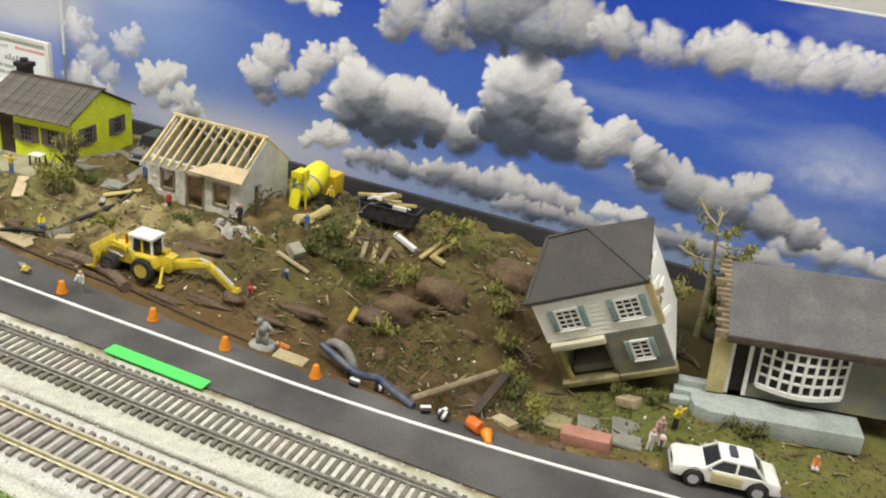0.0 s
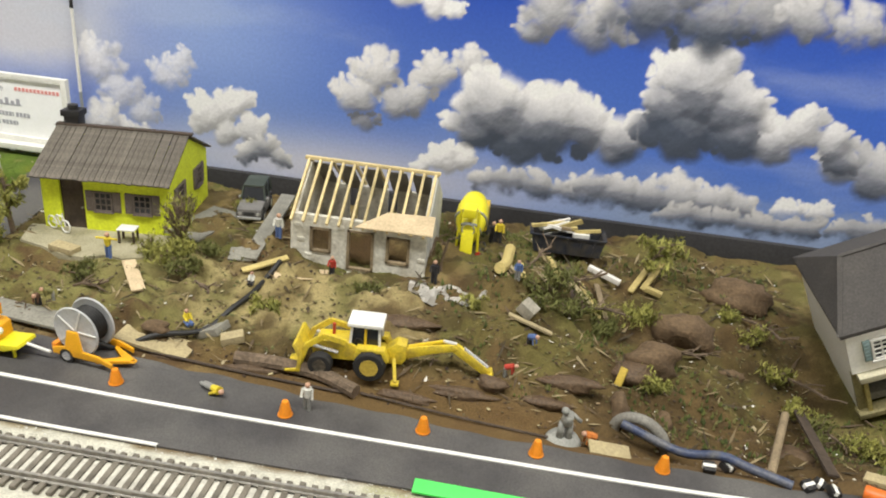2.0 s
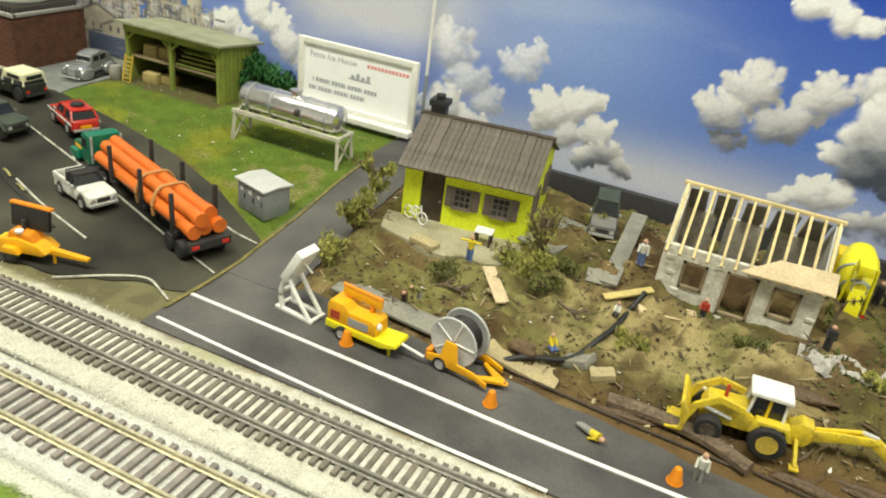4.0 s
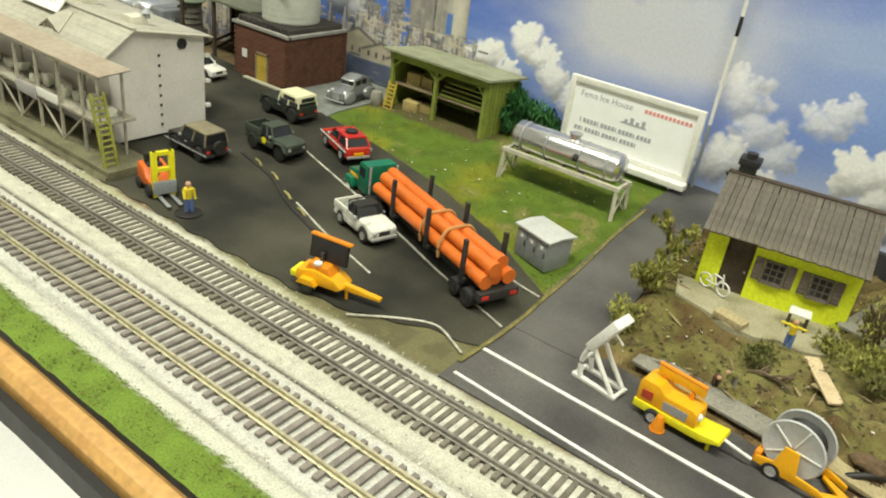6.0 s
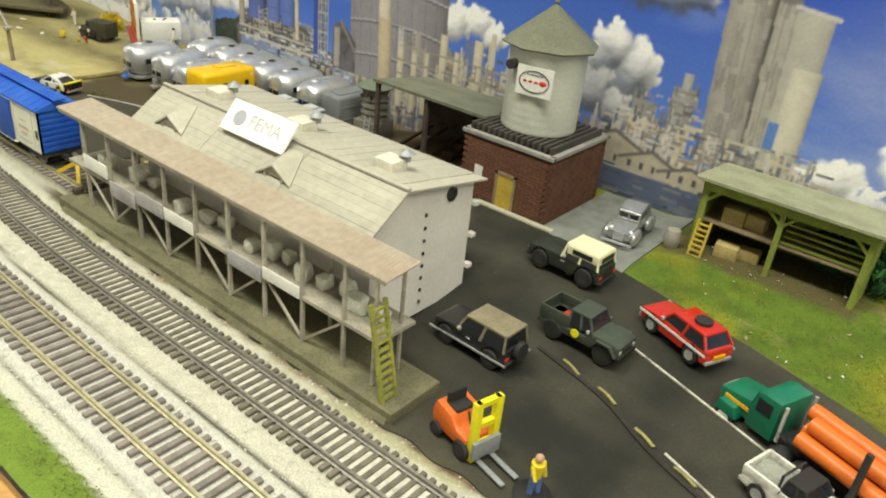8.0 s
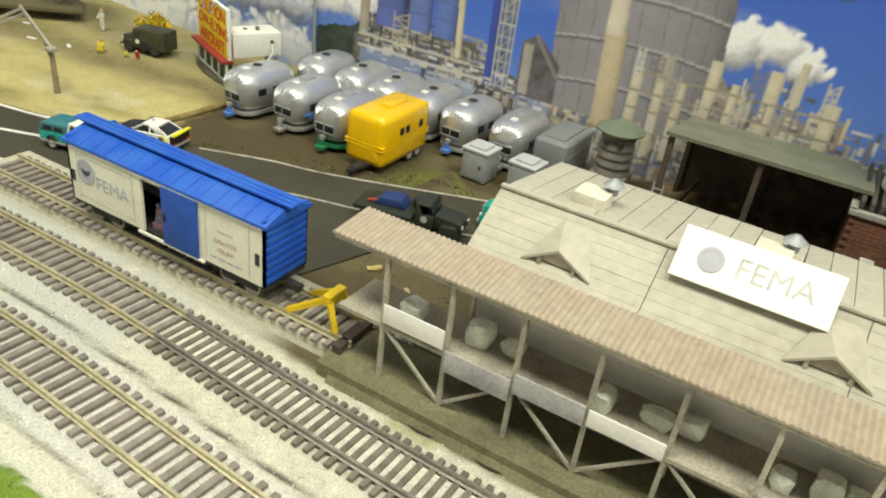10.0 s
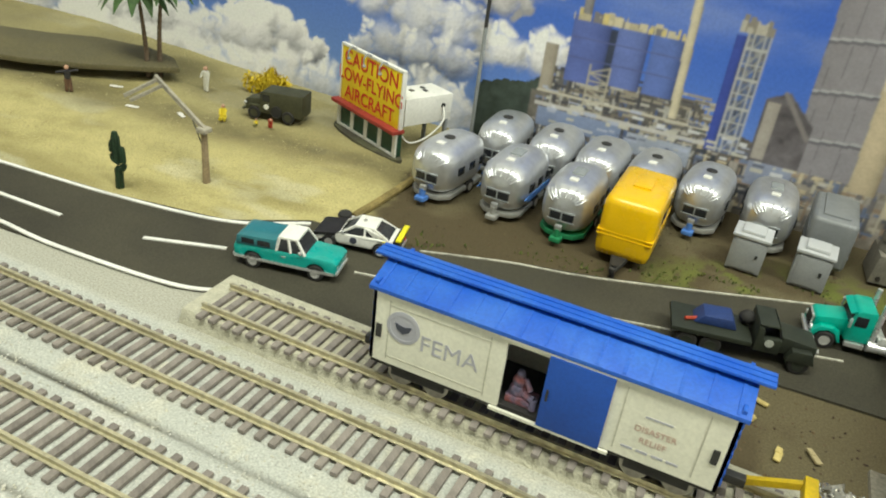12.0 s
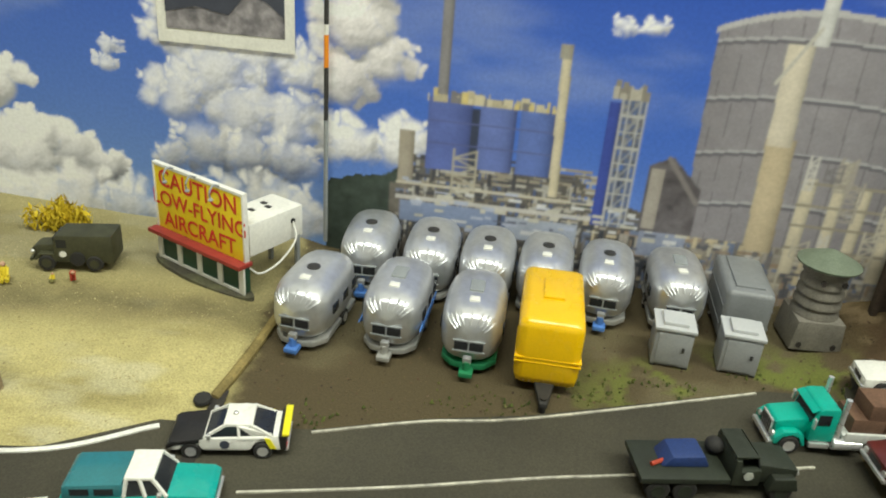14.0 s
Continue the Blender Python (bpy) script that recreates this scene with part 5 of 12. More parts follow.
# ---- house under construction ----
def framed_house():
    h = thing("house_shell", place(-20.3, 37.3, 1.75), "whitewashed house shell with bare rafters, under construction", "house")
    W, D, E, R = 7.6, 5.8, 3.05, 5.3
    b = B()
    holes = [(1.1, 2.3, 0.9, 2.4), (3.2, 4.7, 0.1, 2.5), (5.4, 6.7, 0.8, 2.4)]
    xs = [0, 1.1, 2.3, 3.2, 4.7, 5.4, 6.7, W]
    slabs = [(xs[k], xs[k + 1], 0, 0.3, -0.8, E) for k in range(0, 7, 2)]
    for x0, x1, z0, z1 in holes:
        slabs += [(x0, x1, 0, 0.3, -0.8, z0), (x0, x1, 0, 0.3, z1, E)]
    slabs += [(x0, x1, D - 0.3, D, -0.8, E) for x0, x1 in ((0.3, 1.9), (2.5, 4.3), (4.9, W - 0.3))]
    for q in slabs:
        b = B()
        box(b, *q)
        part("wall_panel", b, PLASTER, h)
    for x0, x1, z0, z1 in holes:
        b = B()
        for s in (x0 + 0.06, x1 - 0.06):
            box(b, s - 0.07, s + 0.07, -0.06, 0.2, z0, z1)
        box(b, x0, x1, -0.06, 0.2, z1 - 0.13, z1)
        box(b, x0, x1, -0.06, 0.2, z0, z0 + 0.13)
        part("window_frame" if z0 > 0.5 else "door_frame", b, OLDWOOD, h)
    for side, x0 in ((0, 0.0), (1, W - 0.3)):
        b = B()
        if side:
            box(b, x0, x0 + 0.3, 0.3, 1.6, -0.8, E)
            box(b, x0, x0 + 0.3, 2.5, D, -0.8, E)
            box(b, x0, x0 + 0.3, 1.6, 2.5, 2.2, E)
            prism(b, [(0.3, E), (D, E), (2.9, R - 0.15)], x0, x0 + 0.3, "x")
        else:
            prism(b, [(0.3, -0.8), (D, -0.8), (D, E), (2.9, R - 0.15), (0.3, E)], x0, x0 + 0.3, "x")
        part("wall", b, PLASTER if not side else mat("pale_plaster", (0.6, 0.6, 0.55), 0.9, var=0.15), h)
    b = B()
    box(b, 0.3, W - 0.3, 0.3, D - 0.3, -0.5, -0.3)
    part("floor", b, OLDWOOD, h)
    for k in range(12):
        x = 0.15 + k * (W - 0.3) / 11
        b = B()
        beam(b, (x, -0.45, E - 0.25), (x, 2.9, R), 0.13, 0.2)
        part("rafter", b, RAFTER, h)
        if k % 2 == 0 or k > 8:
            b = B()
            beam(b, (x, 2.9, R), (x, D + 0.3, E - 0.1), 0.13, 0.2)
            part("rafter", b, RAFTER, h)
    for k in range(5):
        b = B()
        x0 = 0.2 + k * 1.46
        roof_sheet(b, x0, x0 + RND.uniform(0.95, 1.3), D + 0.2, E - 0.2 - 0.12, 3.1, R - 0.25, 0.06)
        part("sheathing", b, mat("grey_sheathing", (0.34, 0.33, 0.3), 0.9, var=0.2), h)
    b = B()
    box(b, -0.1, W + 0.1, 2.78, 3.02, R - 0.05, R + 0.14, 0.02)
    part("ridge_beam", b, RAFTER, h)
    b = B()
    v = [(3.7, -0.52, E - 0.17), (W + 0.35, -0.5, E - 0.12), (W + 0.3, 0.5, E + 0.6), (5.3, 0.42, E + 0.52)]
    vs = [b.verts.new(p) for p in v] + [b.verts.new((p[0], p[1], p[2] + 0.07)) for p in v]
    for f in ((3, 2, 1, 0), (4, 5, 6, 7), (0, 1, 5, 4), (1, 2, 6, 5), (2, 3, 7, 6), (3, 0, 4, 7)):
        b.faces.new([vs[i] for i in f])
    part("roof_board", b, PLY, h, "raw plywood sheet over the eave")
    for k in range(26):
        b = B()
        x, z = RND.uniform(0.05, 1.0) if k < 14 else RND.uniform(2.3, 7.4), RND.uniform(-0.6, 2.9)
        if any(x0 - 0.5 < x < x1 + 0.2 and z0 - 0.3 < z < z1 + 0.1 for x0, x1, z0, z1 in holes):
            z = -0.4
        box(b, x, x + 0.42, -0.05, 0.05, z, z + 0.2, 0.015)
        part("block", b, PLASTER, h)


framed_house()


# ---- white house slid off its ground ----
def tilted_house():
    h = thing("tilted_house", place(10.95, 35.5, -1.2, 1, 12, -29), "tilted white two-storey house with grey shingle roof and garage", "house")
    W, D, E = 6.4, 6.2, 5.8
    b = B()
    box(b, 0, W, 0, 0.25, 2.95, E)
    part("wall", b, SIDING, h)
    for k in range(9):
        b = B()
        z = 2.95 + k * 0.31
        prism(b, [(-0.06, z), (0.0, z), (0.0, z + 0.31), (-0.02, z + 0.31)], 0, W, "x")
        part("clapboard", b, SIDING, h)
    b = B()
    box(b, 0, 0.5, 0.1, 0.35, 0, 2.95)
    box(b, 3.05, 3.3, 0.1, 0.35, 0, 2.95)
    box(b, 0.5, 3.05, 0.1, 0.35, 2.25, 2.95)
    part("wall", b, MUDWALL, h, "muddy garage front")
    b = B()
    box(b, 0.2, 3.3, -0.45, 0.2, 2.5, 2.9, 0.04)
    part("garage_door", b, mat("cream_door", (0.6, 0.56, 0.4), 0.7, var=0.15), h, "half-open cream garage door")
    b = B()
    box(b, 3.3, W, -0.12, 0.25, 0, 2.95)
    part("wall", b, GREYWALL, h)
    b = B()
    box(b, 0, 0.25, 0.25, D, 0, E)
    box(b, W - 0.25, W, 0.25, D, 0, E)
    box(b, 0.25, W - 0.25, D - 0.25, D, 0, E)
    part("wall", b, SIDING, h)
    b = B()
    box(b, 0.25, W - 0.25, 0.3, D - 0.3, 2.6, 2.8)
    part("floor", b, DARKWOOD, h)
    b = B()
    box(b, 0.3, 3.2, 3.0, 3.2, 0, 2.6)
    part("inner_wall", b, DARKWOOD, h)
    for x, z in ((1.75, 4.35), (5.1, 4.35)):
        window(h, x, -0.06, z, 1.25, 1.25, WHITE, TEAL_SHUTTER, 3, 4, bar=0.08, shutter_w=0.34)
    window(h, 5.0, -0.14, 1.6, 0.95, 1.2, WHITE, TEAL_SHUTTER, 2, 4, bar=0.08, shutter_w=0.26)
    # hip roof
    o = 0.22
    e = [(-o, -o, E), (W + o, -o, E), (W + o, D + o, E), (-o, D + o, E)]
    r = [(1.3, 3.1, E + 2.0), (3.7, 3.1, E + 2.0)]
    for name, idx in (("roof_slope", (0, 1)), ("roof_slope", (1, 2)), ("roof_slope", (2, 3)), ("roof_slope", (3, 0))):
        b = B()
        pts = {(0, 1): [e[0], e[1], r[1], r[0]], (1, 2): [e[1], e[2], r[1]], (2, 3): [e[2], e[3], r[0], r[1]], (3, 0): [e[3], e[0], r[0]]}[idx]
        top = [b.verts.new((p[0], p[1], p[2] + 0.1)) for p in pts]
        low = [b.verts.new((p[0], p[1], p[2] - 0.12)) for p in pts]
        b.faces.new(top)
        b.faces.new(low[::-1])
        n = len(pts)
        for k in range(n):
            b.faces.new((top[k], low[k], low[(k + 1) % n], top[(k + 1) % n]))
        part(name, b, DARKSHINGLE, h)
    for p, q in ((e[0], r[0]), (e[1], r[1]), (r[0], r[1])):
        b = B()
        beam(b, Vector(p) + Vector((0, 0, 0.11)), Vector(q) + Vector((0, 0, 0.12)), 0.22, 0.06)
        part("ridge_strip", b, DARKSHINGLE, h)
    for k in range(2):
        b = B()
        box(b, -0.1 + k * 3.4, 3.25 + k * 3.25, -0.3, 0.4, -0.3, 0.06, 0.04)
        part("sill_beam", b, MUDWALL, h)
    b = B()
    box(b, 0.42, 0.62, -0.15, 0.2, 0, 2.5)
    part("garage_jamb", b, mat("yellow_stained_wood", (0.46, 0.38, 0.13), 0.85, var=0.3), h)
    b = B()
    box(b, 0.6, 2.9, 0.5, 2.2, 0.05, 0.6, 0.1)
    part("garage_clutter", b, GREYSLAB, h)
    for k in range(7):
        b = B()
        z = 3.0 + k * 0.4
        beam(b, (W - 0.05, RND.uniform(0.3, 1.0), z), (W + RND.uniform(0.05, 0.5), RND.uniform(1.5, 4.0), z + RND.uniform(-0.3, 0.5)), 0.1, 0.3)
        part("broken_board", b, OLDWOOD if k % 2 else SIDING, h)
    b = B()
    box(b, W - 0.1, W + 0.25, -0.1, 0.25, 2.95, E + 0.1)
    part("corner_board", b, mat("bare_wood", (0.5, 0.42, 0.2), 0.8), h)


tilted_house()


# ---- brown house with a bay window ----
def bay_house():
    h = thing("bungalow", place(19.05, 36.0, 1.5, 5, 0, -6), "broken bungalow with dark roof and white bay window", "house")
    W, D, E, R = 13.0, 7.0, 3.25, 5.1
    b = B()
    box(b, 0.05, 0.3, 0, 0.3, -0.6, E)
    box(b, 1.15, 1.6, 0, 0.3, -0.6, E)
    box(b, 0.3, 1.15, 0, 0.3, 2.6, E)
    box(b, 5.9, W, 0, 0.3, -0.6, E)
    box(b, 1.6, 5.9, 0, 0.3, -0.6, 0.5)
    box(b, 1.6, 5.9, 0, 0.3, 3.05, E)
    part("wall", b, GREYWALL, h)
    b = B()
    box(b, 0, 0.2, 0.3, D, -0.6, E)
    box(b, W, W + 0.2, 0.3, D, -0.6, E)
    box(b, 0, W, D, D + 0.3, -0.6, E)
    part("wall", b, GREYWALL, h)
    b = B()
    box(b, -0.75, 0.18, -0.3, -0.1, -0.5, 2.75, 0.03)
    part("door", b, mat("ochre_cream_door", (0.55, 0.47, 0.22), 0.8, var=0.2), h, "open cream-yellow front door")
    # near-black slab stands for the unlit room behind the open door
    b = B()
    box(b, 0.3, 1.15, 0.25, 0.4, -0.5, 2.6)
    part("doorway", b, CREVICE, h)
    b = B()
    for x in (0.28, 1.2):
        box(b, x - 0.1, x + 0.1, -0.12, 0.1, -0.5, 2.8)
    box(b, 0.18, 1.3, -0.12, 0.1, 2.65, 2.85)
    part("door_frame", b, WHITE, h)
    b = B()
    box(b, 1.36, 1.58, -0.14, 0.02, 0.3, 2.9, 0.02)
    part("shutter", b, BLACK, h)
    bay = []
    for k in range(9):
        u = k / 8
        bay.append((1.7 + 4.2 * u, -0.15 - 0.65 * math.sin(math.pi * u)))
    b = B()
    prism(b, [(x, y - 0.12) for x, y in bay] + [(x, y + 0.12) for x, y in bay[::-1]], 0.2, 0.45, "z")
    w = part("bay_window", b, WHITE, h, "curved white bay window of small panes")
    b = B()
    prism(b, [(x, y - 0.12) for x, y in bay] + [(x, y + 0.12) for x, y in bay[::-1]], 2.8, 3.05, "z")
    part("head_rail", b, WHITE, w)
    for k, (p, q) in enumerate(zip(bay, bay[1:])):
        for j in range(4):
            b = B()
            z0, z1 = 0.45 + j * 0.6, 0.45 + (j + 1) * 0.6
            vs = [b.verts.new(v) for v in ((p[0], p[1] + 0.06, z0), (q[0], q[1] + 0.06, z0), (q[0], q[1] + 0.06, z1), (p[0], p[1] + 0.06, z1), (p[0], p[1] + 0.1, z0), (q[0], q[1] + 0.1, z0), (q[0], q[1] + 0.1, z1), (p[0], p[1] + 0.1, z1))]
            for f in ((0, 1, 2, 3), (7, 6, 5, 4), (0, 4, 5, 1), (2, 6, 7, 3)):
                b.faces.new([vs[i] for i in f])
            part("pane", b, GLASS_DARK, w)
    for p in bay:
        b = B()
        beam(b, (*p, 0.3), (*p, 2.95), 0.15)
        part("mullion", b, WHITE, w)
    for j in range(1, 4):
        b = B()
        z = 0.45 + j * 0.6
        prism(b, [(x, y - 0.06) for x, y in bay] + [(x, y + 0.05) for x, y in bay[::-1]], z - 0.06, z + 0.06, "z")
        part("glazing_bar", b, WHITE, w)
    b = B()
    roof_sheet(b, -0.2, W + 0.6, -0.9, E + 0.1, 4.2, R + 0.4, 0.3)
    part("roof_slope", b, SLATE, h)
    b = B()
    roof_sheet(b, -0.2, W + 0.6, 8.2, E + 0.1, 4.2, R + 0.4, 0.3)
    part("roof_slope", b, SLATE, h)
    b = B()
    box(b, -0.25, W + 0.65, -1.0, -0.84, E - 0.28, E + 0.12, 0.03)
    part("fascia_board", b, DARKWOOD, h)
    for k in range(16):
        b = B()
        y = -0.7 + k * 0.33
        z = E + 0.1 + (y + 0.9) * 0.46
        box(b, -0.2 - RND.uniform(0.1, 0.75), -0.1, y, y + 0.3, z - RND.uniform(0.1, 0.45), z - 0.02)
        part("broken_board", b, OLDWOOD, h)
    b = B()
    prism(b, [(-1.5, -1.2), (-1.3, -1.8), (-0.5, -2.15), (6.9, -2.1), (6.9, -0.2), (-1.2, -0.1), (-1.5, -0.4)], -1.7, -0.6, "z", 0.08)
    part("porch_slab", b, CONCRETE, h, "pale green-grey concrete porch slab")


bay_house()


# ---- warehouse beside the track ----
def ice_house():
    h = thing("warehouse", place(0, 0, 0), "weathered white ice house with trackside loading porch", "warehouse")
    x0, x1 = -88.3, -70.6
    yn, yf, ya = 26.1, 33.6, 28.1
    en, ef, ap = 6.1, 6.85, 7.65
    b = B()
    prism(b, [(yn + 0.3, 0.3), (yf, 0.3), (yf, ef - 0.1), (ya, ap - 0.15), (yn + 0.3, en)], x1 - 0.3, x1, "x")
    part("wall", b, OFFWHITE, h)
    b = B()
    prism(b, [(yn + 0.3, 0.3), (yf, 0.3), (yf, ef - 0.1), (ya, ap - 0.15), (yn + 0.3, en)], x0, x0 + 0.3, "x")
    part("wall", b, OFFWHITE, h)
    b = B()
    box(b, x0 + 0.3, x1 - 0.3, yn + 0.3, yn + 0.6, 0.3, en)
    part("wall", b, OFFWHITE, h)
    b = B()
    box(b, x0 + 0.3, x1 - 0.3, yf - 0.3, yf, 0.3, ef - 0.15)
    part("wall", b, OFFWHITE, h)
    n = 22
    L = x1 + 0.5 - (x0 - 0.5)
    w = L / n
    plank_slope(h, "roof_panel", x0 - 0.5, x1 + 0.5, yf + 0.45, ef - 0.15, ya, ap, n, ROOFGREY, 0.1, 0.03, 0.01)
    rows = 7
    for k in range(rows):
        f0, f1 = k / rows, (k + 1) / rows
        for j in range(3):
            xa, xb = x0 - 0.5 + L * j / 3, x0 - 0.5 + L * (j + 1) / 3
            lift = RND.uniform(0.0, 0.012)
            y0, y1 = yn - 0.35 + (ya - yn + 0.35) * f0, yn - 0.35 + (ya - yn + 0.35) * f1
            z0, z1 = en - 0.1 + (ap - en + 0.1) * f0, en - 0.1 + (ap - en + 0.1) * f1
            s = B()
            prism(s, [(y0, z0 + lift - 0.08), (y0, z0 + lift + 0.035), (y1, z1 + lift + 0.02), (y1, z1 + lift - 0.1)], xa + 0.015, xb - 0.015, "x")
            part("roof_board", s, ROOFGREY, h)
    b = B()
    box(b, x0 - 0.5, x1 + 0.5, ya - 0.12, ya + 0.12, ap + 0.04, ap + 0.16, 0.03)
    part("ridge_cap", b, ROOFGREY, h)
    for vx, vy in ((-85.9, 29.8), (-79.6, 30.3), (-73.0, 30.0)):
        b = B()
        zz = ap - (vy - ya) * 0.145
        box(b, vx - 0.6, vx + 0.6, vy - 0.55, vy + 0.55, zz - 0.2, zz + 0.5, 0.05)
        v = part("roof_vent", b, mat("white_vent", (0.66, 0.63, 0.52), 0.8, var=0.15), h, "white roof ventilator box")
        b = B()
        lathe(b, [(0.22, 0), (0.22, 0.3), (0.42, 0.35), (0.1, 0.6)], 10)
        c = part("cowl", b, GREYMETAL, v)
        c.matrix_basis = place(vx + 0.5, vy + 0.55, zz + 0.35)
    for dx in (-85.6, -77.0):
        yb, yo = yn + 0.8 * (ya - yn), yn + 0.05
        tip, eaves, zb = en + 1.05, en + 0.32, en + 0.8 * (ap - en) + 0.14
        for s0 in (-1, 1):
            b = B()
            v = [(dx, yo, tip), (dx + s0 * 1.25, yo, eaves), (dx + s0 * 0.5, yb, zb), (dx, yb, zb + 0.03)]
            vs = [b.verts.new(p) for p in v] + [b.verts.new((p[0], p[1], p[2] - 0.1)) for p in v]
            for f in ((0, 1, 2, 3), (7, 6, 5, 4), (0, 4, 5, 1), (1, 5, 6, 2), (2, 6, 7, 3), (3, 7, 4, 0)):
                b.faces.new([vs[i] for i in f])
            bmesh.ops.recalc_face_normals(b, faces=b.faces)
            part("dormer_roof", b, ROOFGREY, h)
            b = B()
            beam(b, (dx + s0 * 0.62, yo + 0.1, en - 0.1), (dx + s0 * 0.62, yo + 0.1, en + 0.6), 0.13)
            part("dormer_post", b, GREYWOOD, h)
        b = B()
        prism(b, [(dx - 0.85, en + 0.42), (dx + 0.85, en + 0.42), (dx, tip - 0.1)], yo + 0.12, yo + 0.2, "y")
        part("dormer_gable", b, GREYWOOD, h)
        b = B()
        box(b, dx - 0.45, dx + 0.45, yo + 0.3, yo + 0.4, en - 0.05, en + 0.5)
        part("hatch", b, CREVICE, h)
    # signboard on the roof
    s = B()
    box(s, -2.42, 2.42, -0.07, 0.07, -0.86, 0.86, 0.02)
    board = part("signboard", s, mat("sign_white", (0.9, 0.89, 0.83), 0.5, var=0.05), h, "white lettered board propped on the roof")
    board.matrix_basis = place(-79.8, 27.6, 7.95, 0, -40)
    words("FEMA", 1.0, mat("faded_ink", (0.5, 0.5, 0.48), 0.6), place(0.6, -0.085, 0), board)
    s = B()
    lathe(s, [(0.42, 0), (0.42, 0.03), (0.3, 0.035), (0.3, 0.02)], 20)
    o = part("emblem", s, PALEINK, board)
    o.matrix_basis = place(-1.35, -0.085, 0, 0, 90)
    # vent and steps of bolts on the end wall
    s = B()
    lathe(s, [(0.36, 0), (0.36, 0.12), (0.26, 0.14), (0.26, 0.05)], 18)
    o = part("round_vent", s, DARKMETAL, h, "round black vent")
    o.matrix_basis = place(x1, 31.8, 6.35, 0, 0, 90)
    for k in range(8):
        s = B()
        box(s, x1, x1 + 0.07, 30.0 - 0.06, 30.0 + 0.08, 0.9 + k * 0.68, 1.06 + k * 0.68)
        part("bolt_plate", s, DARKMETAL, h)
    for z in (1.6, 3.4, 5.2):
        s = B()
        box(s, x1 - 0.1, x1 + 0.25, yf, yf + 0.35, z, z + 0.25, 0.03)
        part("bracket", s, OFFWHITE, h)
    # platform
    b = B()
    box(b, -93.0, -66.0, 23.15, 26.3, -0.3, 0.62, 0.06)
    part("platform", b, MOSSY, h, "mossy concrete loading platform")
    b = B()
    prism(b, [(22.75, -0.2), (23.2, -0.2), (23.2, 0.35)], -92.4, -66.2, "x")
    part("platform_bank", b, MOSSY, h)
    LILAC = mat("lilac_grey_board", (0.4, 0.385, 0.39), 0.8, var=0.2)
    # porch: posts, struts, upper walkway, roof
    px = np.linspace(-90.7, -69.7, 9)
    for k, x in enumerate(px):
        s = B()
        beam(s, (x, 24.0, 0.6), (x, 24.0, 5.98), 0.16)
        part("post", s, GREYWOOD, h)
        if k < 8 and k % 2 == 0:
            s = B()
            beam(s, (x, 24.0, 2.9), (px[k + 1], 24.0, 0.65), 0.11)
            part("strut", s, GREYWOOD, h)
        if k < 8 and k % 2 == 1:
            s = B()
            beam(s, (x, 24.0, 0.65), (px[k + 1], 24.0, 2.9), 0.11)
            part("strut", s, GREYWOOD, h)
        if k % 3 == 1:
            s = B()
            beam(s, (x, 25.7, 0.6), (x, 25.7, 6.05), 0.14)
            part("post", s, GREYWOOD, h)
    b = B()
    box(b, -92.6, -67.6, 23.9, 26.2, 2.85, 3.02)
    part("walkway", b, GREYWOOD, h)
    for k, x in enumerate(px[:-1]):
        s = B()
        wdt = px[1] - px[0]
        if k in (4, 7):
            continue
        low, high = ((3.15, 3.95), (2.3, 3.2), (2.75, 3.55), (2.85, 3.5), (0, 0), (2.5, 3.3), (2.85, 3.45))[k]
        box(s, x + 0.06, x + wdt - 0.06, 23.82, 23.88, low, high, 0.01)
        part("rail_board", s, WHITE if k in (0, 3, 6) else LILAC, h)
    ICE = mat("clear_ice", (0.8, 0.81, 0.72), 0.2, var=0.2, patch=200, col2=(0.5, 0.52, 0.4))
    for k, x in enumerate((-90.0, -87.4, -86.2, -82.6, -80.9, -79.8, -77.0, -75.8, -75.0, -73.3, -72.2, -71.0, -69.9, -68.8)):
        s = B()
        bmesh.ops.create_icosphere(s, subdivisions=2, radius=1)
        sx, sy, sz = RND.uniform(0.3, 0.6), RND.uniform(0.3, 0.5), RND.uniform(0.22, 0.55)
        for v in s.verts:
            q = Vector([math.copysign(abs(c) ** 0.5, c) for c in v.co])
            v.co = Vector((q.x * sx, q.y * sy, q.z * sz)) * RND.uniform(0.85, 1.12) + Vector((x, 24.9 + 0.3 * (k % 3), 3.0 + sz * 0.85))
        part("ice_block", s, ICE, h)
    nrib = 120
    b = B()
    xs = np.linspace(-93.0, -67.3, nrib * 2 + 1)
    top = [[b.verts.new((x, y, z + (0.07 if i % 2 else 0.0))) for i, x in enumerate(xs)] for y, z in ((23.8, 6.0), (25.85, 6.16))]
    low = [[b.verts.new((x, y, z - 0.06)) for x in xs] for y, z in ((23.8, 6.0), (25.85, 6.16))]
    for i in range(len(xs) - 1):
        b.faces.new((top[0][i], top[0][i + 1], top[1][i + 1], top[1][i]))
        b.faces.new((low[0][i + 1], low[0][i], low[1][i], low[1][i + 1]))
        b.faces.new((low[0][i], low[0][i + 1], top[0][i + 1], top[0][i]))
        b.faces.new((top[1][i], top[1][i + 1], low[1][i + 1], low[1][i]))
    part("porch_roof", b, RUSTROOF, h, "pale rusty corrugated porch roof")
    b = B()
    box(b, -92.9, -67.4, 23.84, 23.94, 5.78, 5.95)
    part("fascia_board", b, GREYWOOD, h)
    for y in (24.0, 25.6):
        s = B()
        beam(s, (-67.9, y, 0.6), (-67.9, y, 5.98), 0.13)
        part("post", s, GREYWOOD, h)
    # ladder
    lad = B()
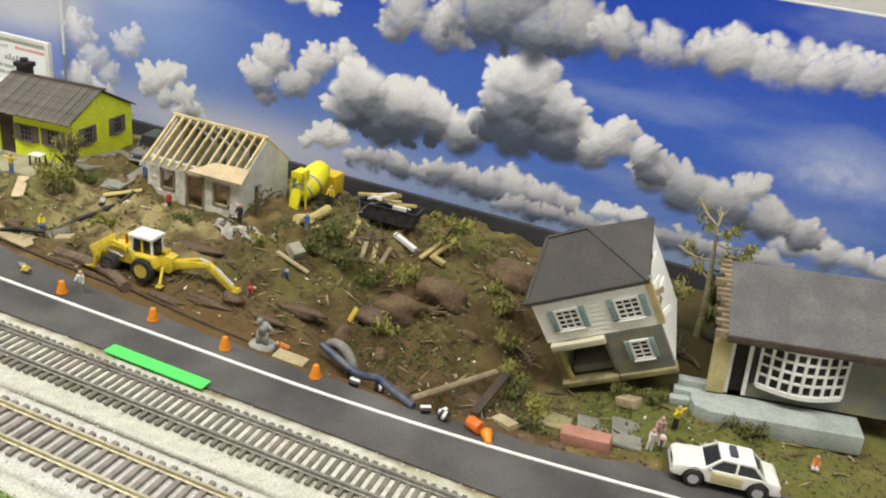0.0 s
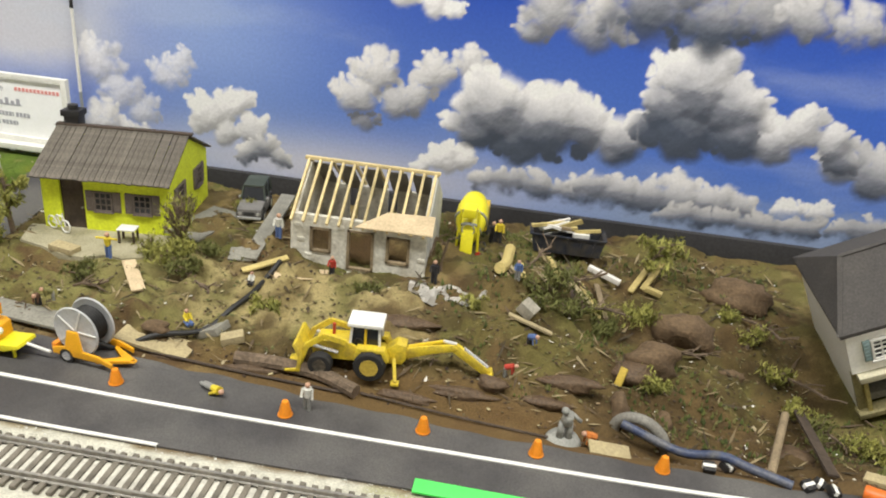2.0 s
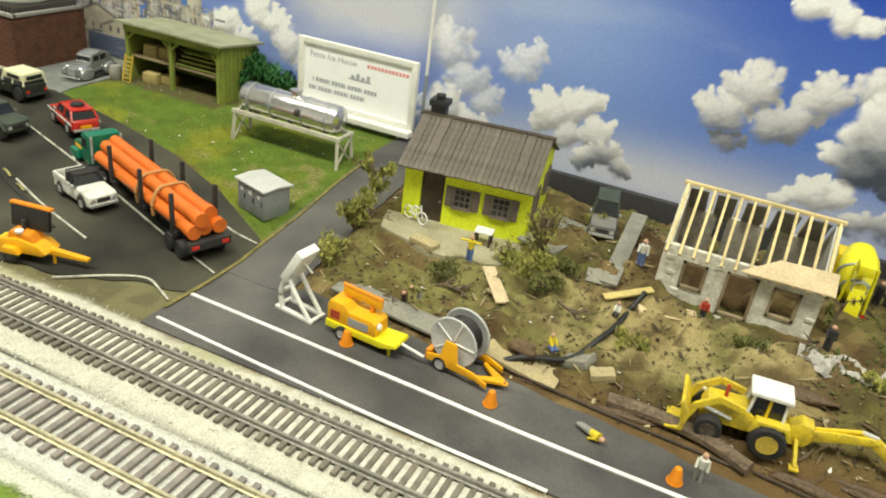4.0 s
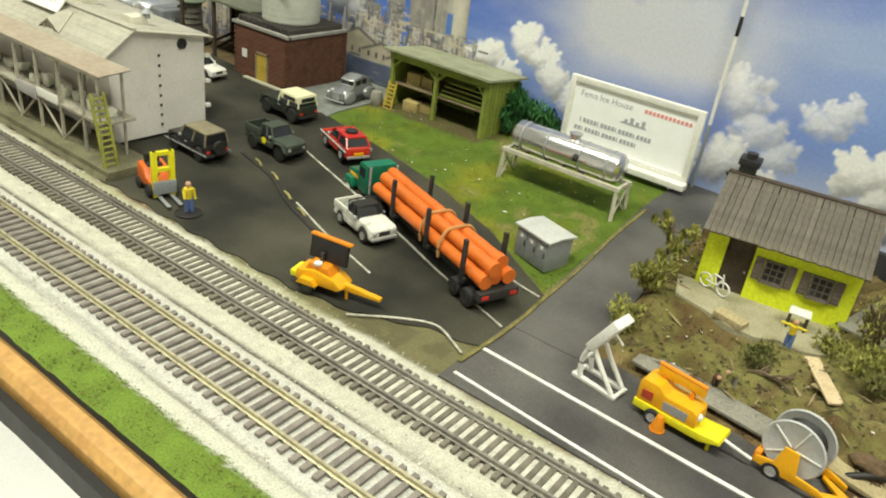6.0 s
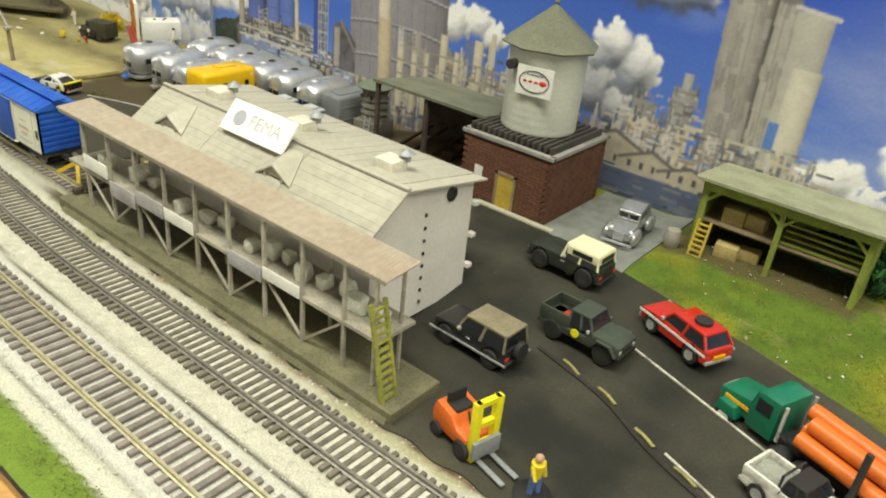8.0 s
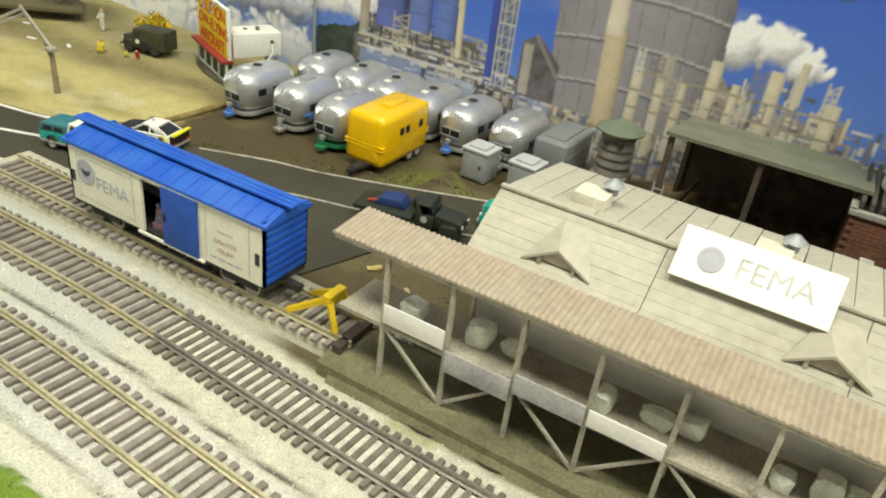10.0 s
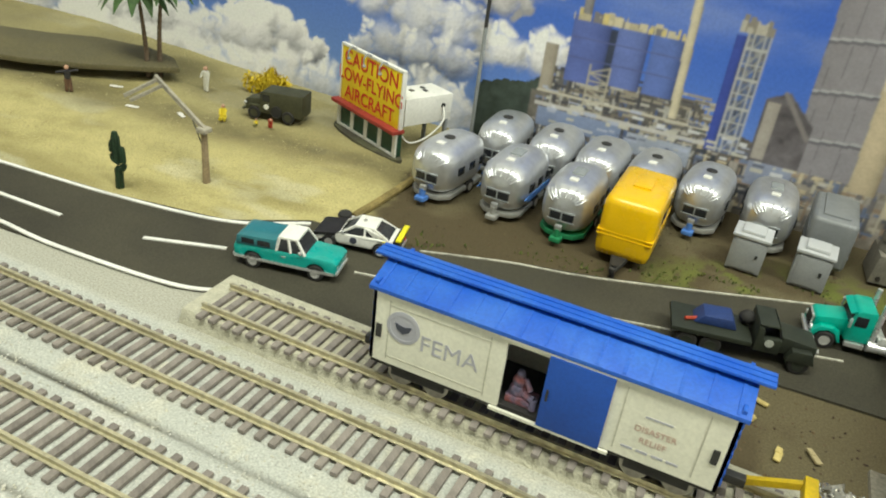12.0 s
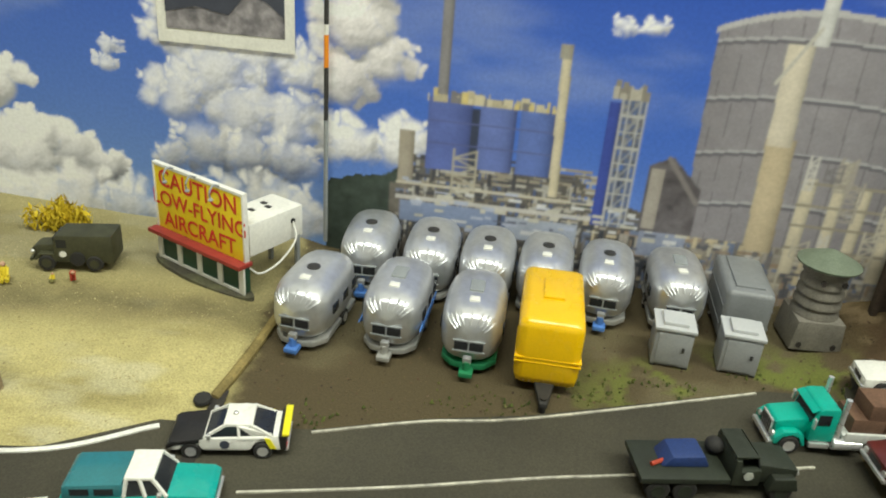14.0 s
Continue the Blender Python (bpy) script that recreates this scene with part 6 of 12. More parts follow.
    for y in (0.0, 0.8):
        beam(lad, (0, y, 0), (0, y, 4.6), 0.16)
    for k in range(12):
        beam(lad, (0, 0, 0.3 + k * 0.36), (0, 0.8, 0.3 + k * 0.36), 0.12)
    single("ladder", lad, mat("olive_ladder", (0.3, 0.3, 0.06), 0.8, var=0.3), place(-66.7, 23.4, 0.5, 0, 0, -12), "olive yellow ladder against the platform end", "ladder")


ice_house()


# ---- brick block and water tank ----
def brick_tank():
    h = thing("brick_building", place(0, 0, 0), "dark red brick building with a concrete parapet", "building")
    x0, x1, y0, y1, z0, z1 = -77.4, -70.9, 41.7, 48.4, 1.05, 5.45
    b = B()
    box(b, x0 + 0.05, x1 - 0.05, y0 + 0.05, y1, z0, z1)
    core = part("wall", b, MORTAR, h)
    bw, bh = 0.62, 0.2
    b = B()
    box(b, -bw / 2 + 0.02, bw / 2 - 0.02, -0.05, 0.03, 0.012, bh - 0.012)
    data = mesh_of("brick", b, BRICKRED)
    rows = int((z1 - z0 - 0.1) / bh)
    count = 0
    for r in range(rows):
        z = z0 + r * bh
        for k in range(int((x1 - x0) / bw) + 1):
            x = x0 + (k + 0.5 * (r % 2)) * bw + bw / 2
            if x > x1 - 0.25 or (-74.6 < x < -73.1 and z < z0 + 2.6):
                continue
            ob = new("brick", data)
            ob.parent = core
            ob.matrix_basis = place(x, y0 + 0.04, z)
            count += 1
    b = B()
    for r in range(rows):
        z = z0 + r * bh
        for k in range(int((y1 - y0) / bw)):
            y = y0 + (k + 0.5 * (r % 2)) * bw + bw / 2 - 0.2
            box(b, x1 - 0.06, x1 + 0.02, y - bw / 2 + 0.02, y + bw / 2 - 0.02, z + 0.012, z + bh - 0.012)
    tagged(part("brickwork", b, BRICKRED, core), kind="stuff")
    b = B()
    box(b, -74.5, -73.3, y0 - 0.04, y0 + 0.06, z0, z0 + 2.5)
    d = part("door", b, OCHRE, h, "ochre yellow plank door")
    b = B()
    box(b, -74.65, -74.5, y0 - 0.09, y0 + 0.06, z0, z0 + 2.65)
    box(b, -73.3, -73.15, y0 - 0.09, y0 + 0.06, z0, z0 + 2.65)
    box(b, -74.65, -73.15, y0 - 0.09, y0 + 0.06, z0 + 2.5, z0 + 2.65)
    part("frame", b, OLDWOOD, d)
    b = B()
    box(b, -76.3, -75.7, y0 - 0.07, y0 - 0.02, 2.9, 3.6)
    part("notice", b, WHITE, h, "small white notice")
    b = B()
    box(b, x0 - 0.12, x1 + 0.12, y0 - 0.12, y0 + 0.25, z1, z1 + 0.25, 0.03)
    box(b, x0 - 0.12, x1 + 0.12, y1 - 0.25, y1 + 0.12, z1, z1 + 0.25, 0.03)
    box(b, x0 - 0.12, x0 + 0.25, y0, y1, z1, z1 + 0.25, 0.03)
    box(b, x1 - 0.25, x1 + 0.12, y0, y1, z1, z1 + 0.25, 0.03)
    part("parapet", b, mat("grey_concrete", (0.3, 0.29, 0.26), 0.9, var=0.2), h)
    b = B()
    box(b, x0 + 0.2, x1 - 0.2, y0 + 0.2, y1 - 0.2, z1 - 0.1, z1 + 0.08)
    part("flat_roof", b, DARKMETAL, h)
    t = thing("water_tank", place(-74.2, 45.0, 5.53), "pale ribbed water tank with olive polygonal roof", "water tank")
    for k in range(15):
        b = B()
        x = -2.9 + k * 0.415
        box(b, x - 0.1, x + 0.1, -3.0, 3.0, 0.0, 0.55, 0.02)
        part("joist", b, mat("dark_timber", (0.06, 0.052, 0.045), 0.85, var=0.3) if k == 0 else bpy.data.materials["dark_timber"], t)
    b = B()
    prof = [(2.35, 0.55)]
    for k in range(11):
        z = 0.62 + k * 0.46
        prof += [(2.36, z), (2.37, z + 0.1), (2.37, z + 0.2), (2.36, z + 0.3)]
    prof += [(2.35, 5.7)]
    lathe(b, prof, 40)
    part("tank_shell", b, TANKSTEEL, t, smooth=True)
    b = B()
    lathe(b, [(2.95, 5.62), (3.0, 5.72), (0.12, 7.95), (0.05, 8.05)], 8)
    part("tank_roof", b, OLIVEROOF, t, "olive faceted roof")
    b = B()
    ball(b, (0, 0, 8.1), 0.16)
    part("finial", b, OLIVEROOF, t)
    s = B()
    box(s, -1.15, 1.15, -0.04, 0.04, -0.85, 0.85)
    p = part("poster", s, WHITE, t, "white poster with red bird shapes in an oval")
    p.matrix_basis = place(0.75, -2.45, 3.9, 8)
    s = B()
    for k in range(40):
        a0, a1 = 2 * math.pi * k / 40, 2 * math.pi * (k + 1) / 40
        beam(s, (0.95 * math.cos(a0), -0.06, 0.62 * math.sin(a0)), (0.95 * math.cos(a1), -0.06, 0.62 * math.sin(a1)), 0.05)
    part("oval", s, INK, p)
    s = B()
    for k, sz in enumerate((0.1, 0.1, 0.1, 0.19)):
        ball(s, (-0.6 + k * 0.36 + (0.08 if k == 3 else 0), -0.05, -0.02), sz, 8, 6, (1.3, 0.2, 0.8))
    part("bird_shape", s, SIGNRED, p)
    s = B()
    for k in range(7):
        box(s, -0.5 + k * 0.15, -0.4 + k * 0.15, -0.06, -0.03, 0.34, 0.43)
    part("print_bar", s, INK, p)
    s = B()
    rod(s, (-0.9, -2.2, 4.6), (-0.9, -2.75, 4.6), 0.3, 12)
    part("spout", s, DARKMETAL, t)


brick_tank()


# ---- open shelter beyond the warehouse ----
def open_shelter():
    h = thing("open_shelter", place(-87.0, 42.6, 0.6), "dark open timber shelter with olive flat roof", "shelter")
    b = B()
    roof_sheet(b, 0.4, 10.2, 0.2, 5.75, 6.5, 4.9, 0.2)
    part("roof", b, OLIVEROOF, h)
    for x in (0.7, 5.2, 9.8):
        for y in (0.5, 6.0):
            s = B()
            beam(s, (x, y, -0.5), (x, y, 5.6 if y < 1 else 4.8), 0.28)
            part("post", s, DARKWOOD, h)
    b = B()
    box(b, 0.6, 10.0, 6.2, 6.4, -0.5, 4.7)
    part("back_wall", b, DARKWOOD, h)
    b = B()
    prism(b, [(0.7, -0.5), (6.2, -0.5), (6.2, 4.75), (0.7, 5.5)], 9.95, 10.08, "x")
    part("side_wall", b, DARKWOOD, h)
    for k in range(5):
        s = B()
        beam(s, (1.0 + k * 1.6, 1.5, 0.1), (1.9 + k * 1.4, 5.5, 1.6 + 0.3 * (k % 2)), 0.2)
        single("timber", s, DARKWOOD, place(-87.0, 42.6, 0.7), "dark stored timber lying in the shelter", "timber", "timbers in the shelter")
    s = B()
    for x in (0, 0.5):
        beam(s, (x, 0, 0), (x, 0.5, 3.0), 0.07)
    for k in range(9):
        beam(s, (0, 0.05 + k * 0.05, 0.3 + k * 0.3), (0.5, 0.05 + k * 0.05, 0.3 + k * 0.3), 0.06)
    single("ladder", s, GREYMETAL, place(-86.3, 41.4, 0.9), "small grey ladder leaning on the shelter", "ladder")


open_shelter()


# ---- green store shed ----
def store_shed():
    h = thing("store_shed", place(-63.0, 44.9, 1.75), "moss green two-bay open store shed", "shed")
    W, D = 9.0, 4.2
    b = B()
    box(b, 0, W, D - 0.2, D, 0, 4.1)
    part("back_wall", b, MOSSGREEN, h)
    for x in (0.0, W - 0.2):
        b = B()
        prism(b, [(0, 0), (D, 0), (D, 4.1), (0, 4.5)], x, x + 0.2, "x")
        part("side_wall", b, MOSSGREEN, h)
        for k in range(9):
            s = B()
            y = 0.05 + k * D / 9
            box(s, x - 0.04 if x == 0 else x + 0.16, x + 0.04 if x == 0 else x + 0.24, y, y + D / 9 - 0.06, 0.02, 4.2)
            part("siding_board", s, MOSSGREEN, h)
    for x in (0.1, 4.3, W - 0.3):
        s = B()
        box(s, x, x + 0.28, -0.1, 0.18, 0, 4.45)
        part("post", s, MOSSGREEN, h)
        for sgn in (-1, 1):
            if 0 < x + sgn < W:
                s = B()
                beam(s, (x + 0.14, 0.0, 3.3), (x + 0.14 + sgn * 0.9, 0.0, 4.1), 0.16)
                part("brace", s, MOSSGREEN, h)
    s = B()
    box(s, 0, W, -0.12, 0.1, 3.95, 4.45)
    part("lintel", s, MOSSGREEN, h)
    s = B()
    roof_sheet(s, -0.4, W + 0.5, -0.6, 4.75, D + 0.3, 4.25, 0.16)
    part("roof", s, mat("grey_green_roof", (0.3, 0.31, 0.2), 0.85, var=0.2, patch=60), h)
    s = B()
    box(s, 0.2, W - 0.2, 0.3, D - 0.2, 2.0, 2.15)
    part("loft_floor", s, OLDWOOD, h)
    s = B()
    box(s, -0.4, W + 0.2, -1.2, D, -0.35, 0.02, 0.05)
    part("floor", s, OLDWOOD, h)
    for k in range(4):
        s = B()
        beam(s, (4.6, 0.4 + 0.3 * k, 2.3 + 0.25 * k), (8.6, 0.4 + 0.3 * k, 2.3 + 0.25 * k), 0.12)
        part("rack_bar", s, MOSSGREEN, h)
    base = place(-63.0, 44.9, 1.75)
    for x, y, z, sc in ((2.0, 0.6, 0.02, 1.0), (3.1, 1.2, 0.02, 0.9), (1.8, 1.0, 2.15, 0.95), (3.0, 1.2, 2.15, 0.85)):
        s = B()
        box(s, -0.65 * sc, 0.65 * sc, -0.45 * sc, 0.45 * sc, 0, 1.0 * sc, 0.1)
        single("hay_bale", s, HAY, base @ place(x, y, z, RND.uniform(-15, 15)), "straw-coloured bale stored in the shed", "bale", "bales in the shed")
    s = B()
    for x in (0, 0.7):
        beam(s, (x, -0.55, 0), (x, 0.0, 2.3), 0.12)
    for k in range(7):
        beam(s, (0, -0.5 + k * 0.07, 0.25 + k * 0.3), (0.7, -0.5 + k * 0.07, 0.25 + k * 0.3), 0.1)
    single("ladder", s, OCHRE, base @ place(0.35, -0.35, 0), "ochre ladder leaning on the shed loft", "ladder")
    s = B()
    lathe(s, [(0.38, 0), (0.48, 0.35), (0.48, 0.75), (0.38, 1.1)], 16)
    single("barrel", s, mat("grey_barrel", (0.3, 0.28, 0.24), 0.7, var=0.2), place(-63.9, 44.6, 1.75), "grey wooden barrel beside the shed", "barrel")


store_shed()


# ---- billboard, tank on a stand, cabinet ----
def billboard():
    h = thing("billboard", place(-44.5, 48.0, 1.6), "white framed billboard with grey lettering on the lawn", "billboard")
    b = B()
    box(b, -4.6, 4.6, -0.05, 0.15, 1.45, 5.85)
    part("panel", b, mat("billboard_sheet", (0.94, 0.94, 0.95), 0.55, var=0.03, bump=0), h)
    b = B()
    for s in (-1, 1):
        box(b, s * 4.6 - 0.2, s * 4.6 + 0.2, -0.22, 0.2, 1.25, 6.05, 0.03)
        box(b, -4.39, 4.39, -0.21, 0.19, (1.25 if s < 0 else 5.65), (1.65 if s < 0 else 6.05), 0.03)
    part("frame", b, WHITE, h)
    b = B()
    box(b, -4.9, 4.9, -0.9, -0.1, 0.85, 1.25, 0.03)
    part("catwalk", b, WHITE, h)
    for x in (-3.8, 0, 3.8):
        b = B()
        box(b, x - 0.15, x + 0.15, -0.1, 0.15, -0.3, 1.4)
        part("leg", b, WHITE, h)
    words("Fema Ice House", 0.6, PALEINK, place(-1.95, -0.06, 4.95), h)
    b = B()
    for k in range(12):
        box(b, 0.85 + k * 0.28, 1.05 + k * 0.28, -0.07, -0.04, 4.85, 5.1)
    part("print_bar", b, PINKINK, h, "pale red printed bars")
    for row, (x, n) in enumerate(((-3.6, 20), (-3.9, 18))):
        b = B()
        for k in range(n):
            box(b, x + k * 0.27, x + k * 0.27 + (0.2 if (k * 7 + row) % 5 else 0.08), -0.07, -0.04, 3.0 - row * 0.62, 3.3 - row * 0.62)
        part("print_bar", b, PALEINK, h)
    b = B()
    box(b, -0.6, 1.2, -0.07, -0.04, 3.78, 3.88)
    for k in range(4):
        box(b, -0.4 + k * 0.42, -0.15 + k * 0.42, -0.07, -0.04, 3.88, 4.1 + 0.18 * (k % 2))
    part("emblem", b, PALEINK, h)


billboard()


def stand_tank():
    h = thing("storage_tank", place(-45.6, 41.8, 1.45), "bright silver tank on a pale trestle stand", "tank")
    L = 7.6
    b = B()
    prof = [(0.05, -L / 2), (0.75, -L / 2 + 0.05), (0.95, -L / 2 + 0.25), (0.95, L / 2 - 0.25), (0.75, L / 2 - 0.05), (0.05, L / 2)]
    lathe(b, prof, 28)
    t = part("shell", b, SILVER, h, smooth=True)
    t.matrix_basis = place(0, 0, 3.1, 0, 0, 90)
    for x in (-3.0, -1.2, 1.2, 3.0):
        b = B()
        lathe(b, [(0.96, -0.05), (0.985, -0.04), (0.985, 0.04), (0.96, 0.05)], 28)
        o = part("band", b, GREYMETAL, h)
        o.matrix_basis = place(x, 0, 3.1, 0, 0, 90)
    b = B()
    lathe(b, [(0.35, 0), (0.35, 0.3), (0.42, 0.32), (0.42, 0.42), (0.1, 0.5)], 16)
    o = part("manway", b, SILVER, h)
    o.matrix_basis = place(0.3, 0, 3.95)
    b = B()
    rod(b, (0.9, -0.93, 3.2), (1.2, -0.95, 3.2), 0.25, 8)
    part("gauge", b, DARKMETAL, h)
    s = mat("pale_stand", (0.55, 0.52, 0.43), 0.8, var=0.2)
    for y in (-0.8, 0.8):
        b = B()
        box(b, -4.2, 4.2, y - 0.12, y + 0.12, 2.0, 2.25)
        part("rail", b, s, h)
        for x in (-4.0, 4.0):
            b = B()
            beam(b, (x, y, 2.0), (x + (0.15 if x > 0 else -0.15), y * 1.25, -0.3), 0.2)
            part("leg", b, s, h)
    for k in range(7):
        b = B()
        x = -4.0 + k * 8 / 6
        box(b, x - 0.1, x + 0.1, -0.8, 0.8, 2.02, 2.2)
        part("cross_bar", b, s, h)
    for x in (-4.05, 4.05):
        b = B()
        beam(b, (x, -0.9, 0.2), (x, 0.8, 1.9), 0.1)
        beam(b, (x, 0.9, 0.2), (x, -0.8, 1.9), 0.1)
        part("brace", b, s, h)


stand_tank()

c = thing("cabinet", place(-42.6, 34.75, 0.68, -17), "grey metal utility cabinet on the lawn", "cabinet")
b = B()
box(b, -1.25, 1.25, -0.9, 0.9, 0, 1.85, 0.04)
part("body", b, GREYMETAL, c)
b = B()
roof_sheet(b, -1.4, 1.4, -1.05, 1.86, 0, 1.96, 0.1)
roof_sheet(b, -1.4, 1.4, 1.05, 1.86, 0, 1.96, 0.1)
part("lid", b, mat("pale_grey_lid", (0.5, 0.5, 0.48), 0.6, var=0.12), c)
for k in range(3):
    b = B()
    box(b, -1.15 + k * 0.8, -0.45 + k * 0.8, -0.94, -0.88, 0.2, 1.7, 0.01)
    d = part("door", b, GREYMETAL, c)
    b = B()
    box(b, -0.55 + k * 0.8, -0.5 + k * 0.8, -0.99, -0.93, 0.8, 1.1)
    part("handle", b, DARKMETAL, d)
for x in (-0.8, 0, 0.8):
    b = B()
    box(b, x - 0.12, x + 0.12, -0.96, -0.92, 1.2, 1.4)
    part("label_plate", b, WHITE, c)


# ---- vehicles ----
JEEPBLACK = mat("black_car_paint", (0.02, 0.019, 0.018), 0.35, var=0.2, coat=0.3)
TANTOP = mat("tan_canvas_top", (0.22, 0.19, 0.12), 0.85, var=0.2)
ARMY = mat("army_green", (0.02, 0.025, 0.016), 0.6, var=0.25)
VANOLIVE = mat("van_olive", (0.05, 0.05, 0.024), 0.6, var=0.25)
ARMY2 = mat("grey_green_paint", (0.05, 0.062, 0.046), 0.6, var=0.2)
CREAM = mat("cream_roof", (0.72, 0.70, 0.46), 0.6, var=0.08)
CARWHITE = mat("white_car_paint", (0.74, 0.73, 0.66), 0.3, var=0.08, coat=0.3)
CARSILVER = mat("silver_car_paint", (0.4, 0.41, 0.41), 0.22, 0.6, var=0.1)
TRUCKGREEN = mat("truck_green", (0.01, 0.16, 0.085), 0.35, var=0.12, coat=0.3)
TEAL = mat("teal_car_paint", (0.015, 0.33, 0.29), 0.28, var=0.08, coat=0.4)
TEALDARK = mat("dark_teal_canopy", (0.03, 0.17, 0.2), 0.3, var=0.1, coat=0.3)
SEAGREEN = mat("sea_green_paint", (0.012, 0.36, 0.27), 0.35, var=0.1, coat=0.3)
MAROON = mat("maroon_paint", (0.1, 0.015, 0.012), 0.35, var=0.2, coat=0.3)
BOXBLUE = mat("boxcar_blue", (0.012, 0.09, 0.5), 0.45, var=0.15, patch=50, col2=(0.06, 0.2, 0.6))
BOXCREAM = mat("boxcar_cream", (0.72, 0.71, 0.6), 0.6, var=0.08, patch=50)
BLUELOAD = mat("blue_tarp", (0.014, 0.035, 0.14), 0.6, var=0.2)
ALU = mat("polished_aluminium", (0.68, 0.69, 0.71), 0.36, 0.78, var=0.1, grain=300, patch=60)
TRAILERYELLOW = mat("glossy_yellow", (0.83, 0.5, 0.003), 0.25, var=0.05, coat=0.3)
BROWNBOX = mat("brown_crate", (0.14, 0.075, 0.045), 0.85, var=0.2)

TYRES = {}


def wheel(parent, x, y, r, w=0.45, rim=None):
    key = (round(r, 2), round(w, 2), rim or CHROME)
    if key not in TYRES:
        b = B()
        lathe(b, [(r * 0.55, -w / 2), (r * 0.9, -w / 2), (r, -w / 2 * 0.7), (r, w / 2 * 0.7), (r * 0.9, w / 2), (r * 0.55, w / 2)], 18)
        b2 = B()
        lathe(b2, [(r * 0.12, -w * 0.52), (r * 0.35, -w * 0.5), (r * 0.57, -w * 0.55), (r * 0.57, w * 0.55), (r * 0.35, w * 0.5), (r * 0.12, w * 0.52)], 14)
        TYRES[key] = (mesh_of("tyre", b, RUBBER), mesh_of("rim", b2, rim or CHROME))
    ty, rm = TYRES[key]
    t = new("wheel", ty)
    t.parent = parent
    t.matrix_basis = place(x, y, r, 0, 90)
    k = new("rim", rm)
    k.parent = t
    return t


def arched(pts, L, axles, r):
    """The side outline of a car in centimetres, with round wheel arches cut into its lower edge."""
    top = sorted((x * L, z) for x, z in pts[2:] if z > pts[0][1] + 0.2)
    zb = pts[0][1]
    out = [(pts[0][0] * L, zb)]
    for ax in sorted(axles):
        hgt = float(np.interp(ax * L, [p[0] for p in top], [p[1] for p in top]))
        R = min(r * 1.17, hgt - 0.09 - r)
        if R < r * 0.8:
            continue
        a0 = math.asin(max(-0.95, min(0.95, (zb - r) / R)))
        for k in range(9):
            a = math.pi - a0 - (math.pi - 2 * a0) * k / 8
            out.append((ax * L + R * math.cos(a), r + R * math.sin(a)))
    return out + [(x * L, z) for x, z in pts[1:]]


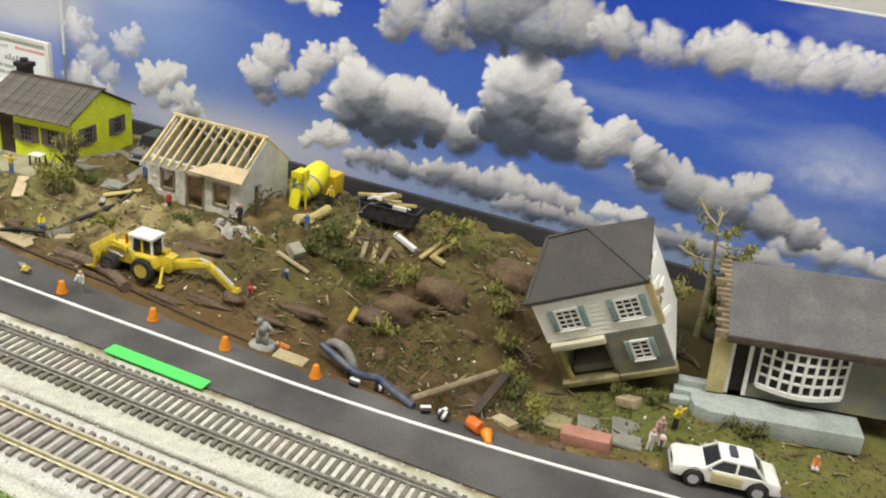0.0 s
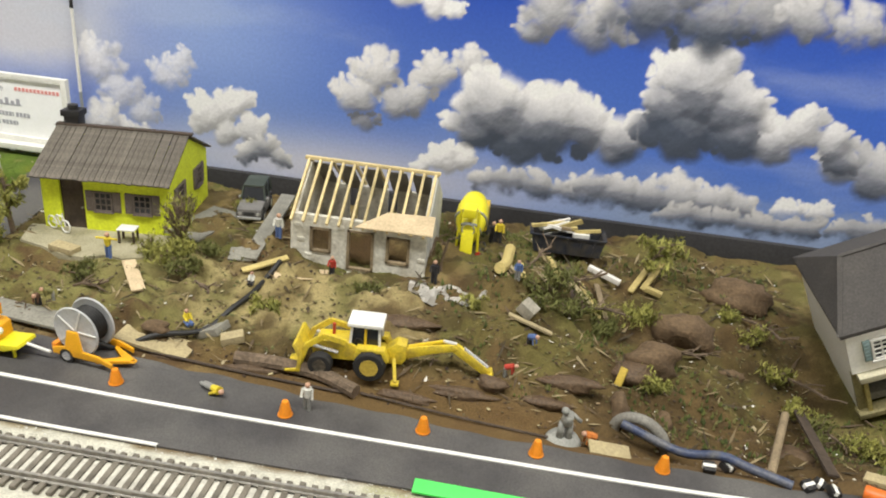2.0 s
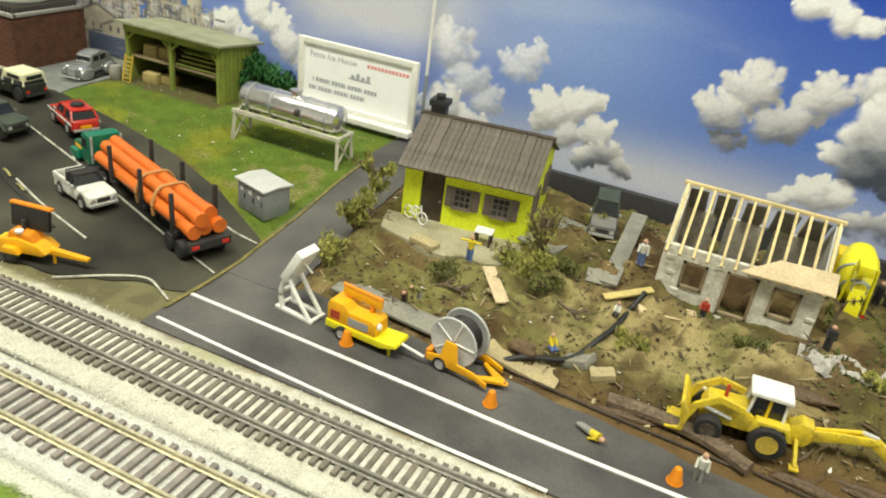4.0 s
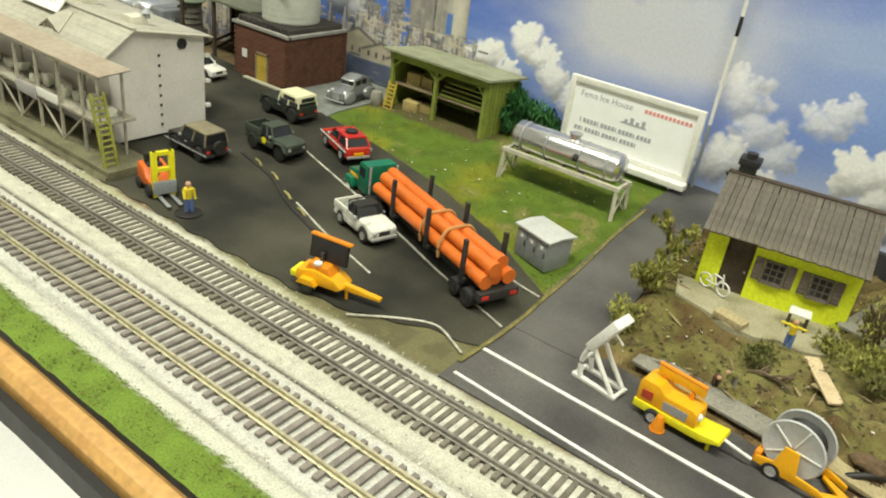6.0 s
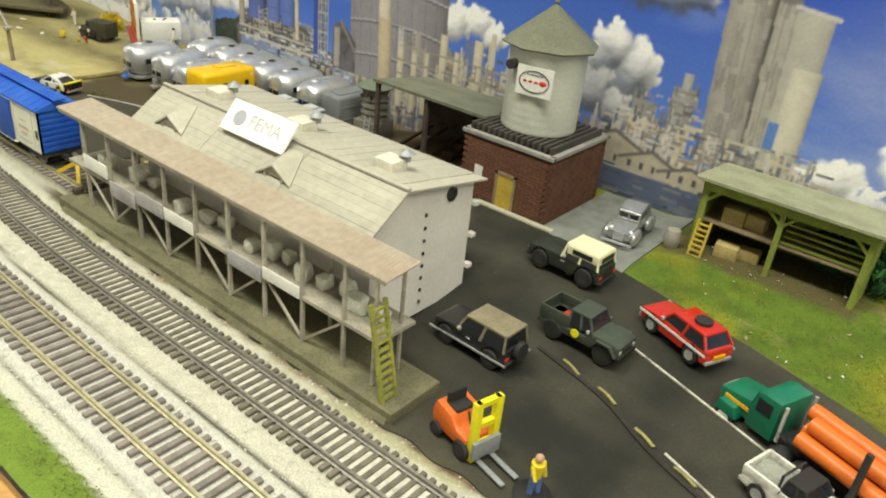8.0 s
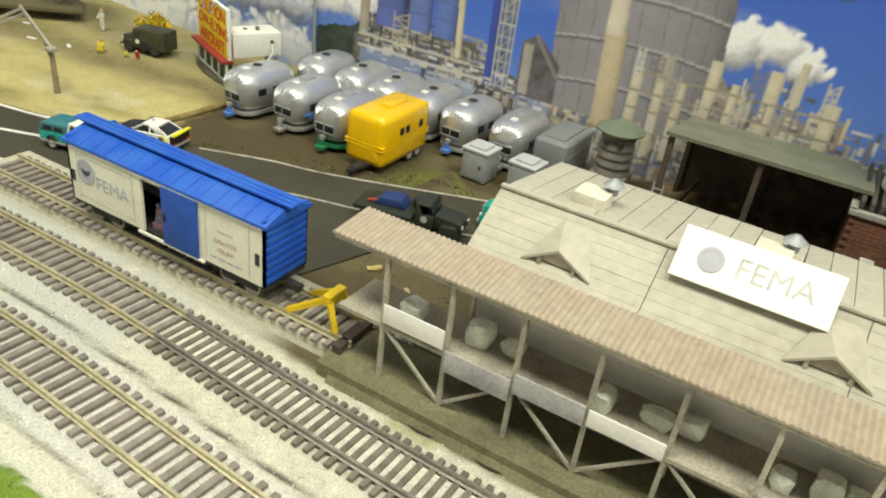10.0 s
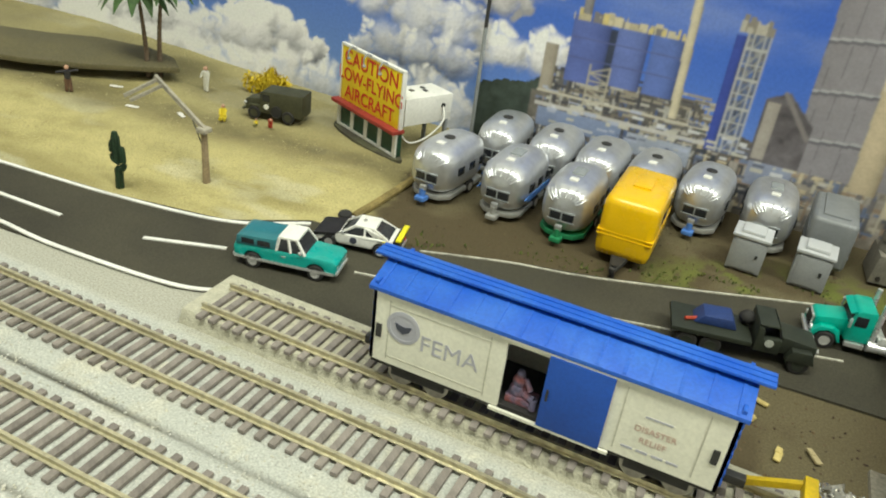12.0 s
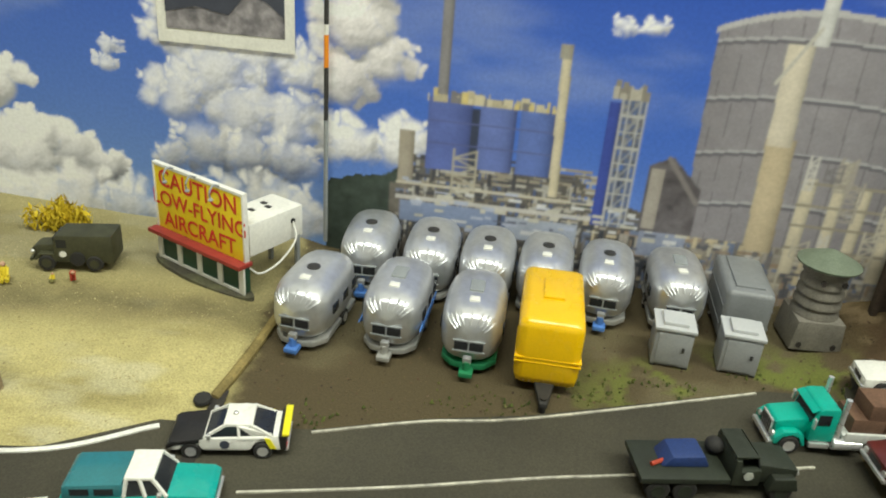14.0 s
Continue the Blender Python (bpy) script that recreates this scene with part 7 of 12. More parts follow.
def car(name, label, m, L, W, body, cab, paint, top=None, r=0.42, axles=(-0.3, 0.3), cabw=0.86, glass=True, rim=None, group="", cat="car", round_=0.1):
    """A small car; outlines are pairs of length along it (front at +0.5) and height in centimetres."""
    h = thing(name, m, label, cat, group)
    b = B()
    prism(b, arched(body, L, axles, r), -W / 2, W / 2, "y", round_)
    zs = [z for _, z in body]
    zlo, zhi = min(zs), max(zs)
    for v in b.verts:
        f = max(0.0, (v.co.z - zlo) / (zhi - zlo))
        v.co.y *= (1 - 0.09 * f ** 3) * (1 - 0.1 * abs(v.co.x / (L / 2)) ** 7)
    bd = part("body", b, paint, h)
    b = B()
    box(b, -L * 0.45, L * 0.45, -W * 0.33, W * 0.33, zlo - 0.06, zlo + 0.45)
    part("underbody", b, DARKMETAL, h)
    if cab:
        cw = W * cabw / 2
        b = B()
        pts = [(x * L, z) for x, z in cab]
        zt, zb = max(z for _, z in pts), min(z for _, z in pts)

        def side(s):
            return [b.verts.new((x, s * (cw - 0.17 * (z - zb) / (zt - zb)), z)) for x, z in pts]
        lo, hi = side(-1), side(1)
        n = len(pts)
        b.faces.new(lo)
        b.faces.new(hi[::-1])
        for i in range(n):
            b.faces.new((lo[i], lo[(i + 1) % n], hi[(i + 1) % n], hi[i]))
        c = part("cabin", b, GLASS_DARK if glass else (top or paint), h)
        tops = [p for p in pts if p[1] > zt - 0.12]
        x0, x1 = min(p[0] for p in tops), max(p[0] for p in tops)
        b = B()
        box(b, x0 - 0.08, x1 + 0.06, -cw + 0.12, cw - 0.12, zt - 0.08, zt + 0.07, 0.06)
        part("roof", b, top or paint, h)
        if glass:
            bots = sorted(p for p in pts if p[1] < zb + 0.12)
            xb0, xb1 = bots[0][0], bots[-1][0]
            for s in (-1, 1):
                for xa, xb in ((x0, xb0), (x1, xb1), ((x0 + x1) / 2, (xb0 + xb1) / 2)):
                    b = B()
                    beam(b, (xb, s * cw, zb), (xa, s * (cw - 0.15), zt), 0.11)
                    part("pillar", b, top or paint, c)
                b = B()
                box(b, xb1 - 0.3, xb1 - 0.14, s * (cw + 0.1) - 0.09, s * (cw + 0.1) + 0.09, zb + 0.08, zb + 0.24, 0.03)
                part("mirror", b, CHROME, h)
    for ax in axles:
        for s in (-1, 1):
            wheel(h, ax * L, s * (W / 2 - 0.17), r, 0.36, rim)
    front = [z for x, z in body if x > 0.44]
    mid = min(front) + 0.55 * (max(front) - min(front))
    for s in (-1, 1):
        b = B()
        rod(b, (L * 0.5 - 0.08, s * W * 0.33, mid), (L * 0.5 + 0.04, s * W * 0.33, mid), 0.13, 12)
        part("headlight", b, CHROME, h)
        b = B()
        box(b, -L * 0.5 - 0.03, -L * 0.5 + 0.06, s * W * 0.36 - 0.13, s * W * 0.36 + 0.13, mid - 0.1, mid + 0.08, 0.02)
        part("tail_light", b, SIGNRED, h)
        b = B()
        box(b, s * L * 0.5 - 0.09, s * L * 0.5 + 0.1, -W * 0.44, W * 0.44, zlo + 0.0, zlo + 0.17, 0.04)
        part("bumper", b, CHROME if rim is None else rim, h)
        b = B()
        box(b, -0.14, 0.1, s * W * 0.488 - 0.02, s * W * 0.488 + 0.025, zlo + 0.62 * (zhi - zlo), zlo + 0.7 * (zhi - zlo), 0.01)
        part("door_handle", b, CHROME, bd)
    b = B()
    box(b, L * 0.5 - 0.06, L * 0.5 + 0.02, -W * 0.2, W * 0.2, mid - 0.14, mid + 0.12, 0.02)
    part("grille", b, DARKMETAL, h)
    return h


JEEPBODY = [(-0.5, 0.45), (0.5, 0.45), (0.5, 1.12), (0.44, 1.2), (0.14, 1.28), (-0.5, 1.28)]
JEEPCAB = [(-0.48, 1.2), (0.16, 1.2), (0.06, 2.0), (-0.46, 2.0)]


def on(x, y, turn=0.0, lift=0.1):
    return place(x, y, gz(x, y) + lift, turn)


j = car("jeep", "black off-road jeep with a tan soft top", on(-66.8, 30.1, 178), 4.3, 1.9, JEEPBODY, JEEPCAB, JEEPBLACK, TANTOP, 0.5, (-0.31, 0.31), 0.95, rim=DARKMETAL)
b = B()
rod(b, (-2.25, 0, 1.1), (-2.5, 0, 1.1), 0.45, 16)
part("spare_wheel", b, RUBBER, j)
b = B()
box(b, -2.3, 2.3, -1.02, -0.95, 0.6, 0.68)
box(b, -2.3, 2.3, 0.95, 1.02, 0.6, 0.68)
part("trim_strip", b, CHROME, j)
j = car("military_truck", "grey-green military pickup with open bed", on(-63.1, 33.6, -3) @ Matrix.Scale(0.93, 4), 4.7, 1.95, [(-0.5, 0.6), (0.5, 0.6), (0.5, 1.25), (0.44, 1.36), (0.16, 1.42), (0.1, 1.1), (-0.1, 1.1), (-0.12, 1.05), (-0.5, 1.05)], [(-0.12, 1.3), (0.18, 1.3), (0.1, 2.05), (-0.12, 2.05)], ARMY2, ARMY2, 0.55, (-0.31, 0.33), 0.92, rim=ARMY, cat="truck")
b = B()
box(b, -2.35, -2.25, -0.9, 0.9, 1.0, 1.7)
part("tailgate", b, ARMY2, j)
for s in (-1, 1):
    b = B()
    box(b, -2.3, -0.55, s * 0.88 - 0.06, s * 0.88 + 0.06, 1.0, 1.7, 0.02)
    part("bed_side", b, ARMY2, j)
    b = B()
    prism(b, [(0.95, 0.9), (1.15, 1.28), (1.95, 1.28), (2.3, 0.8), (2.2, 0.8), (1.85, 1.18), (1.25, 1.18), (1.05, 0.9)], s * 0.86 - 0.24, s * 0.86 + 0.24, "y", 0.03)
    part("mudguard", b, ARMY2, j)
b = B()
box(b, -1.3, -0.7, -0.5, 0.1, 1.05, 1.4, 0.05)
single("jerrycan", b, REDDULL, j.matrix_basis, "dull red can standing in the truck bed", "can")
b = B()
rod(b, (-0.1, -0.95, 1.0), (-0.1, -1.0, 1.0), 0.24, 12)
part("star_disc", b, LEMON, j)
j = car("off_roader", "dark green off-roader with a cream hard top", on(-66.8, 38.1, 178), 4.5, 1.9, JEEPBODY, [(-0.47, 1.2), (0.02, 1.2), (-0.02, 2.0), (-0.44, 2.0)], ARMY, CREAM, 0.52, (-0.31, 0.31), 0.95, rim=DARKMETAL)
b = B()
box(b, -2.1, -0.15, -0.86, 0.86, 1.5, 2.0, 0.05)
part("hard_top", b, CREAM, j)
for s in (-1, 1):
    b = B()
    box(b, -1.7, -0.5, s * 0.88 - 0.02, s * 0.88 + 0.02, 1.62, 1.88)
    part("side_window", b, GLASS_DARK, j)
b = B()
box(b, -2.14, -2.08, -0.6, 0.6, 1.6, 1.88)
part("rear_window", b, GLASS_DARK, j)
j = car("ranch_car", "bright red estate car with a white side stripe", on(-59.5, 36.6, 157), 4.4, 1.85, [(-0.5, 0.42), (0.5, 0.42), (0.5, 0.98), (0.45, 1.06), (0.18, 1.16), (-0.48, 1.16), (-0.5, 1.0)], [(-0.48, 1.08), (0.2, 1.08), (0.06, 1.68), (-0.38, 1.68)], RED, RED, 0.45, (-0.3, 0.3), 0.9)
b = B()
for s in (-1, 1):
    box(b, -2.2, 2.2, s * 0.935 - 0.015, s * 0.935 + 0.015, 0.85, 0.97)
part("stripe", b, WHITE, j)
b = B()
lathe(b, [(0.25, 0), (0.42, 0.05), (0.42, 0.2), (0.25, 0.24)], 14)
o = part("roof_tyre", b, RUBBER, j)
o.matrix_basis = place(-0.9, 0, 1.72)
b = B()
box(b, -2.28, -2.2, -0.35, 0.35, 0.6, 0.8)
part("plate", b, ORANGE_Y, j)
SCUFFED = mat("scuffed_white_paint", (0.7, 0.69, 0.62), 0.4, var=0.25, grain=500, patch=130, col2=(0.14, 0.15, 0.1), spread=-0.06)
j = car("pickup", "scuffed white pickup with a black open cab", on(-51.9, 30.4, -16) @ Matrix.Scale(0.95, 4), 4.4, 1.95, [(-0.5, 0.42), (0.5, 0.42), (0.5, 1.02), (0.46, 1.14), (0.12, 1.24), (0.1, 0.95), (-0.5, 0.92)],
        [(-0.13, 1.1), (0.16, 1.1), (0.06, 1.78), (-0.1, 1.78)], SCUFFED, RUBBER, 0.45, (-0.3, 0.3), 0.9, cat="pickup truck")
for s in (-1, 1):
    b = B()
    box(b, -2.2, -0.5, s * 0.84 - 0.07, s * 0.84 + 0.07, 0.85, 1.3, 0.03)
    part("bed_side", b, SCUFFED, j)
    b = B()
    box(b, -0.55, 0.5, s * 0.88 - 0.05, s * 0.88 + 0.05, 0.85, 1.22, 0.02)
    part("door", b, SCUFFED, j)
b = B()
box(b, -2.22, -2.1, -0.84, 0.84, 0.85, 1.3, 0.03)
part("tailgate", b, SCUFFED, j)
b = B()
box(b, -0.62, -0.5, -0.84, 0.84, 0.85, 1.35, 0.03)
part("bulkhead", b, RUBBER, j)
b = B()
tube(b, [(-0.7, -0.78, 0.95), (-0.7, -0.74, 1.85), (-0.7, 0.74, 1.85), (-0.7, 0.78, 0.95)], 0.06, 8)
part("roll_bar", b, DARKMETAL, j)
b = B()
box(b, -2.05, -0.7, -0.75, 0.75, 0.92, 0.98)
part("bed_floor", b, mat("grey_bed_liner", (0.3, 0.31, 0.27), 0.7, var=0.25), j)

# silver pre-war sedan
s0 = thing("sedan", on(-66.6, 44.6, -82, 0.12) @ Matrix.Scale(0.97, 4), "silver pre-war sedan with rounded wings on a gravel pad", "car")
b = B()
prism(b, [(-2.2, 0.45), (2.1, 0.45), (2.15, 1.05), (1.0, 1.2), (-2.0, 1.2), (-2.3, 0.8)], -0.72, 0.72, "y", 0.14)
part("body", b, CARSILVER, s0)
b = B()
prism(b, [(-2.0, 1.1), (0.75, 1.15), (0.45, 1.95), (-0.6, 2.1), (-1.5, 1.85)], -0.7, 0.7, "y", 0.16)
part("cabin", b, CARSILVER, s0)
for s in (-1, 1):
    for x in (-1.35, 1.35):
        b = B()
        ball(b, (x, s * 0.86, 0.6), 0.72, 12, 8, (1.15, 0.42, 0.75))
        part("wing", b, CARSILVER, s0, smooth=True)
    b = B()
    box(b, -0.9, 0.95, s * 0.88 - 0.14, s * 0.88 + 0.14, 0.3, 0.4, 0.03)
    part("running_board", b, DARKMETAL, s0)
    for x in (-0.75, 0.05):
        b = B()
        box(b, x - 0.3, x + 0.3, s * 0.71 - 0.02, s * 0.71 + 0.02, 1.4, 1.8)
        part("side_window", b, GLASS_DARK, s0)
    b = B()
    ball(b, (1.75, s * 0.62, 0.98), 0.2, 10, 7)
    part("headlight", b, CHROME, s0)
    for x in (-1.35, 1.4):
        wheel(s0, x, s * 0.86, 0.42, 0.3)
for s in (-0.32, 0.32):
    b = B()
    box(b, 0.52, 0.66, s - 0.26, s + 0.26, 1.4, 1.75)
    ws = part("windscreen", b, GLASS_DARK, s0)
    b = B()
    for z in (1.36, 1.78):
        box(b, 0.5, 0.7, s - 0.3, s + 0.3, z - 0.04, z + 0.04)
    part("windscreen_frame", b, CHROME, ws)
b = B()
for k in range(5):
    box(b, 2.1, 2.2, -0.28 + k * 0.13, -0.2 + k * 0.13, 0.5, 1.0)
part("grille", b, CHROME, s0)
b = B()
box(b, 2.3, 2.42, -0.95, 0.95, 0.35, 0.5, 0.03)
part("bumper", b, CHROME, s0)
drape("gravel_pad", -70.75, -64.5, lambda x: lot_edge(x) - 0.15, const(49.6), 20, 24, 0.12, mat("grey_gravel", (0.2, 0.21, 0.19), 0.95, var=0.25, grain=1500, bump=0.6), "grey gravel parking pad beside the brick building", "pavement")
b = B()
box(b, -75.6, -69.9, 41.1, 41.5, 0.8, 1.5, 0.04)
single("kerb", b, mat("pale_kerb", (0.42, 0.4, 0.3), 0.9, var=0.2), pose(0, 0, 0), "pale concrete kerb before the brick building", "kerb", kind="structure")


# ---- pipe truck ----
def pipe_truck():
    h = thing("pipe_truck", on(-42.67, 29.39, 158.8, 0.14), "green truck hauling orange pipes on a black trailer", "truck")
    b = B()
    box(b, -1.0, 11.3, -0.55, 0.55, 0.75, 1.15, 0.05)
    part("trailer_frame", b, DARKMETAL, h)
    b = B()
    box(b, 9.0, 14.6, -0.5, 0.5, 0.6, 1.0, 0.05)
    part("chassis", b, DARKMETAL, h)
    b = B()
    prism(b, [(11.7, 0.8), (13.0, 0.8), (13.0, 1.7), (12.8, 2.62), (12.5, 2.7), (11.7, 2.7)], -1.0, 1.0, "y", 0.1)
    cabn = part("cab", b, TRUCKGREEN, h)
    b = B()
    prism(b, [(13.0, 0.8), (14.6, 0.8), (14.65, 1.55), (13.0, 1.85)], -0.8, 0.8, "y", 0.14)
    part("bonnet", b, TRUCKGREEN, h)
    for s in (-1, 1):
        b = B()
        box(b, 12.0, 12.7, s * 1.01 - 0.02, s * 1.01 + 0.02, 1.8, 2.4)
        part("side_window", b, GLASS_DARK, cabn)
        b = B()
        prism(b, [(13.3, 0.7), (14.5, 0.7), (14.3, 1.25), (13.5, 1.25)], s * 0.95 - 0.25, s * 0.95 + 0.25, "y", 0.08)
        part("mudguard", b, TRUCKGREEN, h)
        b = B()
        box(b, 13.0, 14.3, s * 0.82 - 0.02, s * 0.82 + 0.03, 1.25, 1.4)
        part("stripe", b, ORANGE_Y, h)
        b = B()
        rod(b, (11.5, s * 0.9, 1.0), (11.5, s * 0.9, 2.7), 0.08)
        part("exhaust", b, CHROME, h)
    b = B()
    prism(b, [(12.99, 1.75), (13.05, 1.75), (12.9, 2.45), (12.84, 2.45)], -0.85, 0.85, "y")
    part("windscreen", b, GLASS_DARK, cabn)
    b = B()
    box(b, 14.62, 14.72, -0.55, 0.55, 0.75, 1.45, 0.02)
    part("grille", b, CHROME, h)
    for x, yy in ((13.9, 0.95),):
        for s in (-1, 1):
            wheel(h, x, s * yy, 0.5, 0.42)
    for x in (10.1, 11.1, 0.0, 1.15):
        for s in (-1, 1):
            wheel(h, x, s * 0.95, 0.5, 0.62, DARKMETAL)
    b = B()
    box(b, -1.1, -0.7, -1.2, 1.2, 0.75, 1.25, 0.05)
    part("tail_bar", b, DARKMETAL, h)
    for s in (-1, 1):
        b = B()
        box(b, -1.14, -1.08, s * 0.85 - 0.2, s * 0.85 + 0.2, 0.9, 1.1)
        part("tail_light", b, SIGNRED, h)
    for x in (0.6, 4.2, 8.0):
        b = B()
        box(b, x - 0.2, x + 0.2, -1.25, 1.25, 1.1, 1.35, 0.03)
        part("bolster", b, DARKMETAL, h)
        for s in (-1, 1):
            b = B()
            box(b, x - 0.12, x + 0.12, s * 1.22 - 0.1, s * 1.22 + 0.1, 1.2, 3.45, 0.03)
            part("stake", b, DARKMETAL, h)
    base = h.matrix_basis
    for k, (y, z, dx) in enumerate(((-0.74, 1.72, 0.0), (0.0, 1.72, 0.15), (0.74, 1.72, -0.1), (-0.4, 2.38, 0.35), (0.36, 2.38, -0.2))):
        b = B()
        L, r0 = 11.6, 0.36
        lathe(b, [(r0 * 0.72, 0.0), (r0 * 1.12, 0.0), (r0 * 1.12, 0.5), (r0, 0.55), (r0, L), (r0 * 0.72, L), (r0 * 0.72, 0.3)], 18)
        single("pipe", b, PIPEORANGE, base @ place(-0.75 + dx, y, z, 0, 0, 90), "long orange plastic pipe lying on the trailer", "pipe", "pipes on the trailer", smooth=False)
    for x in (3.0, 4.9):
        b = B()
        pts = [(x, -1.12, 1.2), (x, -1.16, 1.9), (x, -0.75, 2.68), (x, 0, 2.8), (x, 0.75, 2.68), (x, 1.16, 1.9), (x, 1.12, 1.2)]
        tube(b, bend(pts, 5), 0.09, 6)
        part("strap", b, mat("tan_strap", (0.55, 0.28, 0.1), 0.8) if x == 3.0 else bpy.data.materials["tan_strap"], h)


pipe_truck()


# ---- sign trailer ----
h = thing("sign_trailer", on(-48.9, 24.1, 14, 0.08) @ Matrix.Scale(0.93, 4), "orange trailer with a black message board", "trailer")
b = B()
prism(b, [(-1.3, 0.55), (1.2, 0.55), (1.5, 0.75), (1.0, 1.15), (-0.2, 1.4), (-1.3, 1.2)], -0.65, 0.65, "y", 0.12)
part("body", b, ORANGE_Y, h)
b = B()
prism(b, [(-0.9, 1.2), (0.8, 1.1), (0.5, 1.65), (-0.6, 1.75)], -0.5, 0.5, "y", 0.1)
part("housing", b, ORANGE, h)
b = B()
prism(b, [(1.2, 0.5), (3.5, 0.5), (3.5, 0.68), (1.2, 0.9)], -0.16, 0.16, "y", 0.03)
part("drawbar", b, ORANGE_Y, h)
b = B()
box(b, -1.7, -1.2, -0.55, 0.55, 0.6, 0.95, 0.05)
part("rear_light_bar", b, LEMON, h)
for x, y in ((1.5, -0.05), (-1.3, 0.6)):
    b = B()
    rod(b, (x, y, 0.0), (x, y, 0.7), 0.09)
    part("jack", b, ORANGE_Y, h)
for s in (-1, 1):
    wheel(h, -0.5, s * 0.78, 0.42, 0.3, DARKMETAL)
    b = B()
    prism(b, [(-1.1, 0.6), (-0.85, 0.95), (-0.15, 0.95), (0.1, 0.6)], s * 0.78 - 0.2, s * 0.78 + 0.2, "y", 0.03)
    part("mudguard", b, ORANGE_Y, h)
b = B()
rod(b, (-0.1, 0, 1.6), (-0.1, 0, 2.2), 0.12)
part("mast", b, DARKMETAL, h)
b = B()
box(b, -1.15, 1.15, -0.1, 0.12, -0.62, 0.6, 0.03)
sg = part("message_board", b, BLACK, h, "blank black message board")
sg.matrix_basis = place(0.15, 0.3, 2.3, -4, -8)
b = B()
box(b, -1.2, 1.3, -0.16, 0.2, 0.6, 0.74, 0.05)
part("top_edge", b, ORANGE, sg)
b = B()
rod(b, (-0.1, -0.4, 1.7), (-0.1, -0.4, 1.82), 0.22, 12)
part("cap", b, WHITE, h)

# ---- forklift ----
h = thing("forklift", on(-63.2, 24.6, -14, 0.08) @ Matrix.Scale(1.12, 4), "orange forklift with a lemon yellow mast", "forklift")
b = B()
prism(b, [(-1.2, 0.35), (0.7, 0.35), (0.7, 0.9), (0.1, 0.95), (-0.2, 1.35), (-1.1, 1.45), (-1.3, 0.9)], -0.65, 0.65, "y", 0.12)
part("body", b, mat("forklift_orange", (0.68, 0.14, 0.02), 0.45, var=0.15), h)
b = B()
box(b, -0.75, -0.2, -0.4, 0.4, 1.3, 1.45, 0.05)
box(b, -0.85, -0.7, -0.4, 0.4, 1.4, 1.9, 0.05)
part("seat", b, RUBBER, h)
for s in (-0.45, 0.45):
    b = B()
    box(b, 0.72, 0.98, s - 0.14, s + 0.14, 0.1, 2.6, 0.02)
    part("mast", b, LEMON, h)
    b = B()
    box(b, 0.95, 2.4, s * 0.7 - 0.1, s * 0.7 + 0.1, 0.12, 0.2, 0.02)
    part("fork", b, GREYMETAL, h)
b = B()
for z in (0.6, 1.5, 2.4):
    box(b, 0.74, 0.96, -0.5, 0.5, z, z + 0.2)
part("mast_bar", b, LEMON, h)
b = B()
box(b, 0.95, 1.1, -0.6, 0.6, 0.3, 1.0, 0.02)
part("carriage", b, GREYMETAL, h)
b = B()
rod(b, (0.15, 0, 0.95), (-0.05, 0, 1.4), 0.04)
part("steering_column", b, DARKMETAL, h)
for x, r in ((0.5, 0.38), (-0.9, 0.3)):
    for s in (-1, 1):
        wheel(h, x, s * 0.62, r, 0.3, DARKMETAL)


# ---- western road: pickup, police car, trucks ----
h = car("pickup", "teal pickup with a white roof and dark canopy", on(-115.1, 29.9, 13) @ Matrix.Scale(0.85, 4), 5.4, 2.0,
        [(-0.5, 0.5), (0.5, 0.48), (0.51, 1.08), (0.46, 1.24), (0.14, 1.32), (-0.5, 1.26), (-0.51, 1.0)], [(-0.08, 1.27), (0.2, 1.3), (0.11, 1.95), (-0.06, 1.97)], TEAL, WHITE, 0.45, (-0.31, 0.31), 0.9, cat="pickup truck")
b = B()
prism(b, [(-2.62, 1.2), (-0.45, 1.25), (-0.45, 1.86), (-2.4, 1.8), (-2.58, 1.7)], -0.92, 0.92, "y", 0.1)
c0 = part("canopy", b, TEALDARK, h, "dark blue-green bed canopy")
for s in (-1, 1):
    for x in (-1.95, -1.1):
        b = B()
        box(b, x - 0.33, x + 0.33, s * 0.93 - 0.02, s * 0.93 + 0.02, 1.38, 1.65)
        part("side_window", b, GLASS_DARK, c0)
    b = B()
    box(b, -2.65, 2.65, s * 1.0 - 0.02, s * 1.0 + 0.03, 0.52, 0.66)
    part("trim_strip", b, CHROME, h)
h = car("police_car", "black and white police sports car with yellow stripes", on(-113.6, 33.3, 193) @ Matrix.Scale(0.86, 4), 4.7, 1.95,
        [(-0.5, 0.42), (0.5, 0.36), (0.515, 0.62), (0.47, 0.78), (0.2, 1.0), (-0.2, 1.06), (-0.46, 1.1), (-0.5, 0.95)], [(-0.4, 1.06), (0.2, 0.98), (0.02, 1.46), (-0.1, 1.5), (-0.2, 1.46)], WHITE, WHITE, 0.4, (-0.3, 0.31), 0.84, round_=0.14)
b = B()
prism(b, [(0.95, 0.92), (2.3, 0.6), (2.44, 0.62), (2.3, 0.84), (0.95, 1.06)], -0.9, 0.9, "y", 0.05)
part("bonnet", b, BLACK, h)
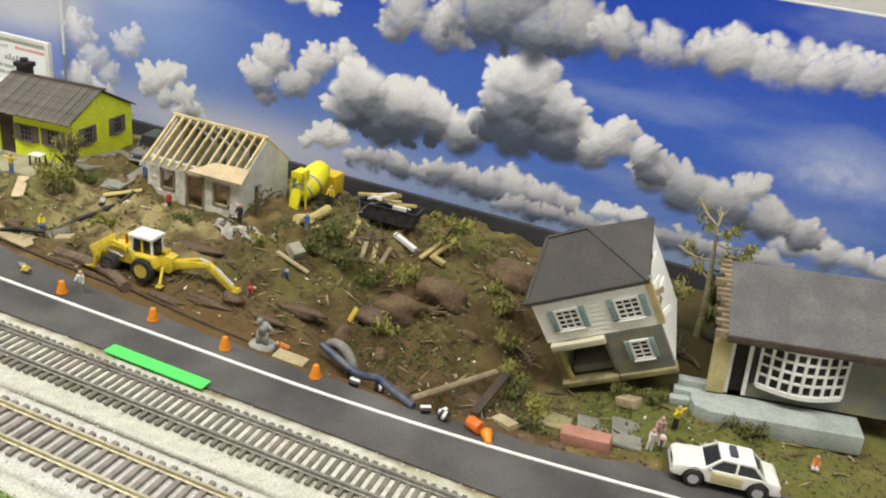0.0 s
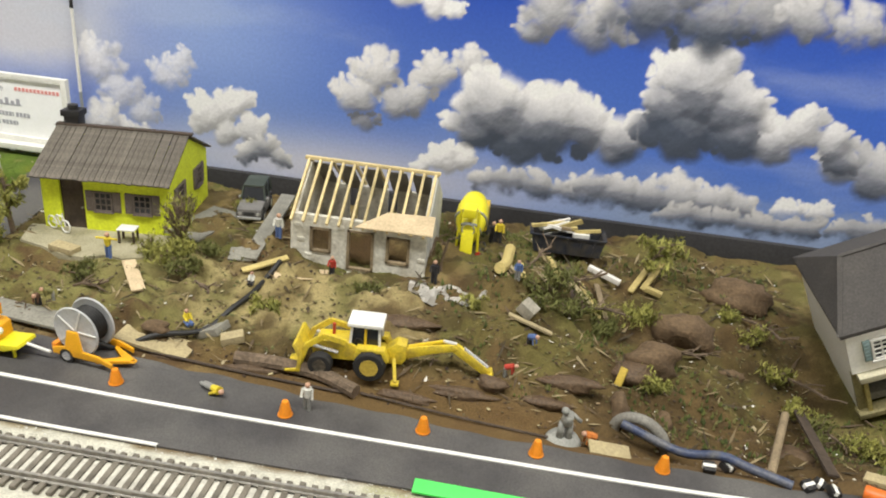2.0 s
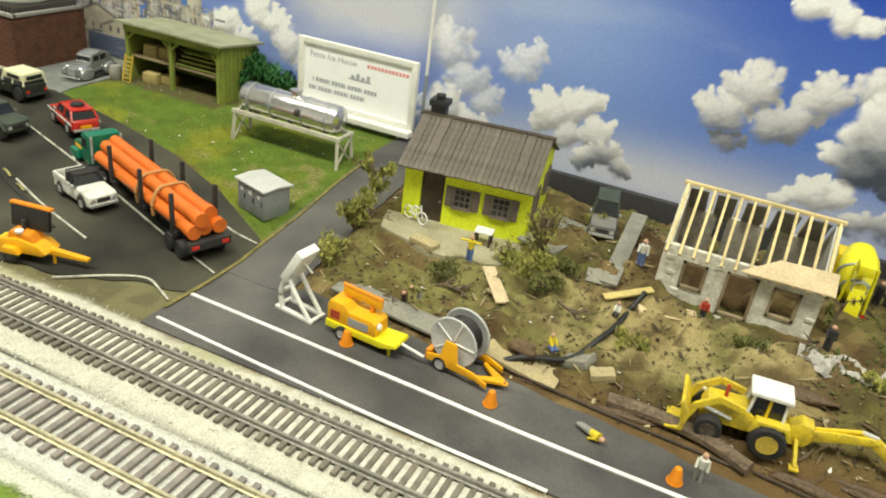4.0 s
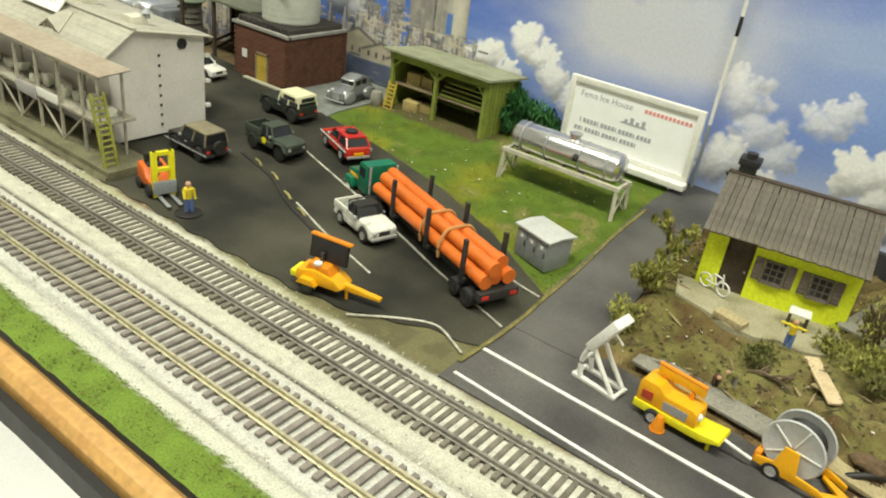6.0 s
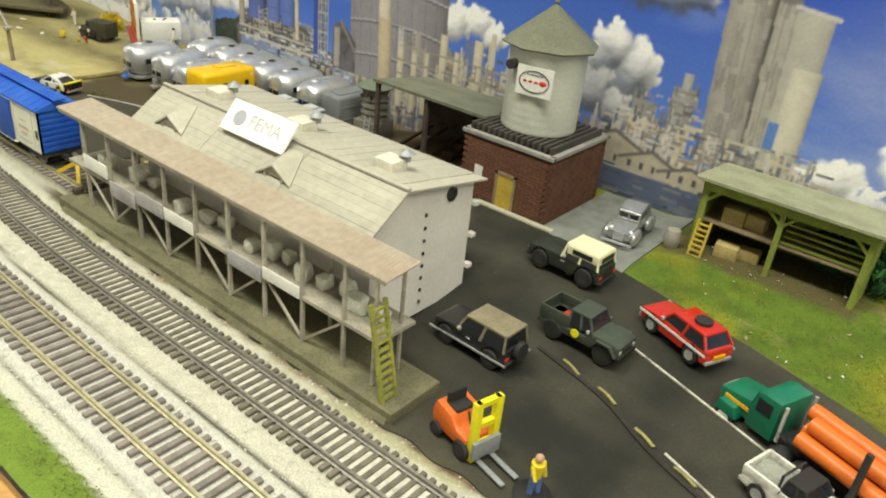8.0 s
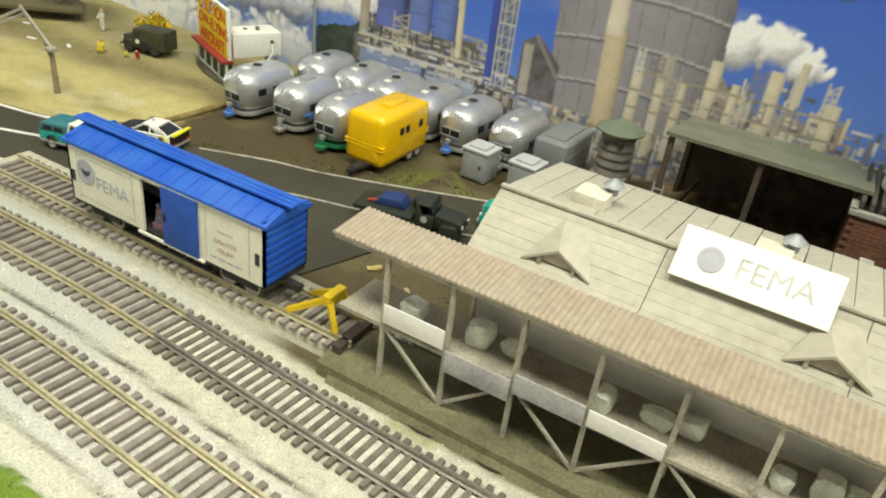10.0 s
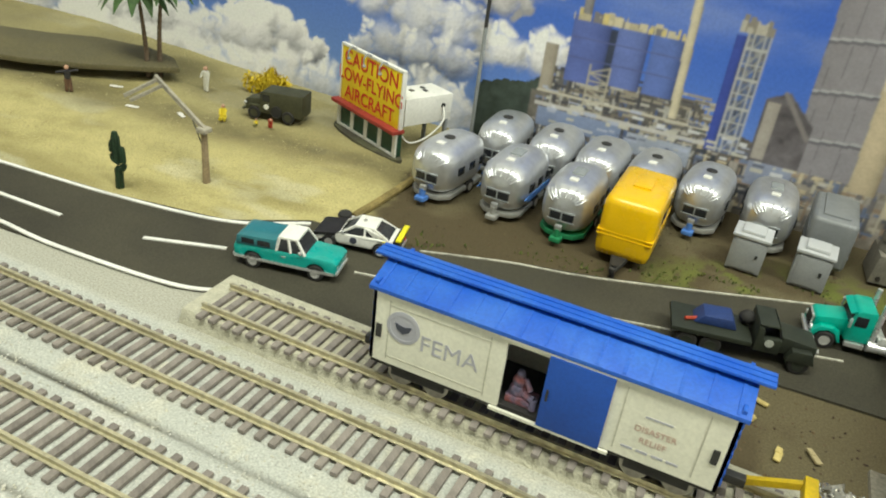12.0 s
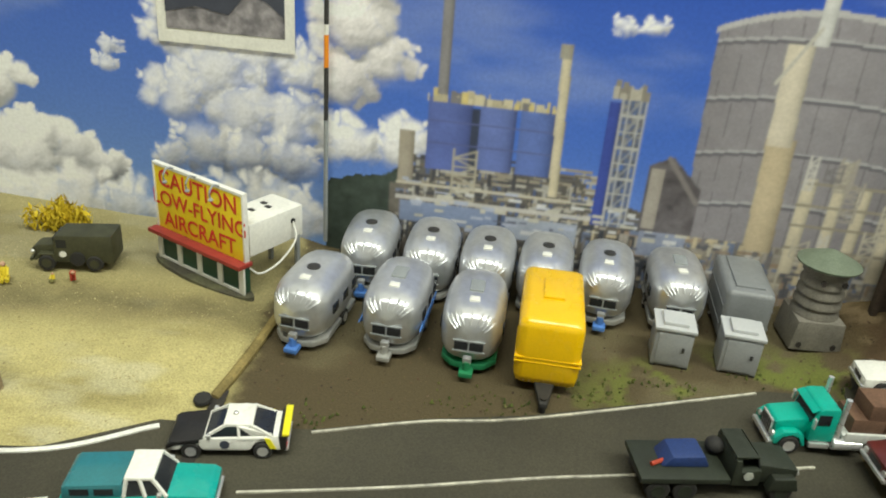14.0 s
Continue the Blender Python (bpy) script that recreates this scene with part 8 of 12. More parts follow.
for s in (-1, 1):
    b = B()
    prism(b, [(1.1, 0.8), (2.05, 0.72), (2.42, 0.5), (2.42, 0.7), (2.2, 0.86), (1.1, 1.02)], s * 0.93 - 0.05, s * 0.93 + 0.05, "y", 0.03)
    part("wing", b, BLACK, h)
    b = B()
    prism(b, [(-0.95, 1.08), (-1.75, 1.12), (-0.6, 1.5), (-0.45, 1.5)], s * 0.72 - 0.09, s * 0.72 + 0.09, "y", 0.03)
    part("rear_pillar", b, WHITE, h)
    b = B()
    rod(b, (0.1, s * 0.96, 0.75), (0.1, s * 0.985, 0.75), 0.2, 16)
    part("door_badge", b, INK, h)
    b = B()
    prism(b, [(-1.95, 0.55), (-1.72, 0.55), (-1.5, 1.05), (-1.7, 1.05)], s * 0.955 - 0.03, s * 0.955 + 0.03, "y")
    part("stripe", b, LEMON, h)
b = B()
prism(b, [(-2.36, 0.45), (-2.12, 0.45), (-2.05, 1.15), (-2.36, 1.14)], -0.93, 0.93, "y", 0.03)
part("tail", b, BLACK, h)
b = B()
box(b, -2.5, -2.2, -0.98, 0.98, 1.18, 1.3, 0.04)
part("spoiler", b, LEMON, h)
b = B()
ball(b, (-0.25, 0, 1.58), 0.12, 10, 6)
part("beacon", b, SILVER, h)


def dump_truck():
    h = thing("flatbed_truck", on(-92.3, 38.5, 188, 0.12) @ Matrix.Scale(0.78, 4), "sea green bonneted truck with a pale flatbed", "truck")
    b = B()
    box(b, -10.5, 1.6, -0.5, 0.5, 0.6, 0.95, 0.05)
    part("chassis", b, DARKMETAL, h)
    b = B()
    prism(b, [(-0.95, 0.75), (0.3, 0.75), (0.34, 1.75), (0.12, 2.55), (-0.1, 2.68), (-0.85, 2.72), (-0.95, 2.6)], -1.02, 1.02, "y", 0.12)
    cb = part("cab", b, SEAGREEN, h)
    b = B()
    prism(b, [(0.25, 0.8), (1.85, 0.8), (1.95, 1.55), (1.85, 1.66), (0.3, 1.92)], -0.72, 0.72, "y", 0.14)
    part("bonnet", b, SEAGREEN, h)
    b = B()
    box(b, 1.92, 2.04, -0.55, 0.55, 0.75, 1.55, 0.04)
    gr = part("grille", b, CHROME, h)
    for k in range(6):
        b = B()
        box(b, 2.03, 2.07, -0.48 + k * 0.18, -0.4 + k * 0.18, 0.82, 1.48)
        part("grille_bar", b, DARKMETAL, gr)
    b = B()
    box(b, 1.98, 2.2, -1.05, 1.05, 0.42, 0.68, 0.05)
    part("bumper", b, CHROME, h)
    b = B()
    prism(b, [(0.1, 2.5), (0.42, 2.38), (0.44, 2.44), (0.12, 2.6)], -0.95, 0.95, "y")
    part("sun_visor", b, SEAGREEN, cb)
    for s in (-1, 1):
        b = B()
        prism(b, [(0.42, 0.55), (0.6, 1.15), (0.95, 1.34), (1.6, 1.3), (2.0, 0.95), (2.0, 0.6), (1.84, 0.6), (1.62, 1.0), (1.2, 1.14), (0.8, 1.0), (0.58, 0.55)], s * 0.93 - 0.22, s * 0.93 + 0.22, "y", 0.03)
        part("mudguard", b, SEAGREEN, h)
        b = B()
        box(b, -0.55, 0.08, s * 1.02 - 0.02, s * 1.02 + 0.02, 1.75, 2.35, 0.01)
        part("side_window", b, GLASS_DARK, cb)
        b = B()
        box(b, 0.28, 0.4, s * 1.2 - 0.1, s * 1.2 + 0.1, 1.7, 2.25, 0.03)
        part("mirror", b, CHROME, cb)
        b = B()
        box(b, -0.8, 0.2, s * 1.02 - 0.14, s * 1.02 + 0.1, 0.45, 0.72, 0.03)
        part("step", b, CHROME, h)
        b = B()
        rod(b, (1.95, s * 0.8, 1.0), (2.06, s * 0.8, 1.0), 0.15, 12)
        part("headlight", b, CHROME, h)
        b = B()
        rod(b, (-1.1, s * 0.95, 0.9), (-1.1, s * 0.95, 3.3), 0.14, 10)
        part("exhaust", b, CHROME, h)
        b = B()
        rod(b, (-2.3, s * 1.05, 0.75), (-0.9, s * 1.05, 0.75), 0.3, 14)
        part("fuel_tank", b, CHROME, h)
        for x in (1.2, -3.6, -4.8):
            wheel(h, x, s * 0.95, 0.52, 0.45)
        b = B()
        box(b, -10.5, -1.4, s * 1.15 - 0.08, s * 1.15 + 0.08, 1.0, 1.5, 0.02)
        part("side_board", b, mat("pale_grey_bed", (0.6, 0.61, 0.58), 0.5, var=0.1) if s < 0 else bpy.data.materials["pale_grey_bed"], h)
    b = B()
    prism(b, [(0.3, 1.82), (0.37, 1.82), (0.2, 2.42), (0.13, 2.42)], -0.85, 0.85, "y")
    part("windscreen", b, GLASS_DARK, cb)
    b = B()
    box(b, -10.5, -1.4, -1.1, 1.1, 1.0, 1.2)
    part("bed", b, bpy.data.materials["pale_grey_bed"], h)
    base = h.matrix_basis
    for x, y, z in ((-2.6, 0.0, 1.2), (-4.3, 0.1, 1.2), (-3.3, 0.0, 2.05)):
        b = B()
        box(b, -0.85, 0.8, -0.8, 0.8, 0, 0.85, 0.03)
        single("crate", b, BROWNBOX, base @ place(x, y, z), "plain brown crate stacked on the flatbed", "crate", "crates on the flatbed")


dump_truck()

h = thing("army_truck", on(-96.3, 35.2, 12, 0.12) @ Matrix.Scale(0.88, 4), "dark green army flatbed truck with a blue load", "truck")
b = B()
box(b, -3.4, 3.0, -0.5, 0.5, 0.65, 0.95)
part("chassis", b, DARKMETAL, h)
b = B()
box(b, -3.5, 0.1, -1.15, 1.15, 0.95, 1.2, 0.04)
part("flatbed", b, ARMY, h)
b = B()
prism(b, [(0.25, 0.7), (1.4, 0.7), (1.4, 1.45), (1.28, 1.5), (0.6, 1.35), (0.5, 1.95), (0.25, 1.95)], -0.95, 0.95, "y", 0.06)
part("cab", b, ARMY, h)
b = B()
prism(b, [(1.4, 0.7), (3.0, 0.7), (3.05, 1.35), (1.4, 1.6)], -0.75, 0.75, "y", 0.1)
part("bonnet", b, ARMY, h)
b = B()
prism(b, [(1.3, 1.48), (1.38, 1.48), (1.18, 2.1), (1.1, 2.1)], -0.82, 0.82, "y", 0.02)
part("windscreen", b, GLASS_DARK, h)
b = B()
prism(b, [(0.25, 2.0), (1.2, 2.02), (1.2, 2.1), (0.25, 2.1)], -0.88, 0.88, "y", 0.03)
part("canvas_top", b, ARMY, h)
for s in (-1, 1):
    b = B()
    prism(b, [(1.7, 0.6), (3.0, 0.6), (2.8, 1.2), (1.9, 1.2)], s * 0.95 - 0.2, s * 0.95 + 0.2, "y", 0.06)
    part("mudguard", b, ARMY, h)
    b = B()
    rod(b, (0.85, s * 1.0, 1.25), (0.85, s * 1.03, 1.25), 0.2, 12)
    part("star_disc", b, mat("pale_disc", (0.4, 0.42, 0.38), 0.7) if s < 0 else bpy.data.materials["pale_disc"], h)
    b = B()
    rod(b, (3.02, s * 0.55, 1.1), (3.12, s * 0.55, 1.1), 0.14, 10)
    part("headlight", b, CHROME, h)
    for x in (2.35, -1.6, -2.7):
        wheel(h, x, s * 0.9, 0.5, 0.4, ARMY)
b = B()
prism(b, [(-1.9, 0), (-1.5, 0.5), (-0.2, 0.55), (0.1, 0)], -0.6, 0.6, "y", 0.12)
single("tarp_load", b, BLUELOAD, h.matrix_basis @ place(-0.6, 0.1, 1.2), "dark blue tarpaulin bundle on the flatbed", "bundle")
b = B()
rod(b, (-2.9, -0.4, 1.25), (-2.2, -0.1, 1.25), 0.09)
single("hose", b, REDDULL, h.matrix_basis @ place(0, 0, 0.05), "short red hose lying on the flatbed", "hose")
b = B()
ball(b, (0, 0, 0.3), 0.42, 10, 7, (1, 1, 0.8))
single("sack", b, RUBBER, h.matrix_basis @ place(0.0, 0.5, 1.25), "black sack behind the truck cab", "sack")

car("coupe", "maroon old coupe parked behind the warehouse", on(-88.0, 36.7, 186), 5.0, 2.0, [(-0.5, 0.4), (0.5, 0.4), (0.5, 0.95), (0.2, 1.15), (-0.5, 1.15)], [(-0.36, 1.1), (0.16, 1.1), (0.04, 1.75), (-0.26, 1.75)], MAROON, MAROON, 0.45, (-0.3, 0.3), 0.86)
car("taxi", "white car with a black roof mark", on(-87.3, 42.0, 180) @ Matrix.Scale(0.88, 4), 4.6, 1.95, [(-0.5, 0.4), (0.5, 0.4), (0.5, 0.95), (0.2, 1.1), (-0.5, 1.1)], [(-0.36, 1.05), (0.16, 1.05), (0.04, 1.65), (-0.26, 1.65)], WHITE, WHITE, 0.45, (-0.3, 0.3), 0.86)
car("sedan", "white old sedan parked behind the warehouse", on(-77.8, 38.7, 4) @ Matrix.Scale(0.88, 4), 4.8, 1.95, [(-0.5, 0.42), (0.5, 0.42), (0.505, 0.9), (0.46, 1.02), (0.2, 1.14), (-0.47, 1.12), (-0.5, 0.95)], [(-0.36, 1.1), (0.2, 1.1), (0.06, 1.68), (-0.26, 1.7)], CARWHITE, WHITE, 0.45, (-0.3, 0.3), 0.86)
car("tourer", "black vintage tourer standing behind the cottage", on(-24.3, 42.4, -80) @ Matrix.Scale(0.9, 4), 4.2, 1.8, [(-0.5, 0.5), (0.5, 0.5), (0.5, 1.2), (0.1, 1.3), (-0.5, 1.3)], [(-0.45, 1.25), (0.14, 1.25), (0.06, 2.2), (-0.42, 2.2)], mat("dusty_black", (0.17, 0.162, 0.15), 0.6, var=0.25), ARMY2, 0.5, (-0.32, 0.32), 0.9)
h = car("sedan", "white police sedan with tan doors by the kerb", place(19.6, 29.2, 0.14, 190) @ Matrix.Scale(0.93, 4), 5.2, 2.0, [(-0.5, 0.45), (0.5, 0.45), (0.505, 0.95), (0.46, 1.08), (0.2, 1.18), (-0.3, 1.2), (-0.47, 1.12), (-0.5, 1.0)], [(-0.36, 1.14), (0.22, 1.12), (0.08, 1.72), (-0.22, 1.75)], CARWHITE, WHITE, 0.48, (-0.3, 0.3), 0.86)
b = B()
for s in (-1, 1):
    box(b, -0.75, 0.8, s * 0.975 - 0.03, s * 0.975 + 0.03, 0.55, 1.08, 0.02)
part("door_panel", b, mat("tan_panel", (0.55, 0.48, 0.25), 0.5), h)
b = B()
box(b, -0.35, 0.0, -0.4, 0.4, 1.82, 2.0, 0.04)
part("light_bar", b, INK, h)


# ---- boxcar on the siding ----
def boxcar():
    y0, y1, x0, x1 = 24.05, 26.6, -107.9, -96.4
    h = thing("boxcar", place(x0, 25.35, 0.97), "cream boxcar with blue roof and open blue door", "boxcar")
    L, W = x1 - x0, y1 - y0
    z0, z1 = 0.95, 3.72
    b = B()
    box(b, 0, 4.65, -W / 2, -W / 2 + 0.12, z0, z1)
    part("side_wall", b, BOXCREAM, h)
    b = B()
    box(b, 6.9, L, -W / 2, -W / 2 + 0.12, z0, z1)
    part("side_wall", b, BOXCREAM, h)
    b = B()
    box(b, 4.65, 6.9, -W / 2, -W / 2 + 0.12, z1 - 0.3, z1)
    part("door_header", b, BOXCREAM, h)
    b = B()
    box(b, 0, L, W / 2 - 0.12, W / 2, z0, z1)
    part("side_wall", b, BOXCREAM, h)
    for x in (0, L - 0.12):
        b = B()
        box(b, x, x + 0.12, -W / 2, W / 2, z0, z1 + 0.25)
        ew = part("end_wall", b, BOXBLUE, h)
        for k in range(8):
            b = B()
            zz = z0 + 0.15 + k * 0.36
            box(b, x - 0.07 if x == 0 else x + 0.05, x + 0.07 if x == 0 else x + 0.19, -W / 2 + 0.1, W / 2 - 0.1, zz, zz + 0.2, 0.03)
            part("corrugation", b, BOXBLUE, ew)
    b = B()
    box(b, 0, L, -W / 2 + 0.1, W / 2 - 0.1, z0 - 0.2, z0 + 0.05)
    part("floor", b, DARKMETAL, h)
    b = B()
    prism(b, [(-W / 2 - 0.12, z1 - 0.05), (-W / 2 - 0.12, z1 + 0.1), (0, z1 + 0.55), (W / 2 + 0.12, z1 + 0.1), (W / 2 + 0.12, z1 - 0.05)], -0.15, L + 0.15, "x", 0.02)
    r = part("roof", b, BOXBLUE, h, "bright blue ribbed roof")
    for k in range(15):
        b = B()
        x = 0.2 + k * (L - 0.4) / 14
        for s in (-1, 1):
            beam(b, (x, s * (W / 2 + 0.06), z1 + 0.115), (x, 0, z1 + 0.555), 0.09, 0.05)
        part("roof_rib", b, BOXBLUE, r)
    b = B()
    box(b, -0.55, L + 0.55, -0.36, 0.36, z1 + 0.62, z1 + 0.72, 0.02)
    for s in (-0.14, 0.14):
        box(b, -0.55, L + 0.55, s - 0.02, s + 0.02, z1 + 0.71, z1 + 0.75)
    part("roof_walk", b, BOXBLUE, r)
    b = B()
    box(b, 6.0, 8.0, -W / 2 - 0.14, -W / 2 - 0.04, z0 - 0.02, z1 - 0.12, 0.02)
    d = part("door", b, mat("door_blue", (0.008, 0.07, 0.4), 0.5, var=0.1), h, "dark blue sliding door, half open")
    b = B()
    box(b, 6.12, 6.19, -W / 2 - 0.2, -W / 2 - 0.12, 2.0, 2.4)
    part("handle", b, DARKMETAL, d)
    b = B()
    box(b, 4.4, 8.3, -W / 2 - 0.12, -W / 2 - 0.01, z0 - 0.12, z0 - 0.02)
    part("door_track", b, BOXCREAM, h)
    b = B()
    box(b, 4.4, 8.3, -W / 2 - 0.1, -W / 2 - 0.01, z1 - 0.12, z1 - 0.04)
    part("door_track", b, BOXCREAM, h)
    seam = mat("seam_grey", (0.5, 0.49, 0.4), 0.7)
    for x in (0.6, 4.1, 8.35, 10.7):
        b = B()
        box(b, x, x + 0.04, -W / 2 - 0.015, -W / 2 + 0.02, z0 + 0.2, z1 - 0.3)
        part("panel_seam", b, seam, h)
    for z in (z0 + 0.3, z1 - 0.5):
        b = B()
        box(b, 0.65, 4.1, -W / 2 - 0.014, -W / 2 + 0.02, z, z + 0.03)
        part("panel_seam", b, seam, h)
    for x in (0.28, L - 0.35):
        b = B()
        box(b, x - 0.1, x + 0.1, -W / 2 - 0.05, -W / 2, 1.9, 2.4)
        part("grab_plate", b, DARKMETAL, h)
    words("FEMA", 0.86, PALEINK, place(2.8, -W / 2 - 0.012, 2.2), h)
    b = B()
    lathe(b, [(0.1, 0.0), (0.6, 0.0), (0.6, 0.02), (0.47, 0.03), (0.47, 0.01), (0.1, 0.01)], 26)
    o = part("seal", b, PALEINK, h, "round grey seal")
    o.matrix_basis = place(1.15, -W / 2 - 0.004, 2.55, 0, 90)
    b = B()
    prism(b, [(-0.3, 0.1), (0, 0.02), (0.3, 0.1), (0.22, -0.12), (0, -0.25), (-0.22, -0.12)], -0.02, 0.02, "y")
    o = part("seal_shape", b, INK, h)
    o.matrix_basis = place(1.15, -W / 2 - 0.02, 2.58)
    words("DISASTER", 0.29, mat("rust_ink", (0.52, 0.36, 0.3), 0.7), place(9.45, -W / 2 - 0.012, 2.15), h)
    words("RELIEF", 0.29, bpy.data.materials["rust_ink"], place(9.45, -W / 2 - 0.012, 1.75), h)
    b = B()
    for k in range(4):
        box(b, 8.6 + k * 0.45, 8.95 + k * 0.45, -W / 2 - 0.014, -W / 2, 1.3, 1.38)
        part("print_bar", b, PALEINK, h)
        b = B()
    box(b, 9.05, 9.85, -W / 2 - 0.014, -W / 2, 2.6, 2.66)
    part("print_bar", b, PALEINK, h)
    b = B()
    box(b, 1.2, L - 1.2, -0.35, 0.35, 0.45, 0.78)
    part("underframe", b, DARKMETAL, h)
    for bx in (1.7, L - 1.7):
        t = B()
        for s in (-0.85, 0.85):
            box(t, bx - 1.0, bx + 1.0, s - 0.1, s + 0.1, 0.28, 0.6, 0.04)
        box(t, bx - 0.2, bx + 0.2, -0.8, 0.8, 0.4, 0.72)
        t = part("bogie", t, DARKMETAL, h)
        for dx in (-0.65, 0.65):
            for s in (-0.82, 0.82):
                b = B()
                lathe(b, [(0.1, -0.06), (0.42, -0.06), (0.42, 0.02), (0.48, 0.04), (0.48, 0.07), (0.1, 0.07)], 18)
                o = part("wheel", b, STEEL, t)
                o.matrix_basis = place(bx + dx, s, 0.45, 0, 90)
    for x, d in ((-0.05, -0.75), (L + 0.05, 0.75)):
        b = B()
        box(b, min(x, x + d), max(x, x + d), -0.16, 0.16, 0.5, 0.82, 0.04)
        part("coupler", b, DARKMETAL, h)
    b = B()
    rod(b, (-0.5, 0.35, 1.0), (-0.5, 0.35, 1.35), 0.28, 12)
    part("brake_wheel", b, DARKMETAL, h)
    b = B()
    box(b, 4.75, 5.75, -0.95, -0.3, z0 + 0.02, z0 + 0.3, 0.08)
    ball(b, (5.1, -0.7, z0 + 0.45), 0.3, 8, 6, (1, 0.8, 1.1))
    rod(b, (5.25, -0.75, z0 + 0.45), (5.7, -0.9, z0 + 0.42), 0.13, 7)
    rod(b, (5.7, -0.9, z0 + 0.42), (5.72, -1.0, z0 + 0.1), 0.11, 7)
    rod(b, (5.3, -0.75, z0 + 1.0), (5.55, -0.9, z0 + 0.7), 0.09, 6)
    ball(b, (5.1, -0.7, z0 + 0.8), 0.24, 8, 6, (1, 0.8, 1.3))
    ball(b, (5.12, -0.75, z0 + 1.15), 0.15, 8, 6)
    single("figurine", b, mat("blue_red_figurine", (0.13, 0.12, 0.2), 0.8, var=0.4, patch=250, col2=(0.35, 0.1, 0.08)), place(x0, 25.35, 0.99), "small painted seated figurine in the boxcar doorway", "figurine")


boxcar()
h = thing("buffer_stop", place(-94.2, 25.35, 0.97), "yellow metal track bumper at the siding end", "buffer stop")
for s in (-0.8, 0.8):
    b = B()
    beam(b, (-1.4, s, 0.05), (0.3, s * 0.45, 1.1), 0.22)
    part("strut", b, YELLOW, h)
    b = B()
    beam(b, (0.3, s * 0.45, 1.15), (1.0, s, 0.0), 0.22)
    part("leg", b, YELLOW, h)
b = B()
box(b, 0.1, 0.5, -0.55, 0.55, 0.8, 1.3, 0.06)
part("bumper_head", b, YELLOW, h)
b = B()
box(b, 1.3, 1.7, -1.4, 1.4, -0.25, 0.25, 0.03)
single("end_beam", b, DARKWOOD, place(-94.2, 25.35, 0.72), "dark wooden beam across the end of the siding", "beam")


# ---- travel trailers ----
def airstream(label, m, skirt, hatch=False, band=None):
    h = thing("travel_trailer", m, label, "travel trailer", "parked travel trailers")
    L, W, H = 4.9, 2.75, 2.75
    b = B()
    nu, nv = 26, 22
    rows = []
    for i in range(nu + 1):
        u = -1 + 2 * i / nu
        sc = max(1 - abs(u) ** 3.6, 0.0) ** 0.5
        row = []
        for k in range(nv):
            a = 2 * math.pi * k / nv
            c, s = math.cos(a), math.sin(a)
            p = 2 / 3.0
            y = W / 2 * abs(c) ** p * (1 if c > 0 else -1)
            z = H / 2 * abs(s) ** p * (1 if s > 0 else -1)
            row.append(b.verts.new((u * L / 2, y * (0.35 + 0.65 * sc) * (sc > 0.02) + (0 if sc > 0.02 else 0), H / 2 + 0.45 + z * (0.4 + 0.6 * sc) * (sc > 0.02))))
        rows.append(row)
    for a0, a1 in zip(rows, rows[1:]):
        for k in range(nv):
            b.faces.new((a0[k], a0[(k + 1) % nv], a1[(k + 1) % nv], a1[k]))
    bmesh.ops.remove_doubles(b, verts=b.verts, dist=0.001)
    sh = part("shell", b, ALU, h, smooth=True)
    for k in range(9):
        b = B()
        a = math.radians(-56 + 14 * k)
        pts = []
        for j in range(7):
            u = 0.80 + 0.185 * j / 6
            sc = max(1 - u ** 3.6, 0) ** 0.5
            y = W / 2 * abs(math.sin(a)) ** 0.667 * (1 if a > 0 else -1) * (0.35 + 0.65 * sc)
            z = H / 2 + 0.45 + H / 2 * abs(math.cos(a)) ** 0.667 * (0.4 + 0.6 * sc)
            pts.append((u * L / 2, y, z))
        tube(b, pts, 0.035, 5)
        part("panel_rib", b, ALU, sh)
    b = B()
    box(b, 2.02, 2.44, -0.62, 0.62, 1.35, 1.78, 0.05)
    w = part("front_window", b, GLASS_DARK, h)
    b = B()
    box(b, 2.42, 2.47, -0.03, 0.03, 1.35, 1.78)
    box(b, 2.38, 2.46, -0.68, 0.68, 1.78, 1.84)
    box(b, 2.38, 2.46, -0.68, 0.68, 1.29, 1.35)
    part("frame", b, GREYMETAL, w)
    for s in (-1, 1):
        for x in (1.0, -0.2, -1.4):
            b = B()
            box(b, x - 0.32, x + 0.32, s * 1.35 - 0.04, s * 1.35 + 0.04, 1.65, 2.1, 0.03)
            part("side_window", b, GLASS_DARK, h)
    b = B()
    prism(b, [(-2.1, -1.2), (1.6, -1.2), (2.15, -0.75), (2.32, 0), (2.15, 0.75), (1.6, 1.2), (-2.1, 1.2), (-2.3, 0.6), (-2.3, -0.6)], 0.3, 0.58, "z", 0.08)
    part("belt_rail", b, skirt if skirt is GREEN_SK else GREY_SK, h)
    b = B()
    box(b, 2.35, 2.95, -0.3, 0.3, 0.3, 0.55, 0.08)
    rod(b, (2.6, 0, 0.5), (2.6, 0, 0.95), 0.17, 10)
    part("hitch", b, skirt, h)
    b = B()
    box(b, 2.45, 2.72, -0.18, 0.18, 0.9, 1.15, 0.04)
    part("gas_bottle_cover", b, ALU, h)
    b = B()
    if hatch:
        box(b, -0.45, 0.55, -0.32, 0.32, 3.16, 3.26, 0.04)
    else:
        lathe(b, [(0.3, 0), (0.3, 0.12), (0.2, 0.16)], 14)
        bmesh.ops.translate(b, vec=(0.2, 0, 3.12), verts=b.verts)
    part("roof_vent", b, GREYMETAL if hatch else DARKMETAL, h)
    b = B()
